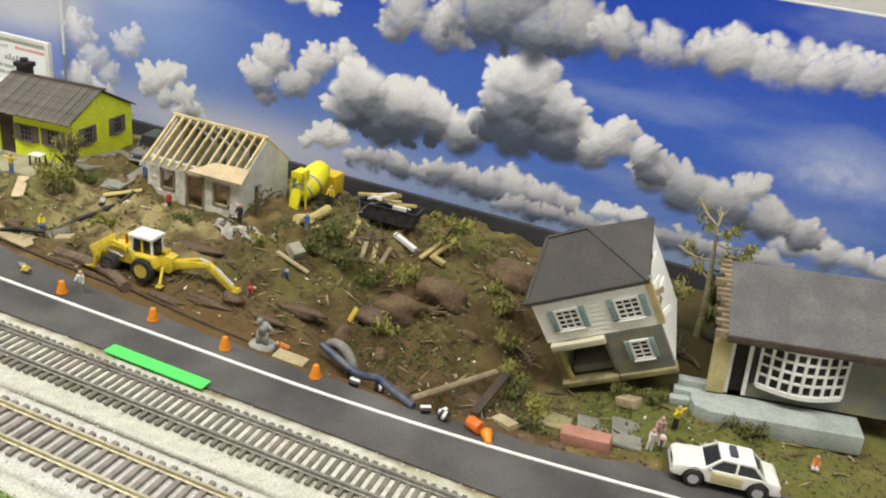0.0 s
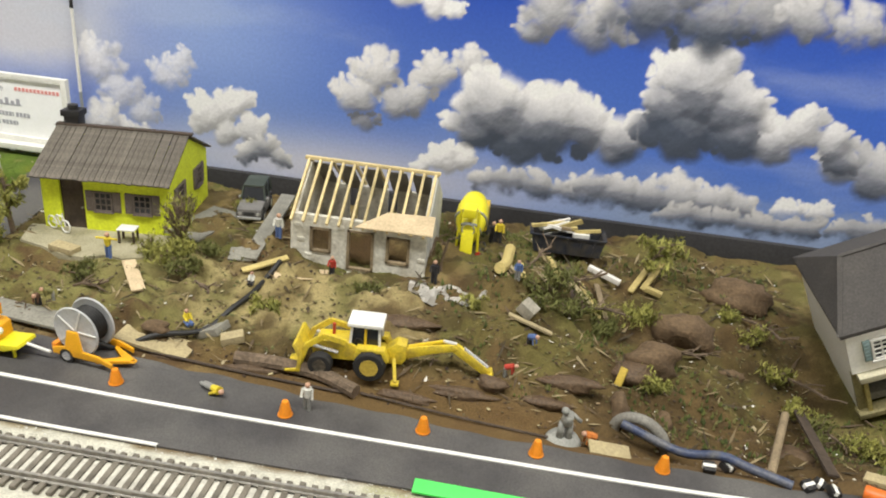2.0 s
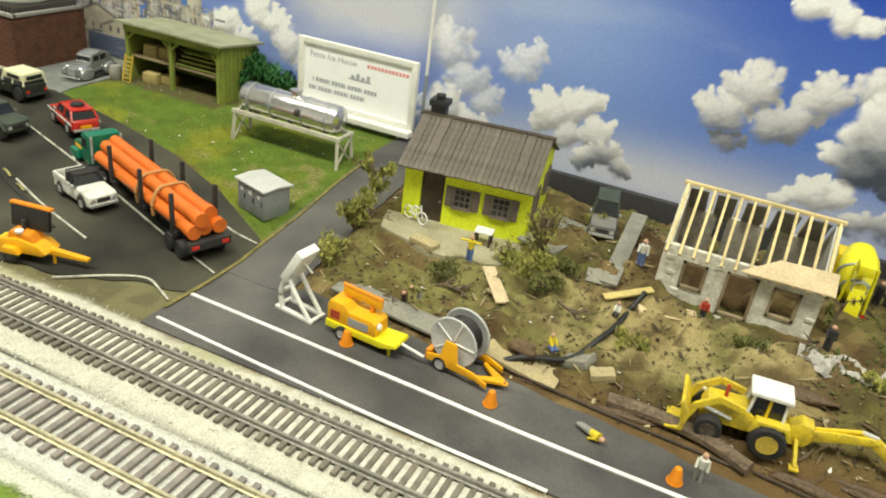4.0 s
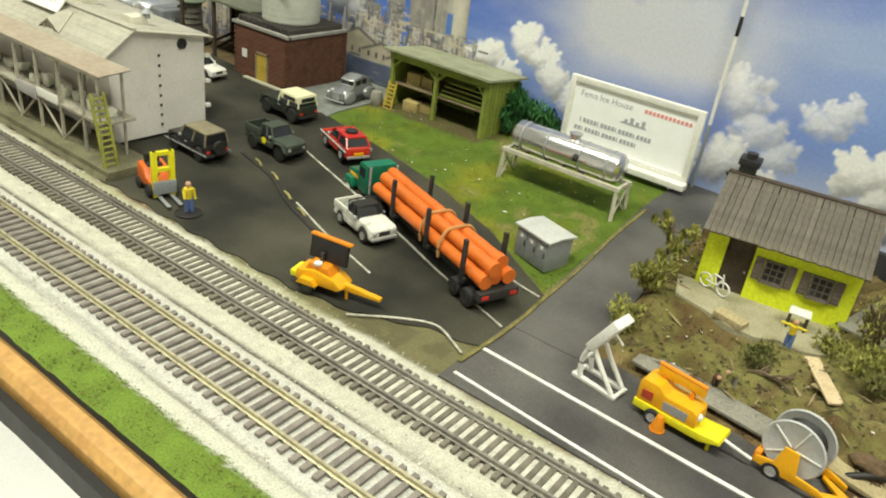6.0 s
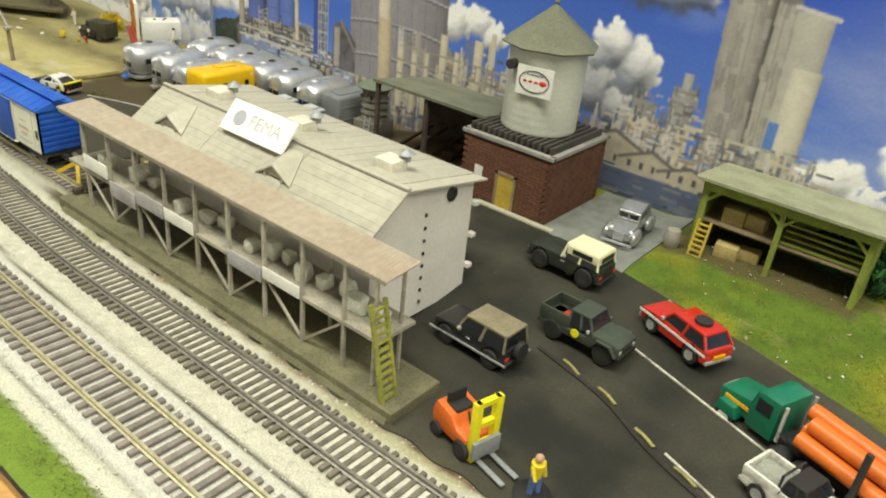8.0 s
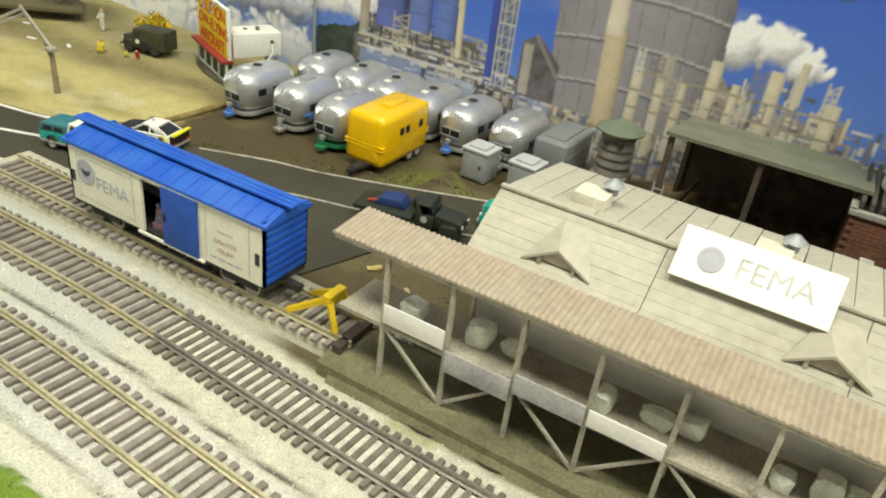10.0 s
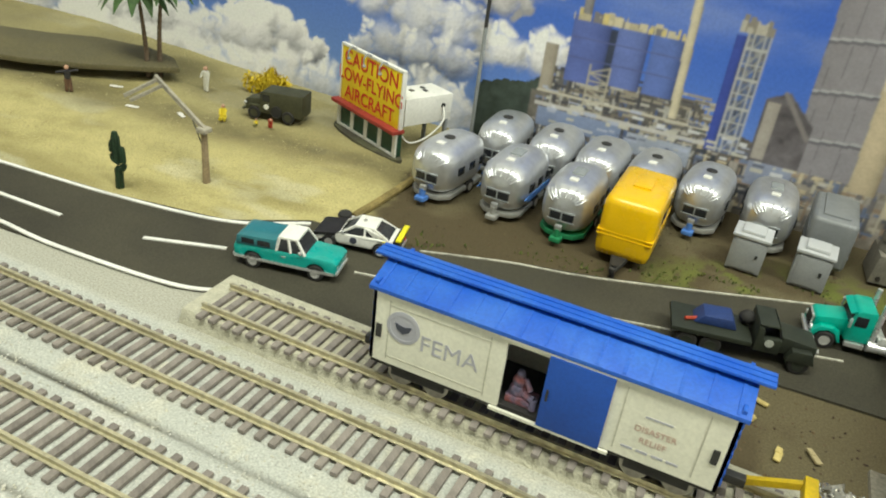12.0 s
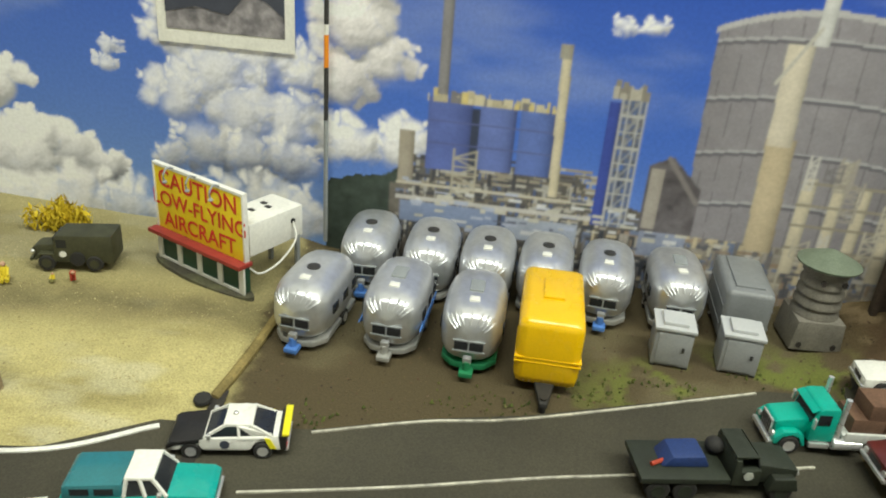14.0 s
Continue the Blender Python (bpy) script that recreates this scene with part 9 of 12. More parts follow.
    box(b, 0.95, 1.35, -0.22, 0.22, 3.08, 3.2, 0.03)
    part("number_card", b, WHITE, h)
    b = B()
    rod(b, (1.65, 0, 2.75), (1.78, 0, 2.95), 0.09, 8)
    part("lamp", b, CHROME, h)
    if band:
        for s in (-1, 1):
            b = B()
            prism(b, [(-1.9, 1.15), (1.2, 1.15), (1.9, 1.45), (1.2, 1.5), (-1.9, 1.42)], s * 1.36 - 0.03, s * 1.36 + 0.03, "y")
            part("stripe", b, band, h)
    for s in (-1, 1):
        wheel(h, -0.6, s * 1.05, 0.42, 0.35)
    return h


BLUE_SK = mat("blue_hitch", (0.08, 0.2, 0.55), 0.5, var=0.1)
GREEN_SK = mat("green_skirt", (0.02, 0.2, 0.08), 0.5, var=0.1)
GREY_SK = mat("grey_skirt", (0.45, 0.45, 0.43), 0.5, 0.5, var=0.1)


def spot(x, y, turn):
    return place(x, y, gz(x, y), turn)


t1 = airstream("polished aluminium travel trailer with a blue hitch", spot(-113.1, 41.9, -95), BLUE_SK)
airstream("polished aluminium travel trailer with a blue stripe", spot(-109.3, 42.3, -92), GREY_SK, True, BLUE_SK)
airstream("polished aluminium travel trailer with a green skirt", spot(-105.8, 42.0, -90), GREEN_SK, True)
for x, y in ((-111.8, 47.4), (-108.6, 47.4), (-105.7, 47.2), (-102.8, 47.3), (-99.8, 47.3)):
    copy_thing(t1, spot(x, y, -91 - 0.6 * (x + 106)))
airstream("dull aluminium travel trailer with a roof hatch", spot(-96.4, 47.4, -90), GREY_SK, True)
# yellow trailer
h = thing("utility_trailer", spot(-102.5, 41.6, -90), "glossy yellow moulded caravan trailer with black drawbar", "trailer")
b = B()
box(b, -2.55, 2.55, -1.35, 1.35, 0.45, 3.55, 0.42)
part("shell", b, TRAILERYELLOW, h, smooth=True)
b = B()
box(b, -1.2, 0.6, -0.45, 0.45, 3.5, 3.66, 0.06)
part("roof_panel", b, TRAILERYELLOW, h)
for z in (1.55, 1.75):
    b = B()
    box(b, -2.57, 2.57, -1.37, 1.37, z, z + 0.06, 0.02)
    part("moulding", b, TRAILERYELLOW, h)
for s in (-1, 1):
    for x in (0.6, 0.0, -1.5):
        b = B()
        box(b, x - 0.2, x + 0.2, s * 1.36 - 0.03, s * 1.36 + 0.03, 2.15, 2.6, 0.02)
        part("window", b, GLASS_DARK, h)
    wheel(h, -0.7, s * 1.05, 0.45, 0.35)
    wheel(h, -1.6, s * 1.05, 0.45, 0.35)
b = B()
prism(b, [(2.2, -0.45), (3.9, -0.15), (3.9, 0.15), (2.2, 0.45)], 0.35, 0.6, "z", 0.05)
rod(b, (3.6, 0, 0.0), (3.6, 0, 0.7), 0.14)
part("drawbar", b, DARKMETAL, h)
# grey van trailer
h = thing("van_trailer", spot(-93.3, 47.2, -92) @ Matrix.Scale(0.88, 4), "plain grey panelled van trailer", "trailer")
b = B()
box(b, -2.3, 2.4, -1.25, 1.25, 0.4, 3.4, 0.3)
part("shell", b, mat("dull_grey_plastic", (0.2, 0.21, 0.22), 0.45, var=0.08), h, smooth=True)
b = B()
box(b, -2.0, 1.8, -0.75, 0.75, 3.36, 3.5, 0.06)
part("roof_panel", b, bpy.data.materials["dull_grey_plastic"], h)
for s in (-1, 1):
    for z in (1.2, 2.3):
        b = B()
        box(b, -2.1, 2.2, s * 1.26 - 0.03, s * 1.26 + 0.03, z, z + 0.12, 0.02)
        part("side_rib", b, bpy.data.materials["dull_grey_plastic"], h)
    wheel(h, -0.8, s * 1.0, 0.4, 0.3)
# portable cabins
for x, y, tr in ((-96.9, 43.35, -3), (-93.9, 43.5, -4)):
    h = thing("portable_toilet", spot(x, y, tr) @ Matrix.Scale(0.79, 4), "grey plastic portable toilet with a pale roof", "portable toilet", "portable toilets")
    b = B()
    box(b, -1.05, 1.05, -1.0, 1.0, 0.15, 2.45, 0.05)
    part("body", b, mat("grey_plastic", (0.3, 0.31, 0.315), 0.5, var=0.08) if tr == -3 else bpy.data.materials["grey_plastic"], h)
    b = B()
    box(b, -1.15, 1.15, -1.1, 1.1, 2.4, 2.6, 0.05)
    box(b, -0.7, 0.7, -0.75, 0.75, 2.55, 2.82, 0.1)
    part("roof", b, mat("pale_plastic", (0.48, 0.49, 0.5), 0.45, var=0.05) if tr == -3 else bpy.data.materials["pale_plastic"], h)
    b = B()
    box(b, -0.85, 0.85, -1.06, -0.98, 0.3, 2.25, 0.02)
    d = part("door", b, bpy.data.materials["grey_plastic"], h)
    b = B()
    box(b, 0.5, 0.65, -1.12, -1.04, 1.2, 1.45)
    part("latch", b, DARKMETAL, d)
    for sx in (-0.9, 0.9):
        b = B()
        box(b, sx - 0.14, sx + 0.14, -0.95, 0.95, 0, 0.2)
        part("skid", b, DARKMETAL, h)
# watch tower with a round cap
h = thing("ventilator_tower", place(-89.9, 46.6, 0.2, 4) @ Matrix.Diagonal((0.8, 0.8, 0.95, 1)), "grey-brown tiered ventilator tower with a round olive cap", "tower")
tw = mat("grey_brown_resin", (0.2, 0.185, 0.155), 0.8, var=0.2, patch=80)
b = B()
prism(b, [(-1.5, 0), (1.5, 0), (1.35, 1.6), (-1.35, 1.6)], -1.4, 1.4, "y", 0.04)
part("base", b, tw, h)
for k in range(5):
    b = B()
    r0 = 1.25 - 0.02 * k
    lathe(b, [(r0, 0), (r0 + 0.12, 0.05), (r0 + 0.12, 0.22), (r0 - 0.05, 0.5), (r0 - 0.05, 0.55)], 20)
    o = part("tier", b, tw, h)
    o.matrix_basis = place(0, 0.1, 1.55 + k * 0.56)
for sx in (-1.0, 1.0):
    b = B()
    rod(b, (sx, -1.45, 0.3), (sx, -1.38, 0.3), 0.16, 10)
    part("port", b, CREVICE, h)
    b = B()
    rod(b, (sx * 0.6, -1.3, 3.7), (sx * 0.6, -1.2, 3.7), 0.16, 10)
    part("port", b, CREVICE, h)
b = B()
lathe(b, [(1.75, 0), (1.78, 0.1), (0.3, 0.7), (0.05, 0.74)], 24)
o = part("cap", b, mat("olive_cap", (0.14, 0.17, 0.12), 0.75, var=0.15), h)
o.matrix_basis = place(0, 0.1, 4.3)


# ---- machines of the slide ----
MUDDY = mat("muddy_tyre", (0.05, 0.042, 0.03), 0.9, var=0.35, grain=900, patch=200, col2=(0.13, 0.1, 0.06))
BUCKETGREY = mat("worn_bucket_steel", (0.2, 0.17, 0.1), 0.6, 0.3, var=0.3)
CABLE = mat("black_cable", (0.018, 0.017, 0.016), 0.55, var=0.3)
REELGREY = mat("grey_reel", (0.55, 0.56, 0.56), 0.5, 0.2, var=0.12)
BLUEPIPE = mat("blue_grey_pipe", (0.045, 0.06, 0.115), 0.5, var=0.35, patch=120, col2=(0.13, 0.13, 0.13))
HOSE = mat("grey_hose", (0.22, 0.21, 0.18), 0.7, var=0.3)
MUD = mat("wet_mud", (0.085, 0.052, 0.027), 0.65, var=0.35, grain=700, patch=70, bump=0.7, depth=0.0012, col2=(0.115, 0.075, 0.04), spread=0.05)
BARK = mat("grey_brown_bark", (0.16, 0.115, 0.075), 0.9, var=0.35, grain=700, patch=140, bump=0.7, depth=0.0008)
ROCK = mat("brown_grey_rock", (0.135, 0.088, 0.045), 0.9, var=0.3, grain=500, patch=70, bump=0.8, depth=0.0012, col2=(0.085, 0.055, 0.03), spread=0.06)
SLAB = mat("sandy_slab", (0.4, 0.33, 0.18), 0.9, var=0.25, grain=800, patch=60, col2=(0.24, 0.2, 0.12))
STATUEGREY = mat("grey_casting", (0.3, 0.3, 0.27), 0.8, var=0.25)
LEAF_DARK = mat("dark_olive_leaf", (0.15, 0.155, 0.04), 0.85, var=0.4, grain=600, patch=120, col2=(0.09, 0.1, 0.025), spread=0.05)
LEAF_MID = mat("olive_leaf", (0.32, 0.31, 0.07), 0.85, var=0.4, grain=600, patch=120, col2=(0.11, 0.12, 0.022), spread=0.05)
LEAF_YELLOW = mat("yellow_flower_foam", (0.62, 0.46, 0.02), 0.9, var=0.3, grain=600, patch=120)
PALMGREEN = mat("palm_green", (0.045, 0.1, 0.022), 0.7, var=0.35, grain=600, patch=120)
FOAM_GREEN = mat("green_foam_foliage", (0.035, 0.14, 0.03), 0.9, var=0.4, grain=500, patch=110, col2=(0.015, 0.06, 0.02))
SKIN = mat("figurine_skin", (0.5, 0.3, 0.2), 0.7, var=0.1)
CLOTHES = {k: mat(k + "_figurine_paint", c, 0.75, var=0.2) for k, c in {
    "yellow": (0.7, 0.55, 0.03), "blue": (0.1, 0.16, 0.36), "red": (0.45, 0.05, 0.03), "white": (0.66, 0.65, 0.58), "dark": (0.03, 0.028, 0.03),
    "brown": (0.13, 0.07, 0.04), "orange": (0.6, 0.2, 0.04), "grey": (0.25, 0.25, 0.23), "pink": (0.5, 0.3, 0.28), "olive": (0.2, 0.19, 0.06)}.items()}


def gear(name, label, cat, x, y, turn=0.0, lift=0.05, z=None, group=""):
    return thing(name, place(x, y, gz(x, y) + lift if z is None else z, turn), label, cat, group)


DIGGER = mat("muddy_digger_yellow", (0.68, 0.52, 0.03), 0.5, var=0.22, patch=160, col2=(0.32, 0.22, 0.06))


def backhoe():
    h = gear("backhoe", "yellow backhoe loader with white cab roof on mud", "digger", -14.6, 30.1, 4)
    h.matrix_basis = h.matrix_basis @ Matrix.Scale(0.92, 4)
    zb = 0.0
    for x, r in ((-1.75, 0.62), (0.75, 0.82)):
        for s in (-1, 1):
            wheel(h, x, s * 0.95, r, 0.55, OCHRE if r > 0.7 else MUDDY)
    b = B()
    prism(b, [(-2.2, 0.75), (1.6, 0.75), (1.6, 1.35), (0.2, 1.45), (-0.35, 1.8), (-2.05, 1.72), (-2.25, 1.2)], -0.62, 0.62, "y", 0.07)
    part("body", b, DIGGER, h)
    for s in (-1, 1):
        b = B()
        prism(b, [(-0.15, 1.05), (0.05, 1.75), (1.45, 1.75), (1.7, 1.1), (1.45, 1.1), (1.3, 1.55), (0.3, 1.55), (0.1, 1.05)], s * 0.7 - 0.28, s * 0.7 + 0.28, "y", 0.03)
        part("fender", b, DIGGER, h)
    b = B()
    prism(b, [(-0.35, 1.6), (1.15, 1.6), (1.1, 2.75), (-0.25, 2.75)], -0.5, 0.5, "y", 0.03)
    cab = part("cab_glass", b, GLASS_DARK, h)
    for x0, x1 in ((-0.36, -0.26), (1.16, 1.1), (0.42, 0.42)):
        for s in (-1, 1):
            b = B()
            beam(b, (x0, s * 0.53, 1.55), (x1, s * 0.53, 2.8), 0.12)
            part("cab_post", b, YELLOW if x0 == 0.42 else WHITE, cab)
    b = B()
    box(b, -0.5, 1.3, -0.72, 0.72, 2.76, 2.98, 0.07)
    part("cab_roof", b, WHITE, h, "cream-white cab roof")
    b = B()
    tube(b, [(0.18 * math.cos(a), 0, 0.18 * math.sin(a)) for a in np.linspace(0, 6.3, 14)], 0.035, 6)
    o = part("steering_wheel", b, BLACK, h)
    o.matrix_basis = place(0.1, -0.56, 1.95, 0, 20, 30)
    b = B()
    rod(b, (-1.3, 0.2, 1.7), (-1.3, 0.2, 2.35), 0.09, 8)
    part("exhaust", b, REDDULL, h)
    # loader arms and bucket at the front
    for s in (-1, 1):
        b = B()
        for p, q in zip([(-0.5, 1.9), (-1.6, 2.15), (-2.5, 1.45), (-2.75, 0.75)], [(-1.6, 2.15), (-2.5, 1.45), (-2.75, 0.75), (-2.8, 0.5)]):
            beam(b, (p[0], s * 0.78, p[1]), (q[0], s * 0.78, q[1]), 0.2, 0.28)
        part("loader_arm", b, DIGGER, h)
        b = B()
        rod(b, (-0.9, s * 0.66, 1.2), (-2.3, s * 0.66, 1.5), 0.1, 8)
        part("hydraulic_ram", b, CHROME, h)
    b = B()
    prism(b, [(-2.75, 0.1), (-3.5, 0.02), (-3.55, 0.1), (-2.95, 0.25), (-2.85, 0.95), (-3.15, 1.6), (-3.0, 1.68), (-2.65, 1.0)], -1.15, 1.15, "y", 0.03)
    bk = part("loader_bucket", b, DIGGER, h)
    for k in range(6):
        b = B()
        box(b, -3.7, -3.47, -1.0 + k * 0.4 - 0.07, -1.0 + k * 0.4 + 0.07, 0.03, 0.1)
        part("tooth", b, BUCKETGREY, bk)
    # rear boom
    b = B()
    prism(b, [(1.5, 0.7), (2.3, 0.7), (2.5, 1.0), (2.5, 1.8), (2.0, 1.9), (1.5, 1.5)], -0.4, 0.4, "y", 0.05)
    part("swing_post", b, DIGGER, h)
    b = B()
    prism(b, [(2.1, 1.0), (2.5, 0.95), (3.6, 1.35), (4.9, 1.7), (5.1, 1.9), (4.75, 2.05), (3.3, 1.8), (2.1, 1.45)], -0.19, 0.19, "y", 0.05)
    part("boom", b, DIGGER, h)
    b = B()
    prism(b, [(4.6, 1.95), (5.0, 2.1), (6.9, 0.7), (6.75, 0.4), (6.45, 0.5), (4.8, 1.65)], -0.15, 0.15, "y", 0.05)
    part("dipper_arm", b, DIGGER, h)
    for p, q in (((2.6, 1.6), (4.4, 2.15)), ((4.3, 2.15), (5.0, 2.05)), ((5.4, 1.85), (6.7, 0.9))):
        b = B()
        rod(b, (p[0], 0, p[1]), (q[0], 0, q[1]), 0.1, 8)
        part("hydraulic_ram", b, CHROME if p[0] > 4 else YELLOW, h)
    b = B()
    prism(b, [(6.5, 0.55), (6.95, 0.65), (7.1, 0.2), (6.7, -0.25), (6.2, -0.2), (6.15, -0.08), (6.55, 0.0), (6.65, 0.3)], -0.45, 0.45, "y", 0.03)
    part("digging_bucket", b, DIGGER, h)
    for s in (-1, 1):
        b = B()
        beam(b, (1.9, s * 0.5, 1.1), (2.1, s * 1.15, 0.15), 0.16)
        box(b, 1.9, 2.3, s * 1.15 - 0.2, s * 1.15 + 0.2, 0.02, 0.12)
        part("stabiliser", b, DIGGER, h)


backhoe()


def mixer():
    h = gear("cement_mixer_truck", "yellow cement mixer truck with striped drum parked on the bank", "truck", -10.8, 42.9, 90, 0.0, 1.25)
    h.matrix_basis = h.matrix_basis @ Matrix.Scale(0.87, 4)
    b = B()
    box(b, -1.6, 4.2, -0.75, 0.75, 0.55, 0.9, 0.05)
    part("chassis", b, DARKMETAL, h)
    for x in (-0.9, 0.1, 3.4):
        for s in (-1, 1):
            wheel(h, x, s * 0.95, 0.52, 0.5)
    b = B()
    box(b, 2.6, 4.4, -1.05, 1.05, 0.8, 2.7, 0.12)
    c = part("cab", b, YELLOW, h)
    b = B()
    box(b, 3.2, 4.45, -0.9, 0.9, 1.8, 2.45, 0.03)
    part("window", b, GLASS_DARK, c)
    b = B()
    box(b, -2.2, -1.55, -1.15, 1.15, 0.2, 0.75, 0.06)
    part("bumper", b, BLACK, h, "black rear bumper")
    b = B()
    lathe(b, [(0.4, -1.9), (0.6, -1.8), (1.0, -0.7), (1.15, 0.2), (1.1, 1.0), (0.8, 2.0), (0.4, 2.3)], 24)
    o = part("drum", b, LEMON, h, smooth=True)
    o.matrix_basis = place(0.3, 0, 2.6, 0, 0, 66)
    for z, r in ((-1.25, 0.8), (-0.2, 1.1)):
        b = B()
        lathe(b, [(r, z - 0.07), (r + 0.05, z - 0.06), (r + 0.08, z + 0.06), (r + 0.03, z + 0.07)], 24)
        part("drum_band", b, GREYMETAL, o)
    b = B()
    box(b, -2.0, -0.7, -0.45, 0.45, 3.5, 4.15, 0.1)
    part("hopper", b, LEMON, h)
    b = B()
    prism(b, [(-1.7, 2.6), (-2.0, 2.6), (-2.55, 0.6), (-2.3, 0.5)], -0.42, 0.42, "y", 0.04)
    part("chute", b, LEMON, h)
    for s in (-1, 1):
        b = B()
        beam(b, (-1.6, s * 0.75, 0.8), (-1.7, s * 0.6, 4.0), 0.14)
        part("drum_stand", b, LEMON, h)
        b = B()
        box(b, -1.72, -1.6, s * 0.8 - 0.15, s * 0.8 + 0.15, 0.7, 1.0)
        part("tail_light", b, SIGNRED, h)
    b = B()
    tube(b, [(0.42 * math.cos(a), 0, 0.42 * math.sin(a)) for a in np.linspace(0, 6.3, 20)], 0.05, 6)
    o = part("mouth_ring", b, GREYMETAL, h)
    o.matrix_basis = place(-2.0, 0, 2.7, 90)


mixer()


def skip():
    h = gear("rubbish_skip", "dark blue skip heaped with broken timber", "skip", -4.8, 44.2, 2, 0.0, 1.85)
    h.matrix_basis = h.matrix_basis @ Matrix.Diagonal((0.92, 0.92, 0.72, 1))
    SKIPBLUE = mat("dark_skip_paint", (0.018, 0.021, 0.03), 0.6, var=0.3, patch=150, col2=(0.06, 0.05, 0.035))
    b = B()
    prism(b, [(-2.2, 0.1), (2.2, 0.1), (2.45, 1.65), (-2.45, 1.65)], -0.9, -0.78, "y")
    part("side_panel", b, SKIPBLUE, h)
    b = B()
    prism(b, [(-2.2, 0.1), (2.2, 0.1), (2.45, 1.65), (-2.45, 1.65)], 0.78, 0.9, "y")
    part("side_panel", b, SKIPBLUE, h)
    for s in (-1, 1):
        b = B()
        prism(b, [(s * 2.2, 0.1), (s * 2.1, 0.1), (s * 2.33, 1.65), (s * 2.45, 1.65)], -0.8, 0.8, "y")
        part("end_panel", b, SKIPBLUE, h)
    b = B()
    box(b, -2.2, 2.2, -0.8, 0.8, 0.05, 0.15)
    part("base", b, SKIPBLUE, h)
    b = B()
    for a, c in (((-2.5, -0.92), (2.5, -0.92)), ((2.5, -0.92), (2.5, 0.92)), ((2.5, 0.92), (-2.5, 0.92)), ((-2.5, 0.92), (-2.5, -0.92))):
        beam(b, (*a, 1.66), (*c, 1.66), 0.14)
    part("rim", b, SKIPBLUE, h)
    for k in range(5):
        b = B()
        beam(b, (-1.7 + k * 0.85, -0.93, 0.15), (-1.8 + k * 0.9, -0.93, 1.6), 0.1)
        part("rib", b, SKIPBLUE, h)
    r = random.Random(11)
    mats = [LUMBER, WHITE, OFFWHITE, GREYWALL, LUMBER, OLDWOOD]
    for k in range(16):
        b = B()
        L, a = r.uniform(1.0, 2.6), r.uniform(-0.7, 0.7)
        cx, cy, cz = r.uniform(-1.4, 1.5), r.uniform(-0.5, 0.5), r.uniform(1.5, 2.5)
        d = Vector((math.cos(a), math.sin(a) * 0.6, r.uniform(-0.25, 0.5))) * L / 2
        beam(b, Vector((cx, cy, cz)) - d, Vector((cx, cy, cz)) + d, r.uniform(0.1, 0.25), r.uniform(0.06, 0.5))
        single("broken_board", b, mats[k % 6], h.matrix_basis, "broken timber board thrown into the skip", "board", "boards in the skip")


skip()


def lighting_trailer():
    h = gear("generator_trailer", "orange and yellow generator trailer at the roadside", "trailer", -31.6, 27.5, -4)
    h.matrix_basis = h.matrix_basis @ Matrix.Scale(0.82, 4)
    for s in (-1, 1):
        wheel(h, -0.9, s * 0.75, 0.45, 0.35)
    b = B()
    prism(b, [(-2.1, 0.5), (1.6, 0.5), (2.6, 0.85), (2.5, 1.05), (1.5, 0.95), (-2.1, 0.95)], -0.75, 0.75, "y", 0.05)
    part("frame", b, LEMON, h)
    b = B()
    prism(b, [(-2.05, 0.95), (1.2, 0.95), (1.15, 1.75), (0.9, 1.9), (-0.6, 1.9), (-1.0, 2.25), (-1.9, 2.25), (-2.05, 2.0)], -0.68, 0.68, "y", 0.09)
    bd = part("housing", b, ORANGE_Y, h)
    b = B()
    box(b, -0.6, 0.7, -0.72, -0.68, 1.1, 1.6)
    part("side_vent", b, GREYMETAL, bd)
    b = B()
    box(b, -1.8, -1.2, -0.72, -0.68, 1.2, 1.7)
    part("side_panel", b, REDDULL, bd)
    b = B()
    prism(b, [(-1.5, 2.4), (1.0, 2.3), (1.0, 2.85), (-1.5, 3.0), (-1.6, 2.7)], 0.1, 0.32, "y", 0.05)
    part("upper_unit", b, ORANGE_Y, h)
    b = B()
    rod(b, (-1.6, 0.2, 3.0), (1.0, 0.2, 2.9), 0.12, 10)
    part("top_roll", b, ORANGE, h)
    for x in (-1.2, 0.4):
        b = B()
        beam(b, (x, 0.2, 1.85), (x, 0.2, 2.45), 0.2)
        part("upper_post", b, ORANGE, h)
    b = B()
    ball(b, (1.15, -0.3, 1.5), 0.22)
    part("lamp", b, WHITE, h, "white round lamp", True)
    b = B()
    rod(b, (2.4, 0, 0.85), (4.0, 0, 0.6), 0.09)
    part("drawbar", b, WHITE, h)
    b = B()
    rod(b, (2.0, -0.4, 0.6), (2.0, -0.4, 0.0), 0.1)
    part("support_leg", b, LEMON, h)


lighting_trailer()


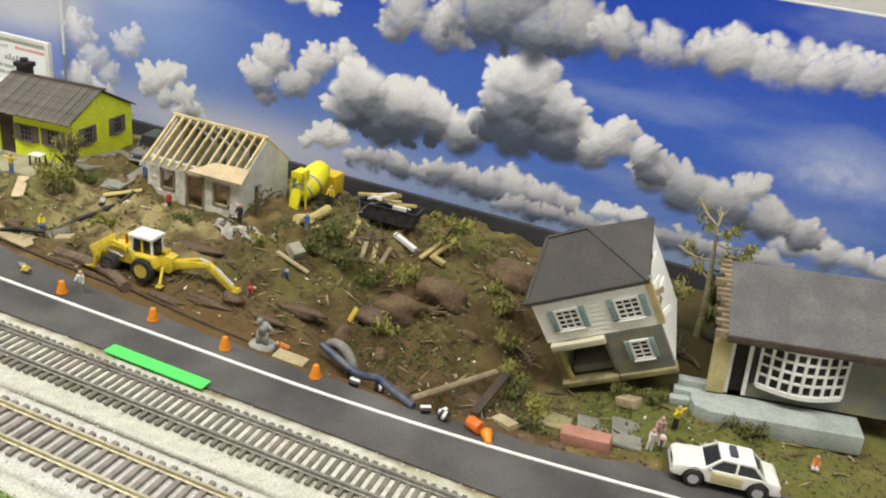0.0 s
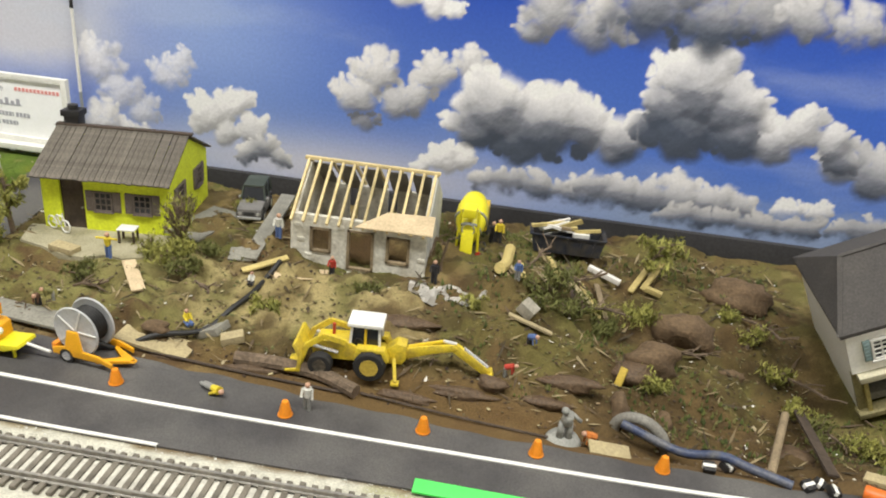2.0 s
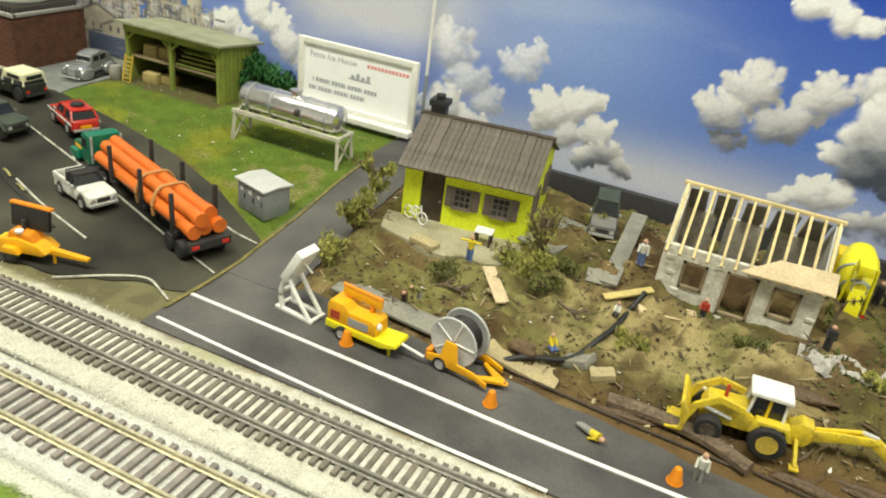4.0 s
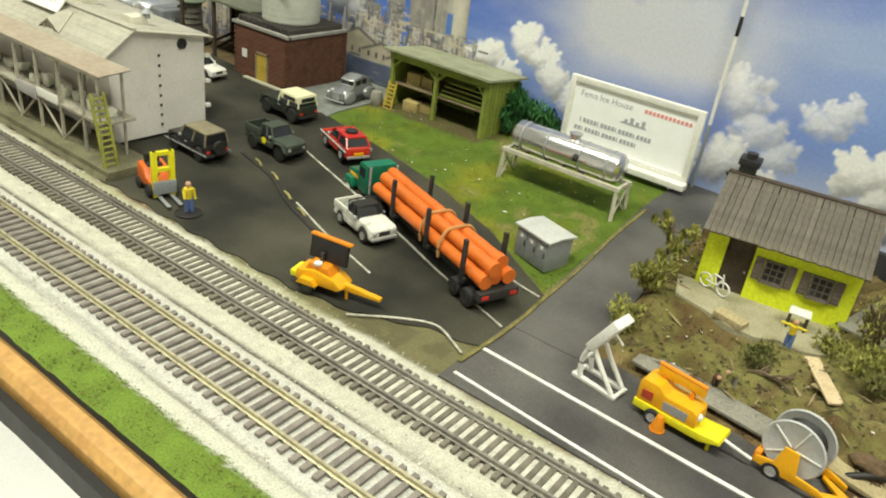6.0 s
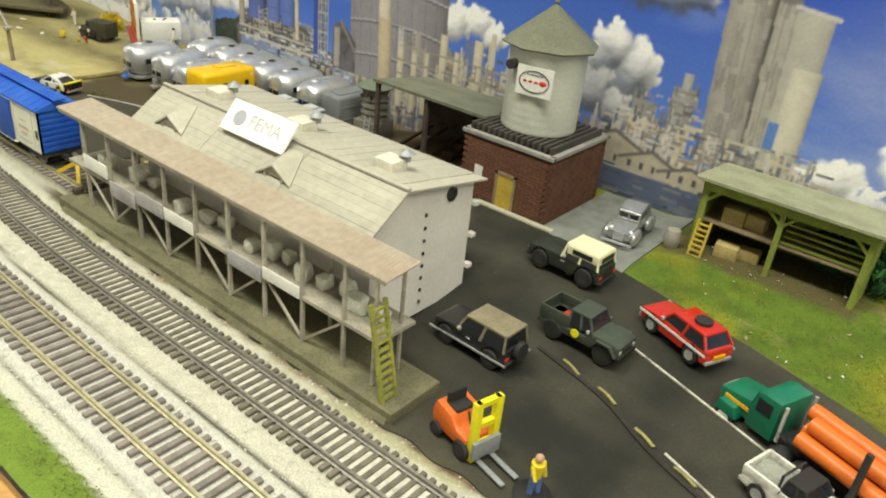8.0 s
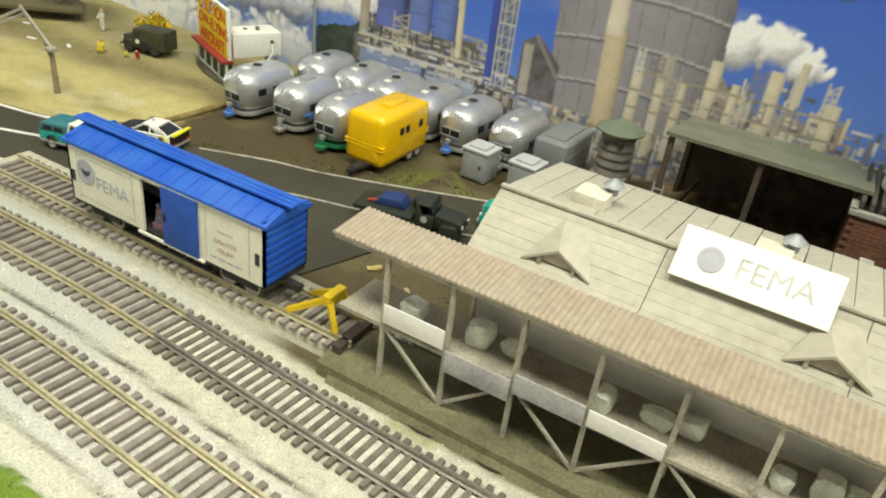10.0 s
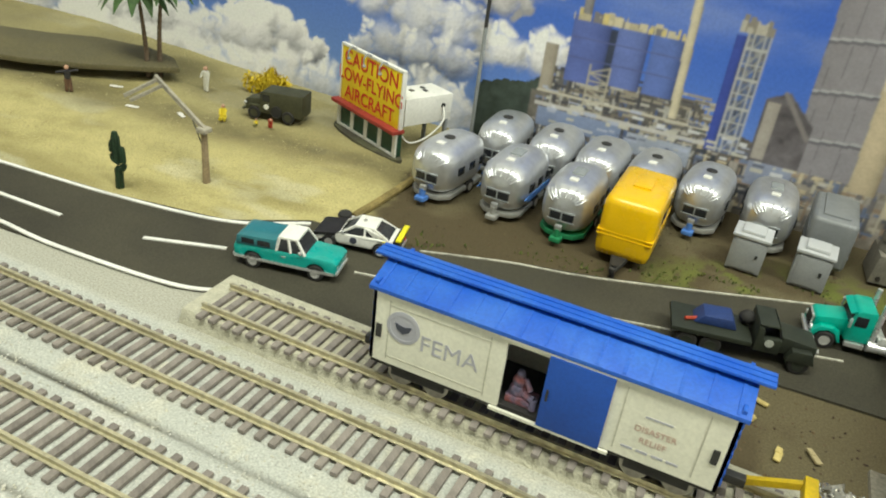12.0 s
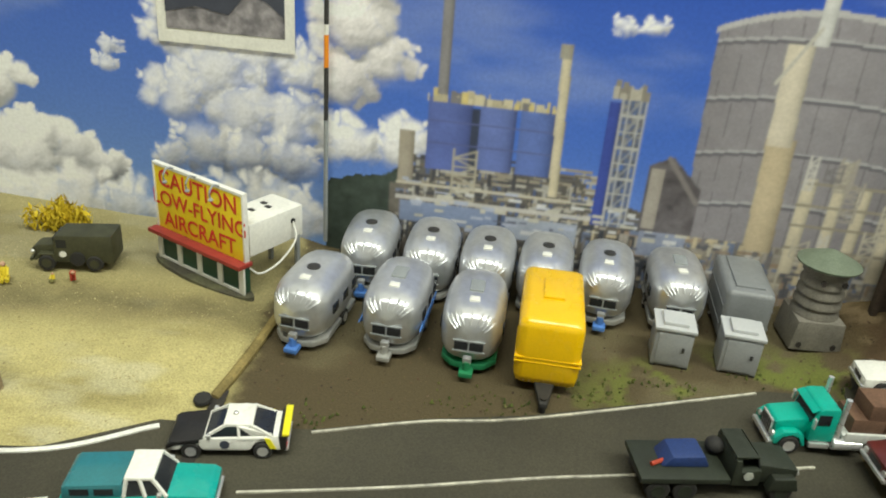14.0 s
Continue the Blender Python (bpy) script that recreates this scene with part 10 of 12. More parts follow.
def reel_trailer():
    h = gear("cable_reel_trailer", "orange trailer carrying a grey cable reel", "trailer", -26.9, 28.0, -8)
    h.matrix_basis = h.matrix_basis @ Matrix.Scale(0.8, 4)
    for s in (-1, 1):
        wheel(h, -0.7, s * 0.85, 0.5, 0.35)
    for s in (-1, 1):
        b = B()
        prism(b, [(-1.6, 0.5), (1.6, 0.55), (2.3, 0.35), (2.3, 0.65), (1.4, 0.95), (0.4, 1.0), (0.2, 2.2), (-0.5, 2.2), (-0.75, 1.1), (-1.6, 0.9)], s * 0.95 - 0.07, s * 0.95 + 0.07, "y", 0.03)
        part("side_frame", b, ORANGE_Y, h)
    b = B()
    box(b, -1.7, -1.4, -0.95, 0.95, 0.5, 1.1, 0.05)
    part("cross_beam", b, ORANGE, h)
    b = B()
    prism(b, [(1.2, -0.95), (2.9, -0.18), (2.9, 0.18), (1.2, 0.95), (1.2, 0.7), (2.2, 0), (1.2, -0.7)], 0.4, 0.6, "z", 0.03)
    part("drawbar", b, ORANGE_Y, h)
    b = B()
    tube(b, [(2.95 + 0.16 * math.cos(a), 0.16 * math.sin(a), 0.5) for a in np.linspace(0, 6.3, 12)], 0.06, 6)
    part("towing_eye", b, ORANGE_Y, h)
    reel = gear("cable_reel", "grey steel cable reel wound with black cable", "cable reel", -27.05, 28.1, -10, 1.62)
    reel.matrix_basis = reel.matrix_basis @ Matrix.Scale(0.78, 4)
    for s in (-1, 1):
        b = B()
        lathe(b, [(0.12, -0.04), (1.42, -0.04), (1.5, -0.07), (1.58, 0), (1.5, 0.07), (1.42, 0.04), (0.12, 0.04)], 32)
        o = part("flange", b, REELGREY, reel)
        o.matrix_basis = place(0, s * 0.68, 0, 0, 90)
        for k in range(5):
            b = B()
            a = k * 1.2566
            beam(b, (0.15 * math.cos(a), 0.15 * math.sin(a), 0.06 * -s), (1.4 * math.cos(a), 1.4 * math.sin(a), 0.06 * -s), 0.07)
            part("spoke", b, WHITE, o)
    for k in range(8):
        b = B()
        lathe(b, [(0.7, -0.08), (1.1, -0.06), (1.15, 0), (1.1, 0.06), (0.7, 0.08)], 24)
        o = part("cable_turn", b, CABLE, reel)
        o.matrix_basis = place(0, -0.58 + k * 0.165, 0, 0, 90)
    pts = [(-26.7, 28.3, 0.7), (-25.8, 28.8, 0.3)] + [(x, y, gz(x, y) + 0.2) for x, y in ((-24.4, 29.6), (-22.6, 30.9), (-21.7, 32.3), (-21.2, 33.7), (-20.9, 35.2), (-20.5, 36.2))]
    b = B()
    tube(b, bend(pts, 8), 0.15, 8)
    single("power_cable", b, CABLE, pose(0, 0, 0), "thick black cable lying from the reel to the house", "cable", smooth=True)


reel_trailer()


def barricade():
    h = gear("arrow_barrier", "white plastic stand with a tilted white sign panel", "barrier", -35.2, 27.7, -8, 0.1)
    for s in (-0.42, 0.42):
        b = B()
        box(b, -1.15, 1.15, s - 0.12, s + 0.12, 0, 0.18, 0.04)
        part("skid", b, WHITE, h)
        b = B()
        tube(b, bend([(-0.75, s, 0.1), (-0.88, s, 0.8), (-0.75, s, 1.5), (-0.4, s, 2.15)], 5), 0.12, 8)
        part("post", b, WHITE, h)
        b = B()
        tube(b, bend([(-0.5, s, 2.0), (0.1, s, 1.15), (0.95, s, 0.12)], 5), 0.11, 8)
        part("brace", b, WHITE, h)
    for x, z in ((-1.05, 0.12), (1.05, 0.12), (-0.86, 1.0)):
        b = B()
        rod(b, (x, -0.42, z), (x, 0.42, z), 0.1, 8)
        part("cross_bar", b, WHITE, h)
    b = B()
    box(b, -0.22, 0.22, -0.62, 0.62, -0.35, 1.65, 0.06)
    o = part("panel", b, WHITE, h)
    o.matrix_basis = place(-0.45, 0, 2.1, 0, 0, 30)
    b = B()
    rod(b, (0.1, 0, 0.9), (0.75, 0.1, 0.75), 0.05, 6)
    part("pin", b, WHITE, o)


barricade()


# ---- cones, barrels and boards along the road ----
def cone(x, y, tip=0.0, turn=0.0):
    h = thing("traffic_cone", place(x, y, gz(x, y) + 0.12, turn, tip), "small orange traffic cone lying on the verge" if tip else "small orange traffic cone standing at the roadside", "traffic cone", "cones along the road")
    if tip:
        h.matrix_basis = place(x, y, gz(x, y) + 0.36, turn, tip)
    b = B()
    lathe(b, [(0.3, 0.0), (0.29, 0.1), (0.2, 0.5), (0.14, 0.7), (0.05, 0.72)], 14)
    part("cone_body", b, ORANGE, h, smooth=False)
    b = B()
    lathe(b, [(0.3, -0.02), (0.33, 0.0), (0.33, 0.05), (0.3, 0.06)], 14)
    part("base", b, ORANGE, h)


for x, y in ((-32, 26.7), (-24.7, 26.4), (-16.8, 26.1), (-10.8, 26.5), (-5.9, 26.2), (-0.6, 26.5)):
    cone(x, y, 0, RND.uniform(0, 90))
cone(8.7, 26.6, 100, 30)
b = B()
lathe(b, [(0.3, 0), (0.35, 0.1), (0.33, 0.4), (0.35, 0.7), (0.3, 0.8)], 14)
single("barrel", b, PIPEORANGE, place(7.7, 27.0, gz(7.7, 27) + 0.38, 60, 84), "orange-red barrel on its side", "barrel")
b = B()
box(b, -3.0, 3.0, -0.38, 0.38, 0, 0.1, 0.02)
single("display_strip", b, GREENGLOW, place(-7.6, 22.95, 0.16, -1), "bright green plastic strip laid beside the rails", "plastic strip")


def figurine(x, y, shirt, trousers="dark", tall=1.9, turn=0.0, pose_="stand", lift=0.08, label=None):
    """A painted railway figurine as one plain shape."""
    me = bpy.data.meshes.new("figurine")
    b = B()
    k = tall / 1.9 * (0.76 if x > -40 or x < -100 else 1.0)
    def mark(i):
        for f in b.faces:
            if not f.tag:
                f.material_index, f.tag = i, True
    if pose_ == "bend":
        rod(b, (-0.12, 0, 0), (-0.1, 0, 0.85), 0.13, 7)
        rod(b, (0.14, 0, 0), (0.1, 0, 0.85), 0.13, 7)
        mark(0)
        rod(b, (0, 0, 0.8), (0, -0.6, 1.15), 0.24, 8, 0.2)
        rod(b, (0.2, -0.5, 1.1), (0.15, -0.6, 0.5), 0.07, 6)
        rod(b, (-0.2, -0.5, 1.1), (-0.15, -0.6, 0.5), 0.07, 6)
        mark(1)
        ball(b, (0, -0.8, 1.2), 0.17, 8, 6)
        mark(2)
    elif pose_ == "sit":
        rod(b, (-0.14, 0, 0.3), (-0.16, -0.6, 0.2), 0.14, 7)
        rod(b, (0.14, 0, 0.3), (0.16, -0.6, 0.2), 0.14, 7)
        mark(0)
        rod(b, (0, 0, 0.2), (0, 0.05, 0.95), 0.25, 8, 0.2)
        rod(b, (0.25, 0, 0.85), (0.2, -0.4, 0.5), 0.08, 6)
        rod(b, (-0.25, 0, 0.85), (-0.2, -0.4, 0.5), 0.08, 6)
        mark(1)
        ball(b, (0, 0, 1.12), 0.17, 8, 6)
        mark(2)
    else:
        rod(b, (-0.14, 0.04, 0), (-0.1, 0, 0.95), 0.11, 7, 0.15)
        rod(b, (0.14, -0.06, 0), (0.1, 0, 0.95), 0.11, 7, 0.15)
        mark(0)
        rod(b, (0, 0, 0.9), (0, 0, 1.5), 0.19, 8, 0.26)
        if pose_ == "arms":
            rod(b, (0.2, 0, 1.45), (0.75, -0.1, 1.5), 0.08, 6)
            rod(b, (-0.2, 0, 1.45), (-0.75, -0.1, 1.45), 0.08, 6)
        else:
            rod(b, (0.27, 0, 1.45), (0.32, -0.12, 0.85), 0.08, 6)
            rod(b, (-0.27, 0, 1.45), (-0.3, -0.25, 1.0), 0.08, 6)
        mark(1)
        ball(b, (0, 0, 1.72), 0.17, 8, 6)
        mark(2)
    bmesh.ops.scale(b, vec=(k * CM,) * 3, verts=b.verts)
    bmesh.ops.recalc_face_normals(b, faces=b.faces)
    b.to_mesh(me)
    b.free()
    for mt in (CLOTHES[trousers], CLOTHES[shirt], SKIN):
        me.materials.append(mt)
    ob = new("figurine", me)
    tip = 0
    if pose_ == "lie":
        tip = 85
    ob.matrix_basis = place(x, y, gz(x, y) + lift + (0.2 if tip else 0), turn, tip)
    how = {"stand": "standing", "bend": "bending over", "sit": "sitting", "lie": "lying", "arms": "with spread arms"}[pose_]
    return tagged(ob, label or f"small painted {shirt} figurine {how} on the ground", "figurine", "figurines of the layout")


for a in ((-29.3, 34.2, "yellow", "blue", 1.95, 0, "arms", 0.2), (-31.1, 30.6, "brown", "dark", 1.6, 20, "bend"), (-30.4, 30.8, "olive", "grey", 1.5, -40, "bend"),
          (-23.6, 31.2, "yellow", "blue", 1.7, 50, "sit"), (-21.3, 38.2, "white", "blue", 2.0, 0, "stand"), (-21.4, 34.3, "white", "dark", 1.4, 0, "sit"),
          (-16.0, 26.7, "white", "grey", 1.9, 0, "stand"), (-21.0, 27.2, "yellow", "grey", 1.9, 60, "lie"), (-7.6, 30.9, "red", "grey", 1.6, 70, "bend"),
          (-6.6, 33.2, "blue", "dark", 1.7, 40, "bend"), (-3.3, 28.3, "orange", "dark", 1.9, -60, "bend"), (-9.0, 43.0, "yellow", "dark", 2.0, 0, "stand"),
          (-9.4, 43.6, "dark", "dark", 2.0, 0, "stand"), (-12.0, 36.2, "dark", "dark", 1.8, 0, "stand"), (17.2, 32.4, "yellow", "dark", 1.9, 60, "arms"),
          (16.5, 31.1, "pink", "pink", 1.8, 0, "stand"), (16.7, 30.4, "white", "grey", 1.8, 0, "bend"), (16.2, 29.9, "white", "white", 1.7, 30, "stand"),
          (24.0, 32.6, "orange", "white", 1.5, 0, "sit"), (-7.6, 37.2, "blue", "grey", 1.6, 0, "stand"),
          (-59.7, 24.2, "yellow", "blue", 2.0, 75, "stand"), (-137.9, 38.6, "dark", "brown", 2.2, 60, "arms"), (-132.1, 44.5, "white", "white", 2.2, 0, "stand"),
          (-128.0, 41.2, "yellow", "yellow", 1.9, 30, "sit"), (-125.1, 42.0, "red", "red", 1.3, 40, "bend"), (-125.9, 41.7, "yellow", "olive", 0.9, 0, "sit"),
          (-17.6, 36.2, "red", "dark", 1.6, 0, "stand")):
    figurine(*a)
b = B()
lathe(b, [(0.7, 0), (0.75, 0.08), (0.6, 0.14)], 18)
single("stand_disc", b, BLACK, place(-59.7, 24.15, gz(-59.7, 24.15) + 0.09), "dark round stand under a figurine", "stand")
# grey casting of a seated figure on a round base
b = B()
lathe(b, [(0.9, 0), (1.0, 0.1), (0.85, 0.3), (0.4, 0.35)], 18)
rod(b, (-0.25, 0, 0.3), (-0.2, 0, 1.3), 0.2, 8)
rod(b, (0.25, -0.1, 0.3), (0.2, 0, 1.3), 0.2, 8)
rod(b, (0, 0, 1.2), (0.1, 0, 1.9), 0.35, 8, 0.28)
rod(b, (0.3, 0, 1.8), (0.75, -0.2, 1.4), 0.12, 6)
ball(b, (-0.2, -0.1, 2.1), 0.22)
single("statuette", b, STATUEGREY, place(-4.7, 27.9, gz(-4.7, 27.9) + 0.05, 20) @ Matrix.Scale(0.82, 4), "grey unpainted cast statuette on a round base", "statuette", smooth=True)


# ---- mud, rocks, timber and pipes of the slide ----
def lump(name, x, y, r, squash, material, label, cat, sink=0.35, seed=0, group="", detail=3, turn=0.0):
    b = B()
    bmesh.ops.create_icosphere(b, subdivisions=detail, radius=1)
    co = np.array([v.co for v in b.verts])
    n = fbm(co[:, 0] * 1.1 + seed * 7.3, co[:, 1] * 1.1 + co[:, 2] * 1.7 + seed * 3.1, 4, seed + 3) - 0.5
    for v, k in zip(b.verts, n):
        v.co = Vector((v.co.x * squash[0], v.co.y * squash[1], v.co.z * squash[2])) * r * 0.85 * (1 + 0.9 * float(k))
    return single(name, b, material, place(x, y, gz(x, y) + r * squash[2] * (1 - 2 * sink) * 0.5, turn), label, cat, group, smooth=True)


for k, (x, y, r, sq) in enumerate([(0.1, 35.5, 1.5, (1.1, 0.9, 1.0)), (2.0, 38.2, 1.7, (1.2, 0.9, 0.8)), (5.5, 42.2, 1.6, (1.5, 0.9, 0.8)), (-1.9, 31.9, 0.9, (0.7, 1.2, 1)),
                                   (0.5, 32.3, 0.8, (0.6, 1.2, 1.2)), (4.4, 36.4, 0.7, (1.4, 0.7, 0.8)), (-24.6, 30.0, 0.6, (1.3, 0.8, 0.6)), (10.5, 27.6, 0.5, (1.2, 0.8, 0.7)), (12.0, 27.9, 0.45, (1.2, 0.8, 0.7))]):
    lump("boulder", x, y, r, sq, ROCK, "brown-grey boulder half sunk in the mud", "boulder", 0.55, k, "boulders in the mud")
for k, (x, y, r, sq) in enumerate([(-9.5, 29.4, 0.9, (2.6, 0.6, 0.45)), (-5.5, 29.8, 0.9, (1.9, 0.7, 0.5)), (-12.0, 28.9, 0.8, (2.6, 0.5, 0.5)), (-8.2, 30.0, 0.9, (1.2, 0.7, 0.6)), (-19.5, 28.9, 0.7, (2.6, 0.5, 0.5)),
                                   (-1.0, 34.5, 1.4, (1.2, 1, 0.6)), (6.5, 31.5, 1.2, (1.4, 1, 0.5)), (2.8, 29.8, 0.9, (1.5, 0.8, 0.5)), (-13.0, 33.2, 1.2, (2.2, 0.6, 0.35)), (-4.5, 31.6, 1.1, (2, 0.7, 0.5)), (-23.5, 28.9, 0.6, (2.6, 0.5, 0.5))]):
    lump("mud_ridge", x, y, r * 0.8, sq, MUD, "low ridge of wet brown mud", "mud", 0.45, k + 30, "ridges of mud")


def log(name, pts, r, material, label, cat="log", seg=9, group="", lay=True):
    pts = [(p[0], p[1], gz(p[0], p[1]) + p[2]) if lay else p for p in pts]
    b = B()
    tube(b, bend(pts, 5), r, seg)
    return single(name, b, material, pose(0, 0, 0), label, cat, group)


log("log", [(-20.3, 29.2, 0.4), (-18.2, 29.3, 0.45), (-16.0, 29.0, 0.4), (-14.2, 28.2, 0.3)], 0.34, BARK, "weathered grey-brown log lying in the mud")
log("pipe", [(-2.0, 29.7, 0.9), (0.6, 28.9, 0.9), (2.2, 28.2, 0.8), (3.2, 27.6, 0.5), (4.8, 26.8, 0.2)], 0.21, BLUEPIPE, "broken blue-grey pipe sagging into the washout", "pipe", 12)
b = B()
tube(b, [(1.25 * math.cos(a), 0, 1.1 * math.sin(a)) for a in np.linspace(-0.3, 3.5, 20)], 0.28, 10)
single("hose_loop", b, HOSE, place(-1.0, 30.1, gz(-1, 30.1) + 0.1, -25), "grey corrugated hose bent into a loop", "hose", smooth=True)
log("log", [(4.3, 27.9, 0.35), (7.0, 34.6, 0.9)], 0.2, OLDWOOD, "long pole lying across the washout")
log("rail_piece", [(-14, 28.35, 0.15), (-9, 27.95, 0.15), (-4, 27.7, 0.1)], 0.06, DARKWOOD, "rusty dark rail along the mud edge", "rail", 6)
log("drain", [(-29.5, 29.1, 0.15), (-25.0, 28.9, 0.12), (-20.2, 28.5, 0.12), (-14.5, 28.25, 0.1)], 0.07, DARKWOOD, "dark broken edge of the road", "road edge", 6)


def board(name, a, b_, w, t, material, label, cat="board", group="", lift=0.15, lift2=None):
    za, zb = gz(*a) + lift, gz(*b_) + (lift if lift2 is None else lift2)
    A, Bv = Vector((*a, za)), Vector((*b_, zb))
    d = (Bv - A).normalized()
    side = d.cross(Vector((0, 0, 1))).normalized()
    up = side.cross(d)
    m = Matrix((side.to_4d(), d.to_4d(), up.to_4d(), (0, 0, 0, 1))).transposed()
    for i in range(3):
        m[3][i] = 0
    m[0][3], m[1][3], m[2][3], m[3][3] = *((A + Bv) / 2), 1
    b = B()
    box(b, -w / 2, w / 2, -(Bv - A).length / 2, (Bv - A).length / 2, -t / 2, t / 2, min(0.03, t / 4))
    bmesh.ops.transform(b, matrix=m, verts=b.verts)
    return single(name, b, material, pose(0, 0, 0), label, cat, group)


board("plank", (7.4, 29.0), (7.7, 35.2), 0.5, 0.14, DARKWOOD, "dark plank lying across the washout", "plank", lift=0.3, lift2=0.8)
board("plank", (-22.4, 36.4), (-22.5, 43.5), 0.9, 0.18, GREYSLAB, "long grey plank leaning on the slope", "plank", lift=0.15, lift2=1.3)
board("plywood_sheet", (-22.9, 36.3), (-23.2, 38.0), 1.3, 0.1, GREYSLAB, "grey plywood offcut on the ground", "board")
board("plywood_sheet", (-28.2, 34.2), (-26.5, 32.0), 0.7, 0.12, PLY, "splintered plywood sheet lying on the grass", "board", lift=0.25)
board("plank", (-27.6, 33.0), (-26.7, 32.6), 0.6, 0.1, SLAB, "short sandy board on the grass", "board", lift=0.35)
board("plank", (-22.3, 35.2), (-20.2, 36.6), 0.5, 0.12, LUMBER, "short pale board beside the house shell", "plank", lift=0.2)
board("plywood_sheet", (-20.6, 35.5), (-17.8, 36.2), 1.2, 0.08, PLY, "plywood sheet in front of the house shell", "board", lift=0.12)
board("slab", (-22.8, 31.2), (-21.6, 30.9), 1.1, 0.4, GREYSLAB, "grey stone slab beside the cable", "slab", lift=0.2)
board("slab", (-21.4, 30.2), (-20.4, 30.6), 0.7, 0.4, SLAB, "sandy stone block by the road", "slab", lift=0.15)
board("slab", (-26.2, 29.6), (-22.6, 29.5), 1.5, 0.2, SLAB, "sandy paved slab beside the road", "slab", lift=0.05)
board("slab", (-34.5, 30.0), (-27.4, 29.5), 1.4, 0.16, GREYSLAB, "narrow grey paved strip beside the road", "pavement slab", lift=0.05)
board("slab", (-26.8, 37.4), (-25.6, 41.6), 2.4, 0.16, GREYSLAB, "grey paving behind the cottage", "slab", lift=0.1)
board("mattress", (-32.8, 34.7), (-31.3, 34.4), 0.75, 0.35, SLAB, "pale torn mattress on the terrace", "mattress", lift=0.3)
board("mattress", (-3.6, 27.5), (-1.8, 27.6), 0.9, 0.14, SLAB, "pale crumpled sheet lying on the verge", "sheet", lift=0.15)
board("wooden_block", (-7.2, 34.8), (-6.5, 34.5), 0.85, 0.6, GREYWOOD, "whitish broken crate in the mud", "crate", lift=0.45)
board("plank", (-7.8, 34.1), (-5.5, 34.0), 0.3, 0.14, SLAB, "pale plank beside a crate", "plank", lift=0.15)
board("post", (-1.95, 32.9), (-1.7, 33.3), 0.38, 0.14, OCHRE, "yellow board sticking out of the mud", "board", lift=0.1, lift2=1.4)
board("slab", (8.6, 28.9), (9.7, 28.2), 0.7, 0.35, SLAB, "tan block on the verge", "block", lift=0.15)
log("timber_pole", [(-8.6, 37.6, 0.5), (-8.3, 39.2, 0.5), (-8.2, 41.2, 0.5)], 0.33, LUMBER, "thick pale yellow timber pole")
b = B()
grid = [[b.verts.new((-13.2 + 0.24 * i + 0.1 * math.sin(3.1 * j + i), 34.6 + 0.2 * j + 0.05 * i + 0.25 * math.sin(i * 0.9), gz(-13.2 + 0.24 * i, 34.8 + 0.2 * j) + 0.1 + 0.07 * abs(math.sin(2.3 * i + 1.7 * j)) * math.sin(math.pi * (j + 0.5) / 7))) for j in range(7)] for i in range(18)]
for i in range(17):
    for j in range(6):
        b.faces.new((grid[i][j], grid[i + 1][j], grid[i + 1][j + 1], grid[i][j + 1]))
bmesh.ops.solidify(b, geom=b.faces[:], thickness=0.05)
single("plastic_sheet", b, OFFWHITE, pose(0, 0, 0), "crumpled whitish plastic sheet lying on the mud", "sheet")
for k in range(14):
    x = -8.0 + k * 0.42
    y = 37.5 + RND.uniform(-0.6, 0.6)
    board("pallet_board", (x + RND.uniform(-0.3, 0.3), y), (x - 0.7 + RND.uniform(-0.4, 0.4), y + RND.uniform(2.4, 4.0)), 0.3, 0.1, [OLDWOOD, SLAB, LUMBER, OLDWOOD, DARKWOOD][k % 5],
          "rough board of a lumber heap", "board", "boards of the lumber heap", lift=0.2 + 0.15 * (k % 3), lift2=0.25 + 0.2 * (k % 2))
board("timber", (-3.4, 42.2), (-1.5, 41.5), 0.35, 0.3, OFFWHITE, "pale beam below the skip", "beam", lift=0.5)
board("timber", (0.0, 41.2), (0.9, 40.9), 0.4, 0.3, LUMBER, "short yellow beam below the skip", "beam", lift=0.4)
for k, (a, c) in enumerate((((-0.9, 41.0), (0.6, 43.2)), ((-0.2, 41.2), (0.9, 42.6)))):
    board("plank", a, c, 0.35, 0.16, LUMBER, "broken yellow plank standing in the brush", "plank", lift=0.3, lift2=1.9 - 0.6 * k)
# paved ramp and bits in front of the tilted house
for k in range(3):
    x = 11.3 + k * 1.75
    board("slab", (x, 32.6 - 0.1 * k), (x + 0.35, 29.9 - 0.2 * k), 1.5, 0.16, GREYSLAB if k else MUDWALL, "muddy paving slab in front of the white house", "slab", "slabs of the front path", lift=0.12)
board("crate", (12.0, 29.1), (14.4, 29.0), 0.9, 0.7, mat("pink_brick_block", (0.42, 0.2, 0.14), 0.85, var=0.2), "salmon-pink brick block on the verge", "block", lift=0.35)
board("crate", (14.2, 34.6), (15.2, 34.0), 0.8, 0.5, SLAB, "sandy box by the white house", "box", lift=0.25)
for k in range(3):
    board("step", (16.7 + k * 0.1, 35.0 + k * 0.5), (18.9, 35.2 + k * 0.5), 0.55, 0.4, CONCRETE, "pale stone step between the houses", "step", "steps between the houses", lift=0.2 + 0.3 * k)
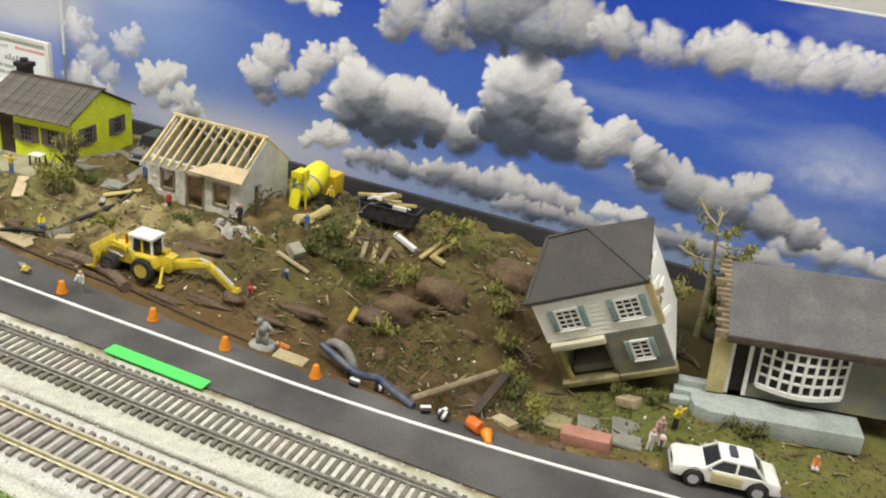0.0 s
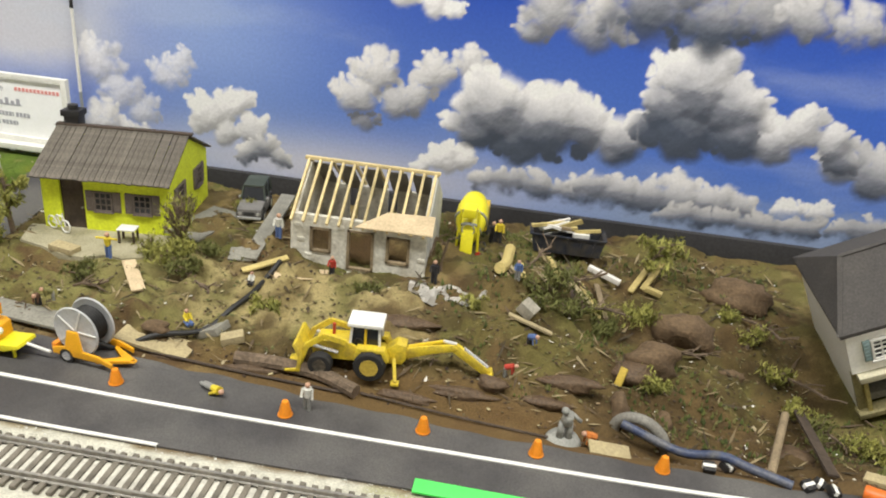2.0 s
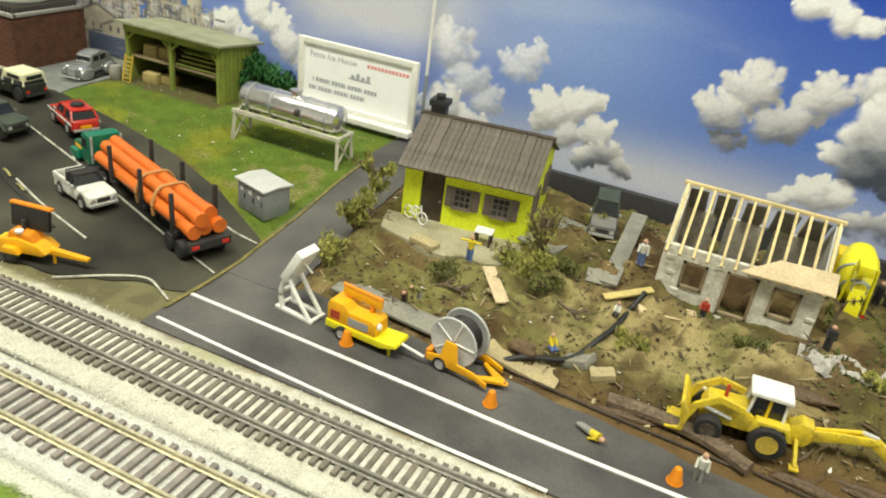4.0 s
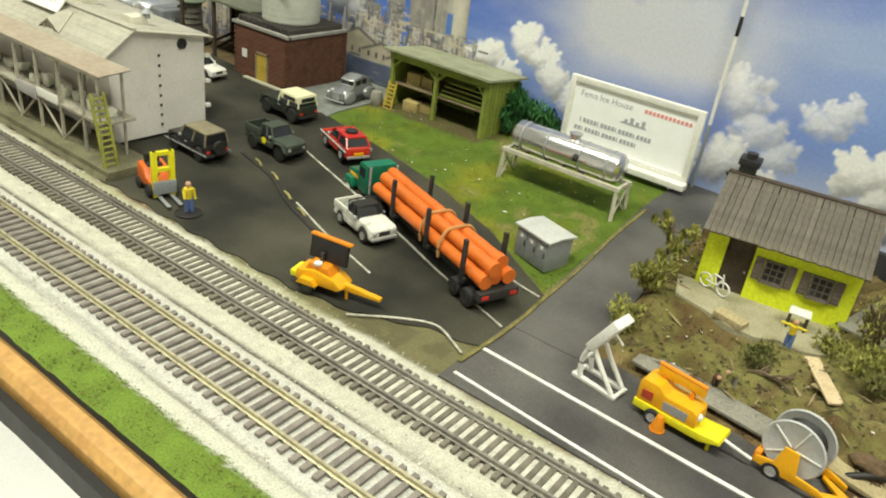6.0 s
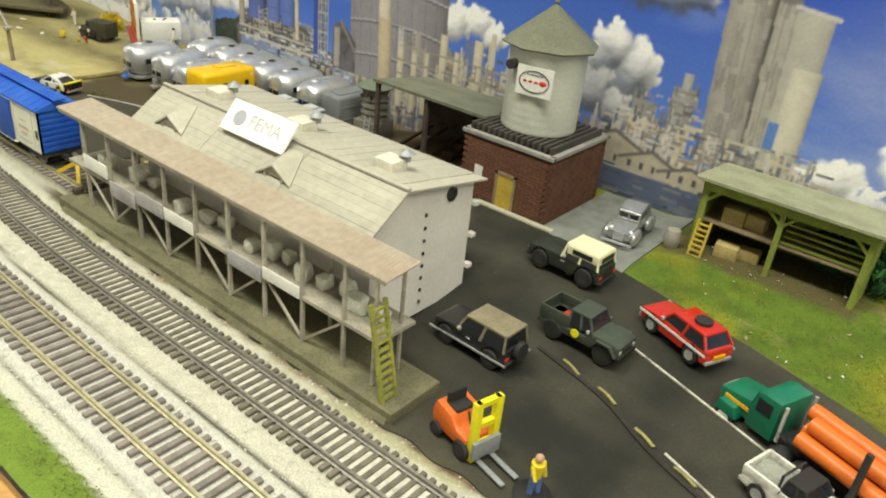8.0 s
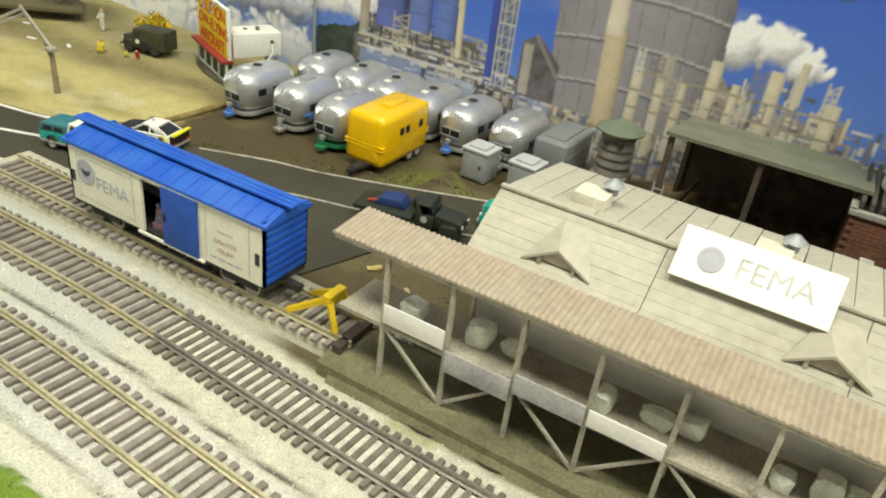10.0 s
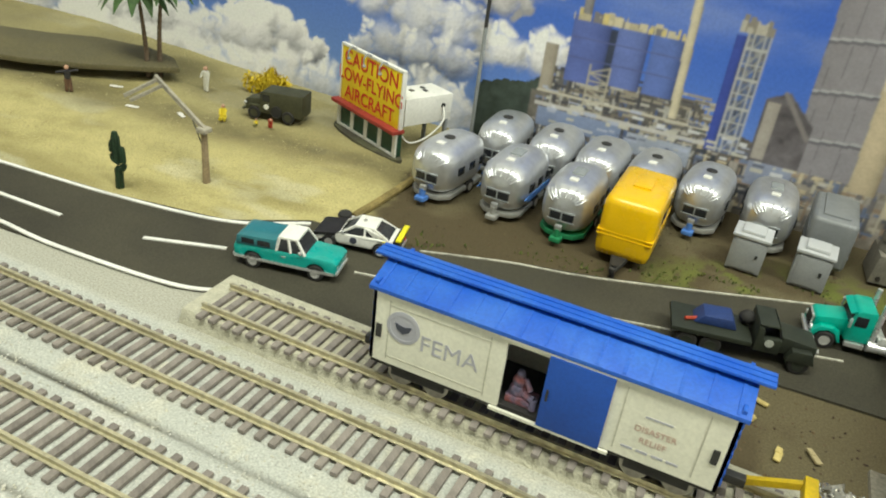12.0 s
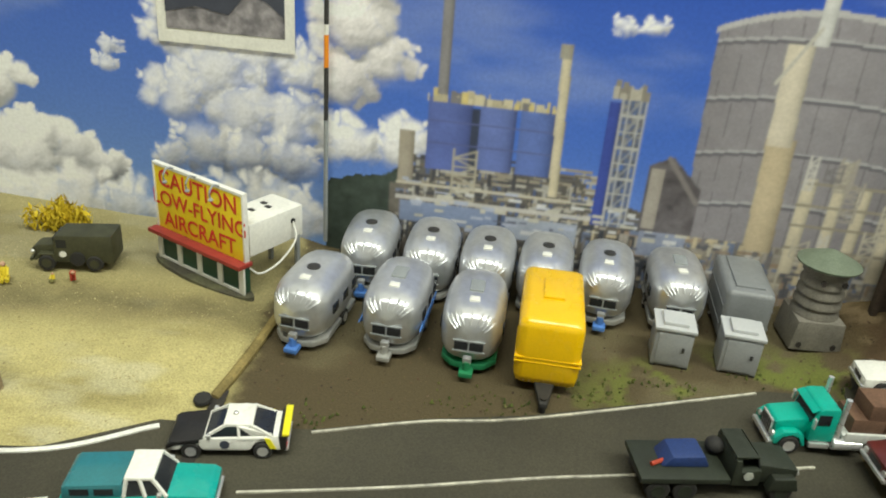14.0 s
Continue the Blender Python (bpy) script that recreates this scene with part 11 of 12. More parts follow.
# small chairs with black and white bands in the mud
for k, (x, y) in enumerate(((1.4, 27.1), (5.4, 26.9), (6.1, 27.5), (6.4, 26.8), (2.4, 27.9))):
    b = B()
    box(b, -0.25, 0.25, -0.25, 0.25, 0, 0.28, 0.04)
    o = thing("small_block", place(x, y, gz(x, y) + 0.15, 30 * k, 15), "small black block with white stripe in the mud", "block", "blocks in the mud")
    part("body", b, BLACK, o)
    b = B()
    box(b, -0.27, 0.27, -0.08, 0.08, 0.1, 0.31, 0.02)
    part("stripe", b, WHITE, o)


# ---- plants ----
def leaf_cloud(name, centres, n, size, material, parent, seed, squash=1.0, stretch=1.0):
    """Many small crumpled leaves scattered over several clumps."""
    r = np.random.default_rng(seed)
    c = np.array(centres, float)
    k = r.integers(0, len(c), n)
    d = r.normal(size=(n, 3))
    d /= np.linalg.norm(d, axis=1)[:, None]
    rad = c[k, 3] * 1.15 * r.random(n) ** 0.6
    p = c[k, :3] + d * rad[:, None] * np.array((1, 1, squash))
    a = r.normal(size=(n, 3))
    a /= np.linalg.norm(a, axis=1)[:, None]
    b_ = np.cross(a, r.normal(size=(n, 3)))
    b_ /= np.linalg.norm(b_, axis=1)[:, None]
    a[:, 2] = np.abs(a[:, 2]) + 0.4
    s = size * (0.5 + r.random(n))[:, None]
    V = np.stack([p - a * s * stretch, p + b_ * s * 0.55, p + a * s * stretch, p - b_ * s * 0.55], 1).reshape(-1, 3) * CM
    F = np.arange(4 * n).reshape(-1, 4)
    me = bpy.data.meshes.new(name)
    me.from_pydata(V.tolist(), [], F.tolist())
    me.materials.append(material)
    ob = new(name, me)
    ob.parent = parent
    return ob


def shrub(x, y, w, h, material, label, seed, stems=7, n=500, size=0.17, group="shrubs of the slope", lift=0.0, name="shrub", cat="shrub"):
    r = random.Random(seed)
    t = thing(name, place(x, y, gz(x, y) + lift), label, cat, group)
    cs = []
    b = B()
    for k in range(stems):
        a = r.uniform(0, 6.28)
        d = w * r.uniform(0.2, 1.0)
        e = (math.cos(a) * d, math.sin(a) * d * 0.8, h * r.uniform(0.35, 1.0))
        m_ = (e[0] * 0.45 + r.uniform(-0.2, 0.2), e[1] * 0.45, e[2] * 0.55)
        tube(b, bend([(r.uniform(-0.15, 0.15), r.uniform(-0.15, 0.15), -0.1), m_, e], 3), 0.05 + 0.02 * h / 2, 5)
        cs.append((*e, w * r.uniform(0.25, 0.5)))
        if r.random() < 0.7:
            cs.append((*m_, w * r.uniform(0.2, 0.4)))
    part("stem", b, BARK, t)
    leaf_cloud("foliage", cs, int(n * 1.7), size * 0.66, material, t, seed, stretch=1.7)
    return t


def tree(x, y, h, spread, material, label, seed, lean=(0, 0), n=900, size=0.2, trunk=0.22, bare=0.0, z=None, limbs=9, bark=None):
    r = random.Random(seed)
    bark = bark or BARK
    t = thing("tree", place(x, y, gz(x, y) if z is None else z), label, "tree", "trees of the layout")
    top = Vector((lean[0], lean[1], h))
    b = B()
    line = bend([(0, 0, -0.2), (lean[0] * 0.2 + r.uniform(-0.2, 0.2), lean[1] * 0.3, h * 0.35), (lean[0] * 0.6, lean[1] * 0.6, h * 0.7), tuple(top)], 4)
    for i, (p, q) in enumerate(zip(line, line[1:])):
        f = 1 - i / len(line)
        rod(b, p, q, trunk * (0.3 + 0.7 * f), 8, trunk * (0.3 + 0.7 * (f - 1 / len(line))))
    part("trunk", b, bark, t)
    cs = []
    for k in range(limbs):
        i = int(len(line) * r.uniform(0.35, 0.98))
        p = line[min(i, len(line) - 1)]
        a = r.uniform(0, 6.28)
        d = spread * r.uniform(0.5, 1.0)
        e = p + Vector((math.cos(a) * d, math.sin(a) * d * 0.8, r.uniform(0.1, 0.45) * h * 0.4))
        b = B()
        m_ = (p + e) / 2 + Vector((0, 0, -0.1 * d))
        tube(b, bend([p, m_, e], 3), trunk * 0.28, 5)
        for _ in range(3):
            q = p + (e - p) * r.uniform(0.4, 0.9)
            tube(b, [q, q + Vector((r.uniform(-1, 1), r.uniform(-1, 1), r.uniform(0, 0.8))) * d * 0.4], trunk * 0.14, 4)
        part("limb", b, bark, t)
        if r.random() > bare:
            cs += [(*e, spread * r.uniform(0.15, 0.34)), (*m_, spread * r.uniform(0.1, 0.22))]
    if cs:
        leaf_cloud("crown", cs, int(n * 1.6), size * 0.66, material, t, seed, stretch=1.7)
    return t


tree(-36.2, 36.2, 3.2, 1.2, LEAF_MID, "thin olive bush tree beside the cottage", 3, (-0.2, 0), 1100, 0.12, 0.16)
shrub(-36.2, 34.6, 1.1, 2.3, LEAF_MID, "tall feathery olive shrub beside the cottage", 4, 13, 900, 0.12)
shrub(-26.3, 36.4, 1.1, 2.6, LEAF_MID, "tall feathery olive shrub at the corner of the cottage", 5, 26, 480, 0.09)
tree(-11.9, 38.2, 2.0, 0.6, LEAF_DARK, "sparse shrub tree beside the house shell", 7, (0.3, 0), 60, 0.13, 0.13, 0.6)
tree(-0.2, 42.6, 2.6, 1.6, LEAF_MID, "low olive brush bent over the slope", 8, (0.9, 0), 500, 0.18, 0.16)
DEADWOOD = mat("pale_dead_wood", (0.36, 0.31, 0.17), 0.9, var=0.3, grain=600, patch=120)
# the dead trees beside the tilted house
tree(17.6, 42.4, 7.6, 2.6, LEAF_MID, "half-dead tree with bare pale branches", 9, (-0.8, -0.6), 420, 0.16, 0.24, 0.45, limbs=12, bark=DEADWOOD)
tree(15.4, 41.6, 4.2, 1.7, LEAF_MID, "broken dead tree stump with stray leaves", 10, (-0.9, 0), 220, 0.16, 0.22, 0.5, bark=DEADWOOD)
tree(19.2, 42.6, 3.6, 1.9, LEAF_DARK, "dark tangled bush between the houses", 12, (0.3, 0), 900, 0.22, 0.2)
for k, (x, y, w, h, mt) in enumerate([(-5.6, 37.0, 1.5, 1.6, LEAF_DARK), (-4.4, 36.2, 1.3, 1.4, LEAF_DARK), (-6.6, 35.8, 1.0, 1.0, LEAF_DARK), (-0.6, 33.9, 0.9, 0.7, LEAF_MID), (0.4, 34.0, 0.7, 0.6, LEAF_MID), (-3.0, 38.2, 1.3, 1.0, LEAF_MID),
                                   (-0.5, 38.4, 1.3, 0.9, LEAF_MID), (-30.0, 32.8, 1.0, 0.5, LEAF_DARK), (-27.8, 35.6, 1.1, 0.8, LEAF_MID), (-26.3, 35.2, 1.3, 1.2, LEAF_MID), (-25.0, 34.4, 1.0, 0.7, LEAF_DARK),
                                   (-36.6, 32.6, 1.0, 1.2, LEAF_MID), (-35.8, 31.2, 0.7, 0.9, LEAF_MID), (-24.4, 42.0, 0.9, 1.3, LEAF_MID), (-24.9, 36.4, 0.8, 0.7, LEAF_DARK), (4.6, 40.2, 0.8, 0.9, LEAF_MID), (5.6, 38.6, 0.8, 1.0, LEAF_MID),
                                   (6.8, 36.8, 0.9, 1.1, LEAF_MID), (7.8, 35.2, 0.9, 1.1, LEAF_MID), (8.8, 33.8, 0.9, 1.1, LEAF_DARK), (9.8, 32.4, 0.9, 1.0, LEAF_MID), (10.6, 31.2, 0.8, 0.8, LEAF_MID), (10.4, 29.4, 0.8, 0.6, LEAF_DARK), (14.5, 35.4, 1.0, 0.6, LEAF_DARK),
                                   (20.6, 33.6, 1.0, 0.7, LEAF_DARK), (16.0, 34.6, 0.8, 0.5, LEAF_DARK), (-20.4, 33.2, 0.9, 0.4, LEAF_MID), (-15.4, 34.6, 0.9, 0.4, LEAF_DARK), (-9.6, 35.2, 0.7, 0.4, LEAF_MID), (-2.4, 36.6, 1.0, 0.9, LEAF_DARK)]):
    shrub(x, y, w, h, mt, "ragged olive-green shrub growing on the slope", 40 + k, 7, int(420 * w), 0.11)
shrub(-128.9, 47.0, 1.5, 1.5, LEAF_YELLOW, "bright yellow flowering bush on the sand", 90, 9, 900, 0.17, "bushes of the layout", name="bush", cat="bush")
for k, (x, y, w, h) in enumerate([(-54.4, 48.2, 1.6, 3.2), (-52.4, 48.0, 1.5, 2.6), (-56.2, 48.6, 1.2, 1.8), (-50.8, 48.4, 1.2, 2.0)]):
    shrub(x, y, w, h, FOAM_GREEN, "dense green foam bush behind the billboard", 100 + k, 12, 1500, 0.2, "bushes behind the billboard", name="bush", cat="bush")


def branch(x, y, L, turn, seed, label="bare dead branch lying on the slope"):
    r = random.Random(seed)
    b = B()
    pts = [(0, 0, 0.15), (L * 0.3, r.uniform(-0.2, 0.2), 0.35), (L * 0.65, r.uniform(-0.3, 0.3), 0.4), (L, r.uniform(-0.4, 0.4), 0.55)]
    ln = bend(pts, 4)
    tube(b, ln, 0.08, 5)
    h = thing("branch", place(x, y, gz(x, y) + 0.05, turn), label, "branch", "dead branches")
    part("stem", b, BARK, h)
    for k in range(6):
        p = ln[r.randrange(2, len(ln))]
        q = p + Vector((r.uniform(0.2, 0.9), r.uniform(-0.8, 0.8), r.uniform(0, 0.6)))
        b = B()
        tube(b, [p, (p + q) / 2 + Vector((0, 0, 0.06)), q], 0.04, 4)
        part("twig", b, BARK, h)


for k, (x, y, L, t) in enumerate([(-5.4, 38.8, 3.0, 20), (-7.0, 39.6, 2.4, 70), (-3.2, 39.4, 2.5, 130), (-4.0, 37.6, 2.6, -30), (-30.2, 32.2, 1.8, 10), (-24.2, 33.6, 2.2, -50), (1.0, 36.8, 2.0, -20), (15.4, 38.6, 2.6, 40), (18.0, 38.6, 2.4, 140), (19.3, 40.8, 2.5, 80), (-12.8, 39.2, 2.0, 80), (5.5, 40.5, 3.0, -55), (7.2, 37.4, 3.0, -60), (8.6, 35.0, 3.0, -60)]):
    branch(x, y, L, t, 200 + k)


# ---- litter over the slope: uncountable bits ----
def scatter(name, label, n, region, size, material, seed, long=1.0, flat=0.5, density=None, lift=0.1):
    """Thousands of little angular bits strewn over a stretch of ground, joined in one mesh."""
    r = np.random.default_rng(seed)
    x0, x1, y0, y1 = region
    x, y = r.uniform(x0, x1, n), r.uniform(y0, y1, n)
    if density is not None:
        keep = density(x, y) > r.random(n)
        x, y = x[keep], y[keep]
    n = len(x)
    z = rise(x, y) + lift
    s = size * (0.35 + r.random(n) ** 2 * 1.3)
    a = r.uniform(0, 6.283, n)
    base = np.array([(1, 0, 0), (0, 1, 0), (-1, 0, 0), (0, -1, 0), (0.15, 0.1, 1), (0, 0, -0.6)])
    P = base[None] * (0.6 + 0.6 * r.random((n, 6, 1)))
    P = P * np.stack([s * long, s, s * flat], -1)[:, None]
    tilt = r.normal(0, 0.35, n)
    ca, sa = np.cos(a)[:, None], np.sin(a)[:, None]
    px = P[..., 0] * ca - P[..., 1] * sa + x[:, None]
    py = P[..., 0] * sa + P[..., 1] * ca + y[:, None]
    pz = P[..., 2] + P[..., 0] * tilt[:, None] + z[:, None]
    V = np.stack([px, py, pz], -1).reshape(-1, 3) * CM
    f = np.array([(0, 1, 4), (1, 2, 4), (2, 3, 4), (3, 0, 4), (1, 0, 5), (2, 1, 5), (3, 2, 5), (0, 3, 5)])
    F = (np.arange(n)[:, None, None] * 6 + f[None]).reshape(-1, 3)
    me = bpy.data.meshes.new(name)
    me.from_pydata(V.tolist(), [], F.tolist())
    me.materials.append(material)
    return tagged(new(name, me), label, name.replace("_", " "), kind="stuff")


def island_mat(name, cols, rough=0.9):
    """Each bit takes one of several colours."""
    m = bpy.data.materials.new(name)
    m.use_nodes = True
    nt = m.node_tree
    g = nt.nodes.new("ShaderNodeNewGeometry")
    cr = nt.nodes.new("ShaderNodeValToRGB")
    cr.color_ramp.interpolation = "CONSTANT"
    while len(cr.color_ramp.elements) < len(cols):
        cr.color_ramp.elements.new(0.5)
    for k, c in enumerate(cols):
        cr.color_ramp.elements[k].position = k / len(cols)
        cr.color_ramp.elements[k].color = (*c, 1)
    link(nt, g.outputs["Random Per Island"], cr.inputs[0])
    link(nt, cr.outputs[0], nt.nodes["Principled BSDF"].inputs["Base Color"])
    nt.nodes["Principled BSDF"].inputs["Roughness"].default_value = rough
    return m


CLODS = island_mat("earth_clods", [(0.05, 0.03, 0.016), (0.09, 0.055, 0.03), (0.11, 0.072, 0.036), (0.13, 0.09, 0.05), (0.035, 0.022, 0.014), (0.11, 0.085, 0.04)])
LEAVES = island_mat("leaf_litter", [(0.09, 0.09, 0.03), (0.13, 0.125, 0.045), (0.07, 0.06, 0.028), (0.17, 0.15, 0.06), (0.1, 0.105, 0.035)])
CHIPS = island_mat("pale_chips", [(0.5, 0.46, 0.36), (0.36, 0.3, 0.18), (0.66, 0.64, 0.58), (0.42, 0.36, 0.2), (0.28, 0.2, 0.11)])
TWIGS = island_mat("dry_twigs", [(0.2, 0.15, 0.08), (0.1, 0.07, 0.04), (0.3, 0.24, 0.13), (0.06, 0.045, 0.025)])
STONES = island_mat("ballast_stones", [(0.55, 0.535, 0.47), (0.47, 0.455, 0.39), (0.62, 0.61, 0.56), (0.4, 0.385, 0.32), (0.5, 0.48, 0.39)])
TURFBITS = island_mat("front_turf", [(0.13, 0.17, 0.028), (0.18, 0.21, 0.04), (0.1, 0.135, 0.02), (0.22, 0.22, 0.06)])
LAWNBITS = island_mat("lawn_flock", [(0.08, 0.13, 0.016), (0.1, 0.165, 0.02), (0.13, 0.18, 0.022)])
GRASSBITS = island_mat("turf_fibres", [(0.08, 0.1, 0.02), (0.1, 0.12, 0.025), (0.055, 0.075, 0.015), (0.13, 0.13, 0.04)])
SANDBITS = island_mat("sand_grit", [(0.43, 0.37, 0.17), (0.36, 0.3, 0.14), (0.5, 0.44, 0.24), (0.28, 0.23, 0.11)])


def slope(x, y):
    return ((y > road_edge(x) + 0.2) & ~((x > -35) & (x < -26.5) & (y > 34.2)) & ~((x > -20) & (x < -10.5) & (y > 36.5) & (y < 42)) & ~((x > 9) & (y > 35.5))).astype(float)


scatter("earth_clods", "brown clods of earth strewn over the slope", 9000, (-36.5, 30, 28, 49), 0.08, CLODS, 1, 1.0, 0.6, slope, 0.03)
scatter("leaf_litter", "olive leaf litter and moss over the slope", 10000, (-36.5, 30, 29, 48), 0.07, LEAVES, 2, 1.6, 0.8,
        lambda x, y: slope(x, y) * np.clip(1.15 * ss(0.42, 0.6, fbm(x * 0.3 + 7, y * 0.3, 5, 61)) + 0.12 + 0.5 * (x < -23) + 0.35 * (x > 6), 0, 1) * ss(29.4, 31, y), 0.06)
OLIVEBITS = island_mat("slope_weeds", [(0.085, 0.11, 0.025), (0.13, 0.15, 0.035), (0.06, 0.08, 0.02), (0.17, 0.16, 0.055)])
scatter("slope_weeds", "olive weeds sprouting in patches over the slope", 8000, (-14, 15, 29, 47), 0.08, OLIVEBITS, 51, 1.0, 2.6,
        lambda x, y: slope(x, y) * ss(0.53, 0.62, fbm(x * 0.34 + 3, y * 0.34, 5, 77)) * ss(29.2, 30.5, y), 0.08)
scatter("rubble_chips", "pale chips and scraps strewn over the slope", 1000, (-36, 26, 28.3, 47), 0.075, CHIPS, 3, 1.5, 0.35, slope, 0.06)
scatter("twigs", "dry twigs strewn over the slope", 1700, (-36, 26, 29, 47), 0.06, TWIGS, 4, 9.0, 1.0, slope, 0.12)
scatter("ballast_stones", "pale ballast stones between the rails", 26000, (-141, 12, 13.9, 23.2), 0.042, STONES, 5, 1.2, 0.5,
        lambda x, y: 1 - 0.75 * (np.abs(y - float(20.8) - sway(x)) < 1.0) - 0.6 * (np.abs(y - 16.3 - sway(x)) < 1.0), 0.02)
scatter("turf_fibres", "green flock turf along the front edge", 20000, (-141, 12, 11.7, 13.4), 0.03, TURFBITS, 6, 1.4, 1.2, None, 0.26)
scatter("turf_fibres", "green flock turf of the lawn", 22000, (-71, -40.5, 32, 49.5), 0.03, LAWNBITS, 7, 1.6, 0.9, lambda x, y: ss(0.0, 0.5, y - lot_edge(x)), 0.05)
scatter("sand_grit", "coarse grit over the sand", 8000, (-142, -115, 30, 49.5), 0.03, SANDBITS, 8, 1.2, 0.7, lambda x, y: (y > west_hi(x) + 0.3).astype(float), 0.02)
scatter("earth_clods", "clods of brown earth round the trailers", 3000, (-115, -84, 27.5, 48), 0.05, CLODS, 9, 1.2, 0.6, lambda x, y: ((y > west_hi(x) + 0.3) | ((y < west_lo(x) - 0.3) & (x > -98))).astype(float), 0.02)
scatter("weeds", "green weeds along the road by the trailers", 3600, (-112, -88, 34, 43), 0.06, GRASSBITS, 10, 1.2, 1.8,
        lambda x, y: np.exp(-((y - west_hi(x) - 0.9) / 0.9) ** 2) * ss(0.4, 0.6, fbm(x * 0.5, y * 0.5, 4, 13)), 0.05)

scatter("lawn_scraps", "tiny pale scraps on the lawn", 130, (-62, -41, 36, 47), 0.06, CHIPS, 42, 1.8, 0.3, lambda x, y: ss(0.0, 0.5, y - lot_edge(x)), 0.1)
scatter("road_grit", "dry grit on the parking lot", 2600, (-88, -41, 27.5, 42), 0.025, CLODS, 43, 1.4, 0.4, lambda x, y: (y < lot_edge(x)) * ss(0.48, 0.62, fbm(x * 0.3, y * 0.3, 4, 91)), 0.1)

# ---- backdrop trims and the pinned photograph ----
# bands of colour take the place of reflections in glossy metal poles
for x, cols in ((-39.8, [(1, 6.5, GREYMETAL), (6.5, 12.2, WHITE), (12.2, 13.4, BLACK), (13.4, 17.4, WHITE), (17.4, 20, BLACK)]),
                (-114.9, [(0.6, 7.5, GREYMETAL), (7.5, 10.2, DARKMETAL), (10.2, 11.8, ORANGE), (11.8, 12.3, WHITE), (12.3, 20, DARKMETAL)])):
    t = thing("striped_pole", place(x, 49.6, 0), "thin pole before the backdrop, its reflections put on as coloured bands", "pole", "poles at the backdrop")
    for z0, z1, mt in cols:
        b = B()
        rod(b, (0, 0, z0), (0, 0, z1), 0.12, 10)
        part("pole_section", b, mt, t)
PHOTO = thing("photograph", place(-120.2, 49.9, 13.6), "grey photograph sheet pinned to the backdrop", "photograph")
b = B()
box(b, -3.6, 3.6, -0.03, 0.03, -3.0, 3.2)
part("sheet", b, WHITE, PHOTO)
b = B()
box(b, -3.1, 3.1, -0.06, -0.035, -2.3, 2.6)
part("picture", b, mat("photo_print", (0.3, 0.28, 0.3), 0.5, var=0.35, grain=260, patch=110, col2=(0.08, 0.075, 0.09), spread=0.05), PHOTO, "faded grey print")
b = B()
prism(b, [(-3.1, -1.5), (-1.5, -1.1), (0.2, -1.4), (1.2, -0.3), (2.2, -0.6), (3.1, -1.3), (3.1, 0.1), (-3.1, 0.0)], -0.09, -0.065, "y")
part("dark_shape", b, INK, PHOTO)


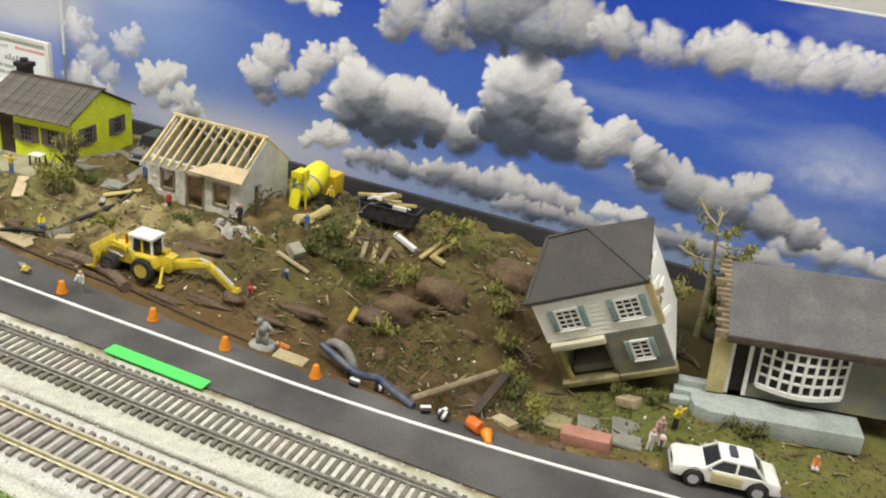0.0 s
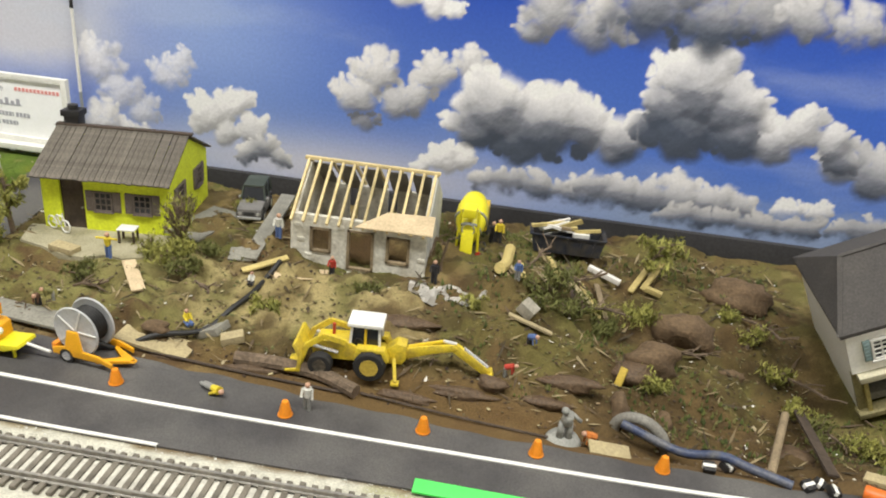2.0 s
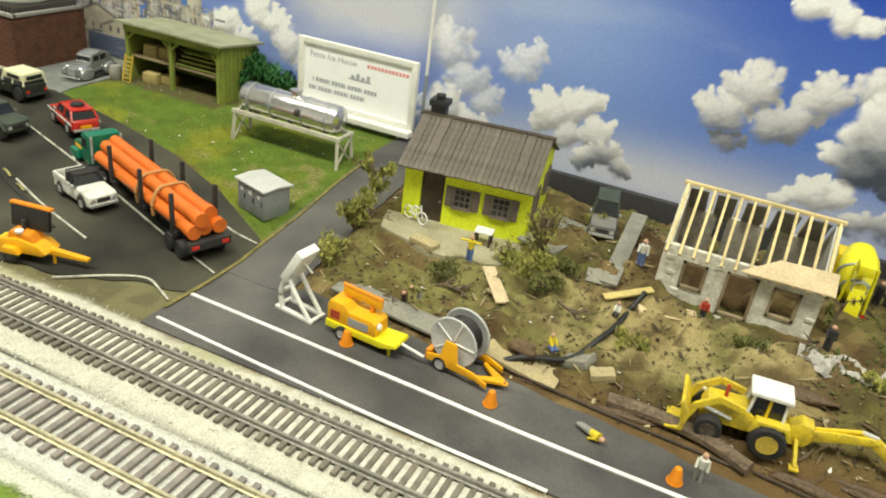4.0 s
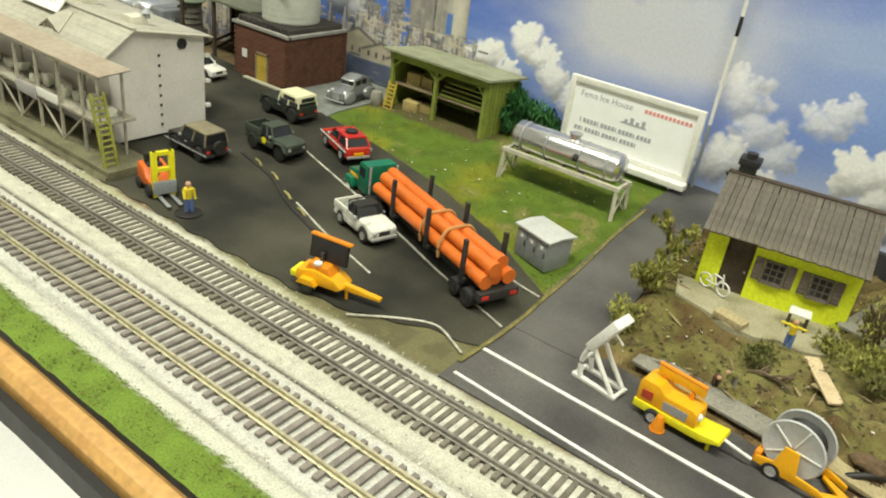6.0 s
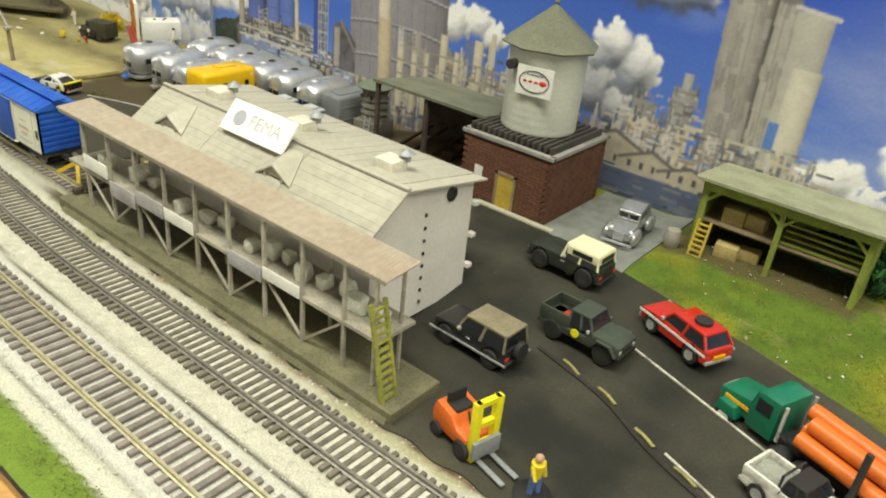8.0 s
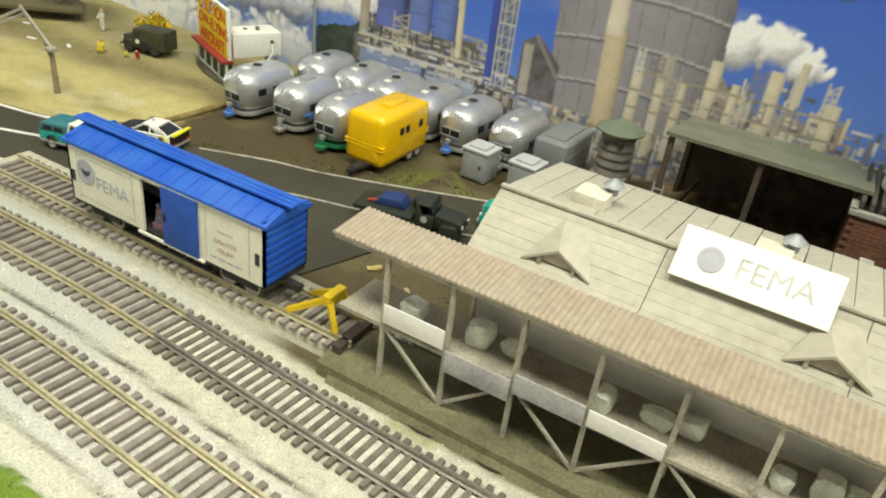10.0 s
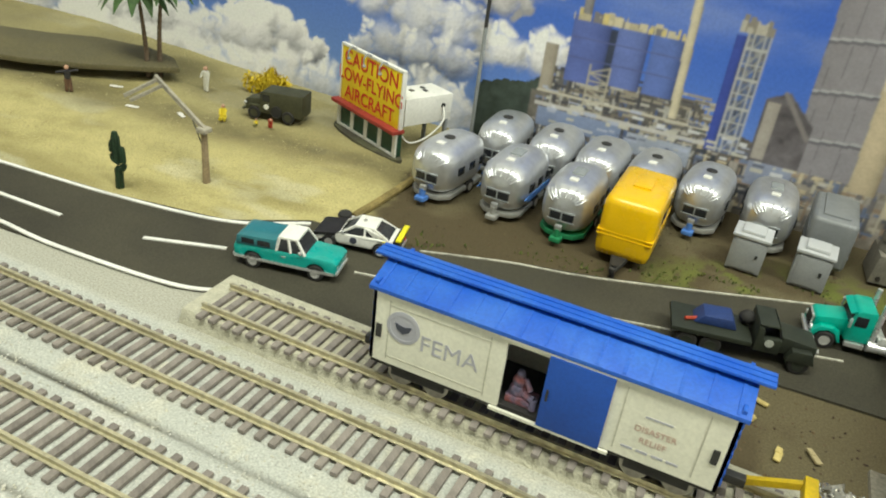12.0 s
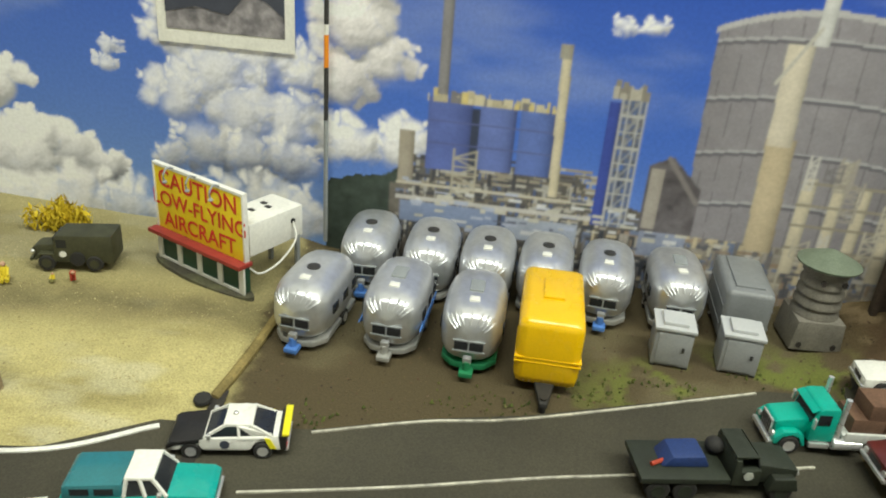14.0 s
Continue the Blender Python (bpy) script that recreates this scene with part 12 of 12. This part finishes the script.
# ---- the sand lot: roadside sign, van, palms, cactus, hoist ----
def caution_sign():
    turn = math.degrees(math.atan2(42.7 - 45.4, -116.7 + 122.3))
    h = thing("caution_billboard", place(-119.5, 44.05, 0.55, turn), "yellow caution billboard over a small white and green stand", "billboard")
    b = B()
    pts = [(3.5 * math.cos(a), 0.75 * math.sin(a)) for a in np.linspace(0, 2 * math.pi, 28, endpoint=False)]
    prism(b, pts, -0.35, 0.12, "z", 0.04)
    part("plinth", b, mat("mossy_plinth", (0.05, 0.045, 0.03), 0.9, var=0.4, col2=(0.1, 0.1, 0.05)), h)
    b = B()
    box(b, -3.0, 3.0, -0.1, 0.35, 0.1, 1.65, 0.03)
    part("base_wall", b, mat("dark_green_wall", (0.02, 0.07, 0.04), 0.5, var=0.2), h)
    for k in range(5):
        b = B()
        x = -2.95 + k * 1.47
        box(b, x - 0.17, x + 0.17, -0.17, -0.05, 0.12, 1.6, 0.02)
        part("post", b, WHITE, h)
    for z0, z1 in ((0.12, 0.28),):
        b = B()
        box(b, -3.0, 3.0, -0.15, -0.08, z0, z1, 0.01)
        part("sill", b, WHITE, h)
    b = B()
    box(b, -3.3, 3.25, -0.55, 0.3, 1.6, 1.82, 0.03)
    part("ledge", b, mat("brick_red_paint", (0.3, 0.035, 0.025), 0.6, var=0.2), h)
    b = B()
    box(b, -3.05, 3.05, -0.02, 0.18, 1.82, 5.15, 0.02)
    p = part("sign_panel", b, mat("sign_yellow", (0.82, 0.62, 0.02), 0.4, var=0.06), h)
    b = B()
    for x0, x1, z0, z1 in ((-3.15, 3.15, 5.1, 5.25), (-3.15, -3.05, 1.82, 5.1), (3.05, 3.15, 1.82, 5.1)):
        box(b, x0, x1, -0.06, 0.22, z0, z1, 0.01)
    part("rim", b, WHITE, p)
    for txt, z, s in (("CAUTION", 4.5, 1.22), ("LOW-FLYING", 3.45, 1.1), ("AIRCRAFT", 2.4, 1.12)):
        words(txt, s, SIGNRED, place(0, -0.05, z), p, bold=0.012)
    for x in (-1.6, 0.0, 1.6):
        b = B()
        tube(b, bend([(x, 0.05, 5.2), (x, -0.35, 5.35), (x, -0.6, 5.05), (x, -0.55, 4.75)], 4), 0.05, 6)
        ball(b, (x, -0.55, 4.7), 0.13, 8, 6, (1, 1, 0.7))
        part("lamp", b, GREYMETAL, h)
    b = B()
    box(b, 0.9, 3.0, 0.4, 3.9, 1.9, 3.55, 0.06)
    bx = part("white_box", b, WHITE, h, "white box building behind the sign")
    # raised black blocks stand for the dark inside small roof openings
    for k, (x, y) in enumerate(((1.6, 1.6), (1.9, 2.4), (1.4, 2.6))):
        b = B()
        box(b, x, x + 0.3, y, y + 0.22, 3.5, 3.6)
        part("roof_hole", b, BLACK, bx)
    b = B()
    rod(b, (3.0, 3.2, 2.9), (3.06, 3.2, 2.9), 0.14, 10)
    part("socket", b, BLACK, bx)
    b = B()
    tube(b, bend([(3.0, 3.2, 2.9), (3.4, 3.0, 2.1), (3.3, 2.0, 1.2), (3.1, 0.9, 0.9), (2.95, 0.3, 1.4)], 6), 0.05, 6)
    part("wire", b, WHITE, h)
    for x in (1.0, 2.9):
        b = B()
        beam(b, (x, 3.6, 0), (x, 3.6, 2.0), 0.2)
        part("support", b, GREYMETAL, h)


caution_sign()


def army_van():
    h = thing("army_van", place(-125.8, 43.6, gz(-125.8, 43.6) + 0.05, 193) @ Matrix.Scale(0.84, 4), "olive green army van parked on the sand", "van")
    for x in (1.35, -1.3):
        for s in (-1, 1):
            wheel(h, x, s * 0.85, 0.48, 0.38, VANOLIVE)
    b = B()
    prism(b, [(-2.4, 0.5), (0.9, 0.5), (0.95, 1.55), (0.75, 2.2), (-2.4, 2.25)], -0.95, 0.95, "y", 0.14)
    bd = part("body", b, VANOLIVE, h)
    b = B()
    prism(b, [(0.85, 0.5), (2.2, 0.5), (2.25, 1.2), (2.0, 1.38), (0.85, 1.5)], -0.55, 0.55, "y", 0.1)
    part("bonnet", b, VANOLIVE, h)
    for s in (-1, 1):
        b = B()
        prism(b, [(0.75, 0.55), (0.95, 1.05), (1.75, 1.05), (2.1, 0.65), (1.85, 0.65), (1.65, 0.95), (1.05, 0.95), (0.9, 0.55)], s * 0.78 - 0.2, s * 0.78 + 0.2, "y", 0.02)
        part("fender", b, VANOLIVE, h)
        b = B()
        box(b, 0.15, 0.7, s * 0.955 - 0.02, s * 0.955 + 0.02, 1.45, 1.95)
        part("side_window", b, GLASS_DARK, bd)
        b = B()
        ball(b, (2.22, s * 0.55, 1.0), 0.13, 8, 6)
        part("headlight", b, CHROME, h)
        b = B()
        rod(b, (0.4, s * 0.955, 1.05), (0.4, s * 0.98, 1.05), 0.2, 12)
        part("emblem", b, WHITE, bd)
    b = B()
    box(b, 0.83, 0.95, -0.75, 0.75, 1.55, 2.0)
    part("windscreen", b, GLASS_DARK, bd)
    b = B()
    rod(b, (-0.4, 0.96, 0.8), (-0.4, 1.12, 0.8), 0.42, 14)
    part("spare_wheel", b, RUBBER, h)
    b = B()
    box(b, 2.2, 2.35, -0.8, 0.8, 0.5, 0.66, 0.02)
    part("bumper", b, VANOLIVE, h)


army_van()


def cactus():
    h = thing("cactus", place(-126.4, 31.3, gz(-126.4, 31.3)), "dark green columnar cactus on the sand", "cactus")
    for pts, r in (([(0, 0, -0.1), (0.03, 0, 1.4), (-0.05, 0, 3.0)], 0.21), ([(0.05, 0, 1.1), (0.34, 0, 1.15), (0.38, 0, 1.6), (0.34, 0, 2.3)], 0.15), ([(0, 0, 1.4), (-0.3, 0, 1.6), (-0.3, 0, 2.5)], 0.14)):
        b = B()
        ln = bend(pts, 5)
        rings = []
        for i, p in enumerate(ln):
            d = (ln[min(i + 1, len(ln) - 1)] - ln[max(i - 1, 0)]).normalized()
            q = d.to_track_quat("Z", "Y").to_matrix()
            f = 0.6 if i == len(ln) - 1 else 1.0
            rings.append([b.verts.new(p + q @ Vector((f * r * (1 - 0.2 * (k % 2)) * math.cos(k * math.pi / 8), f * r * (1 - 0.2 * (k % 2)) * math.sin(k * math.pi / 8), 0))) for k in range(16)])
        for a, c in zip(rings, rings[1:]):
            for k in range(16):
                b.faces.new((a[k], a[(k + 1) % 16], c[(k + 1) % 16], c[k]))
        b.faces.new(rings[0])
        b.faces.new(rings[-1])
        part("column" if r > 0.18 else "arm", b, mat("cactus_green", (0.012, 0.035, 0.012), 0.8, var=0.4), h)


cactus()


def hoist():
    h = thing("timber_hoist", place(-123.3, 34.1, gz(-123.3, 34.1)), "weathered timber hoist with a forked boom", "hoist")
    b = B()
    rod(b, (0, 0, -0.1), (-0.05, 0, 2.9), 0.2, 9, 0.16)
    part("post", b, OLDWOOD, h)
    b = B()
    beam(b, (0.1, 0, 2.85), (-3.6, 0.6, 4.7), 0.16, 0.22)
    part("boom", b, GREYWOOD, h)
    for s in (0, 1):
        b = B()
        beam(b, (-3.0 - 0.4 * s, 0.5 + 0.1 * s, 4.4 + 0.2 * s), (-3.9 - 0.4 * s, -0.9, 3.7 + 0.15 * s), 0.14, 0.16)
        part("fork", b, GREYWOOD, h)
    b = B()
    box(b, -0.3, 0.25, -0.3, 0.3, 2.75, 3.0, 0.04)
    part("cap", b, GREYWOOD, h)
    b = B()
    rod(b, (-0.9, 0.12, 3.3), (-0.15, 0, 1.9), 0.03, 5)
    part("stay", b, DARKMETAL, h)


hoist()
for k, (x, y, hh, ln) in enumerate(((-136.6, 44.0, 5.0, -0.4), (-136.1, 44.6, 5.9, 0.6))):
    t = thing("palm_tree", place(x, y, gz(x, y) + 0.5), "tall thin palm tree on the dark mound", "palm tree", "palm trees on the sand")
    ln_ = bend([(0, 0, -0.6), (ln * 0.2, 0, hh * 0.4), (ln, 0, hh)], 8)
    b = B()
    for i, (p, q) in enumerate(zip(ln_, ln_[1:])):
        rod(b, p, q, 0.2 - 0.005 * i, 8, 0.16 - 0.005 * i)
    part("trunk", b, BARK, t)
    for j in range(13):
        a = j * 0.4833
        d = Vector((math.cos(a), math.sin(a), 0))
        s = Vector((-d.y, d.x, 0))
        o = Vector(ln_[-1])
        b = B()
        prev = None
        for i in range(7):
            f = i / 6
            c = o + d * (2.5 * f) + Vector((0, 0, 1.0 * math.sin(f * 2.4) - 1.7 * f * f))
            w = 0.48 * math.sin(math.pi * (0.08 + 0.9 * f))
            cur = [b.verts.new(c + s * w - Vector((0, 0, w * 0.5))), b.verts.new(c), b.verts.new(c - s * w - Vector((0, 0, w * 0.5)))]
            if prev:
                for u in (0, 1):
                    b.faces.new((prev[u], prev[u + 1], cur[u + 1], cur[u]))
            prev = cur
        part("frond", b, PALMGREEN, t)
# dark table mound with an undercut lip
b = B()
out = [(-134.2, 44.4), (-135.2, 43.4), (-138.5, 40.9), (-142, 39.0), (-150, 36.5), (-154, 38), (-152, 42.0), (-146, 44.2), (-143, 45.9), (-139, 46.6), (-136, 45.9)]
prism(b, out, 1.35, 1.75, "z", 0.12)
single("mound", b, mat("dark_turf_mound", (0.115, 0.1, 0.05), 0.95, var=0.3, grain=900, patch=30, bump=0.7, depth=0.001, col2=(0.14, 0.12, 0.055)), pose(0, 0, 0), "dark flat-topped earth mound with a ragged lip", "mound")
log("log", [(-115.2, 35.4, 0.1), (-115.0, 38.4, 0.12), (-114.9, 42.6, 0.15)], 0.22, mat("mossy_log", (0.26, 0.2, 0.07), 0.9, var=0.3), "mossy log edging the trailer lot")
for k in range(3):
    x, y = -136 + k * 2.6 + RND.uniform(-0.8, 0.8), 40.5 + RND.uniform(-1.5, 1.5)
    b = B()
    box(b, -0.3, 0.3, -0.12, 0.12, 0, 0.03, 0.01)
    box(b, -0.55, -0.1, -0.05, 0.2, 0.005, 0.025, 0.01)
    single("paper_scrap", b, OFFWHITE, place(x, y, gz(x, y) + 0.05, RND.uniform(-30, 30), 4), "whitish scrap lying on the sand", "scrap", "scraps on the sand")
# leaves, foil and tyre on the bare earth behind the buffer
for k, (x, y, mt) in enumerate(((-96.3, 32.4, SLAB), (-95.6, 30.6, LUMBER), (-94.4, 29.2, LUMBER), (-93.2, 29.8, SLAB), (-95.2, 32.0, LUMBER))):
    b = B()
    box(b, -0.32, 0.26, -0.14, 0.12, 0, 0.1, 0.04)
    box(b, 0.06, 0.4, -0.08, 0.15, 0.03, 0.14, 0.04)
    single("dry_leaf", b, mt, place(x, y, gz(x, y) + 0.06, 40 * k, 8), "curled yellow leaf lying on brown earth", "leaf", "leaves on the earth")
scatter("foil_scraps", "bright crumpled foil scraps beside the platform", 160, (-93.2, -90.6, 26.6, 28.6), 0.17, mat("crumpled_foil", (0.75, 0.74, 0.7), 0.25, 0.9, var=0.1), 31, 1.2, 1.0, None, 0.15)
b = B()
lathe(b, [(0.14, 0), (0.32, 0.02), (0.36, 0.1), (0.32, 0.2), (0.14, 0.22)], 18)
single("tyre", b, RUBBER, place(-115.5, 35.1, gz(-115.5, 35.1) + 0.12, 0, 8), "black tyre lying at the lot's corner", "tyre")
b = B()
tube(b, bend([(-136.5, 21.6, 0.3), (-135.8, 22.2, 0.5), (-135.2, 22.0, 0.45), (-134.4, 22.5, 0.35)], 5), 0.25, 6)
single("rag", b, OFFWHITE, pose(0, 0, 0), "crumpled white rag beside the track", "rag")
# terrace furniture and bicycle by the cottage
h = gear("bicycle", "small white bicycle leaning at the cottage wall", "bicycle", -33.7, 36.7, -20, 0.18)
for x in (-0.55, 0.55):
    b = B()
    tube(b, [(x + 0.36 * math.cos(a), 0, 0.4 + 0.36 * math.sin(a)) for a in np.linspace(0, 6.3, 18)], 0.05, 5)
    part("wheel", b, WHITE, h)
b = B()
for p, q in (((-0.55, 0.4), (-0.1, 0.95)), ((-0.1, 0.95), (0.4, 0.9)), ((0.4, 0.9), (0.55, 0.4)), ((-0.1, 0.95), (0.1, 0.4)), ((0.1, 0.4), (0.4, 0.9)), ((-0.55, 0.4), (0.1, 0.4)), ((0.4, 0.9), (0.35, 1.15))):
    rod(b, (p[0], 0, p[1]), (q[0], 0, q[1]), 0.045, 5)
part("frame", b, WHITE, h)
h = gear("table", "small white-topped table on the terrace", "table", -29.5, 36.6, 8, 0.18)
b = B()
box(b, -0.5, 0.5, -0.4, 0.4, 0.75, 0.85, 0.03)
part("tabletop", b, WHITE, h)
for x in (-0.4, 0.4):
    for y in (-0.3, 0.3):
        b = B()
        rod(b, (x, y, 0), (x, y, 0.76), 0.07, 6)
        part("leg", b, DARKWOOD, h)
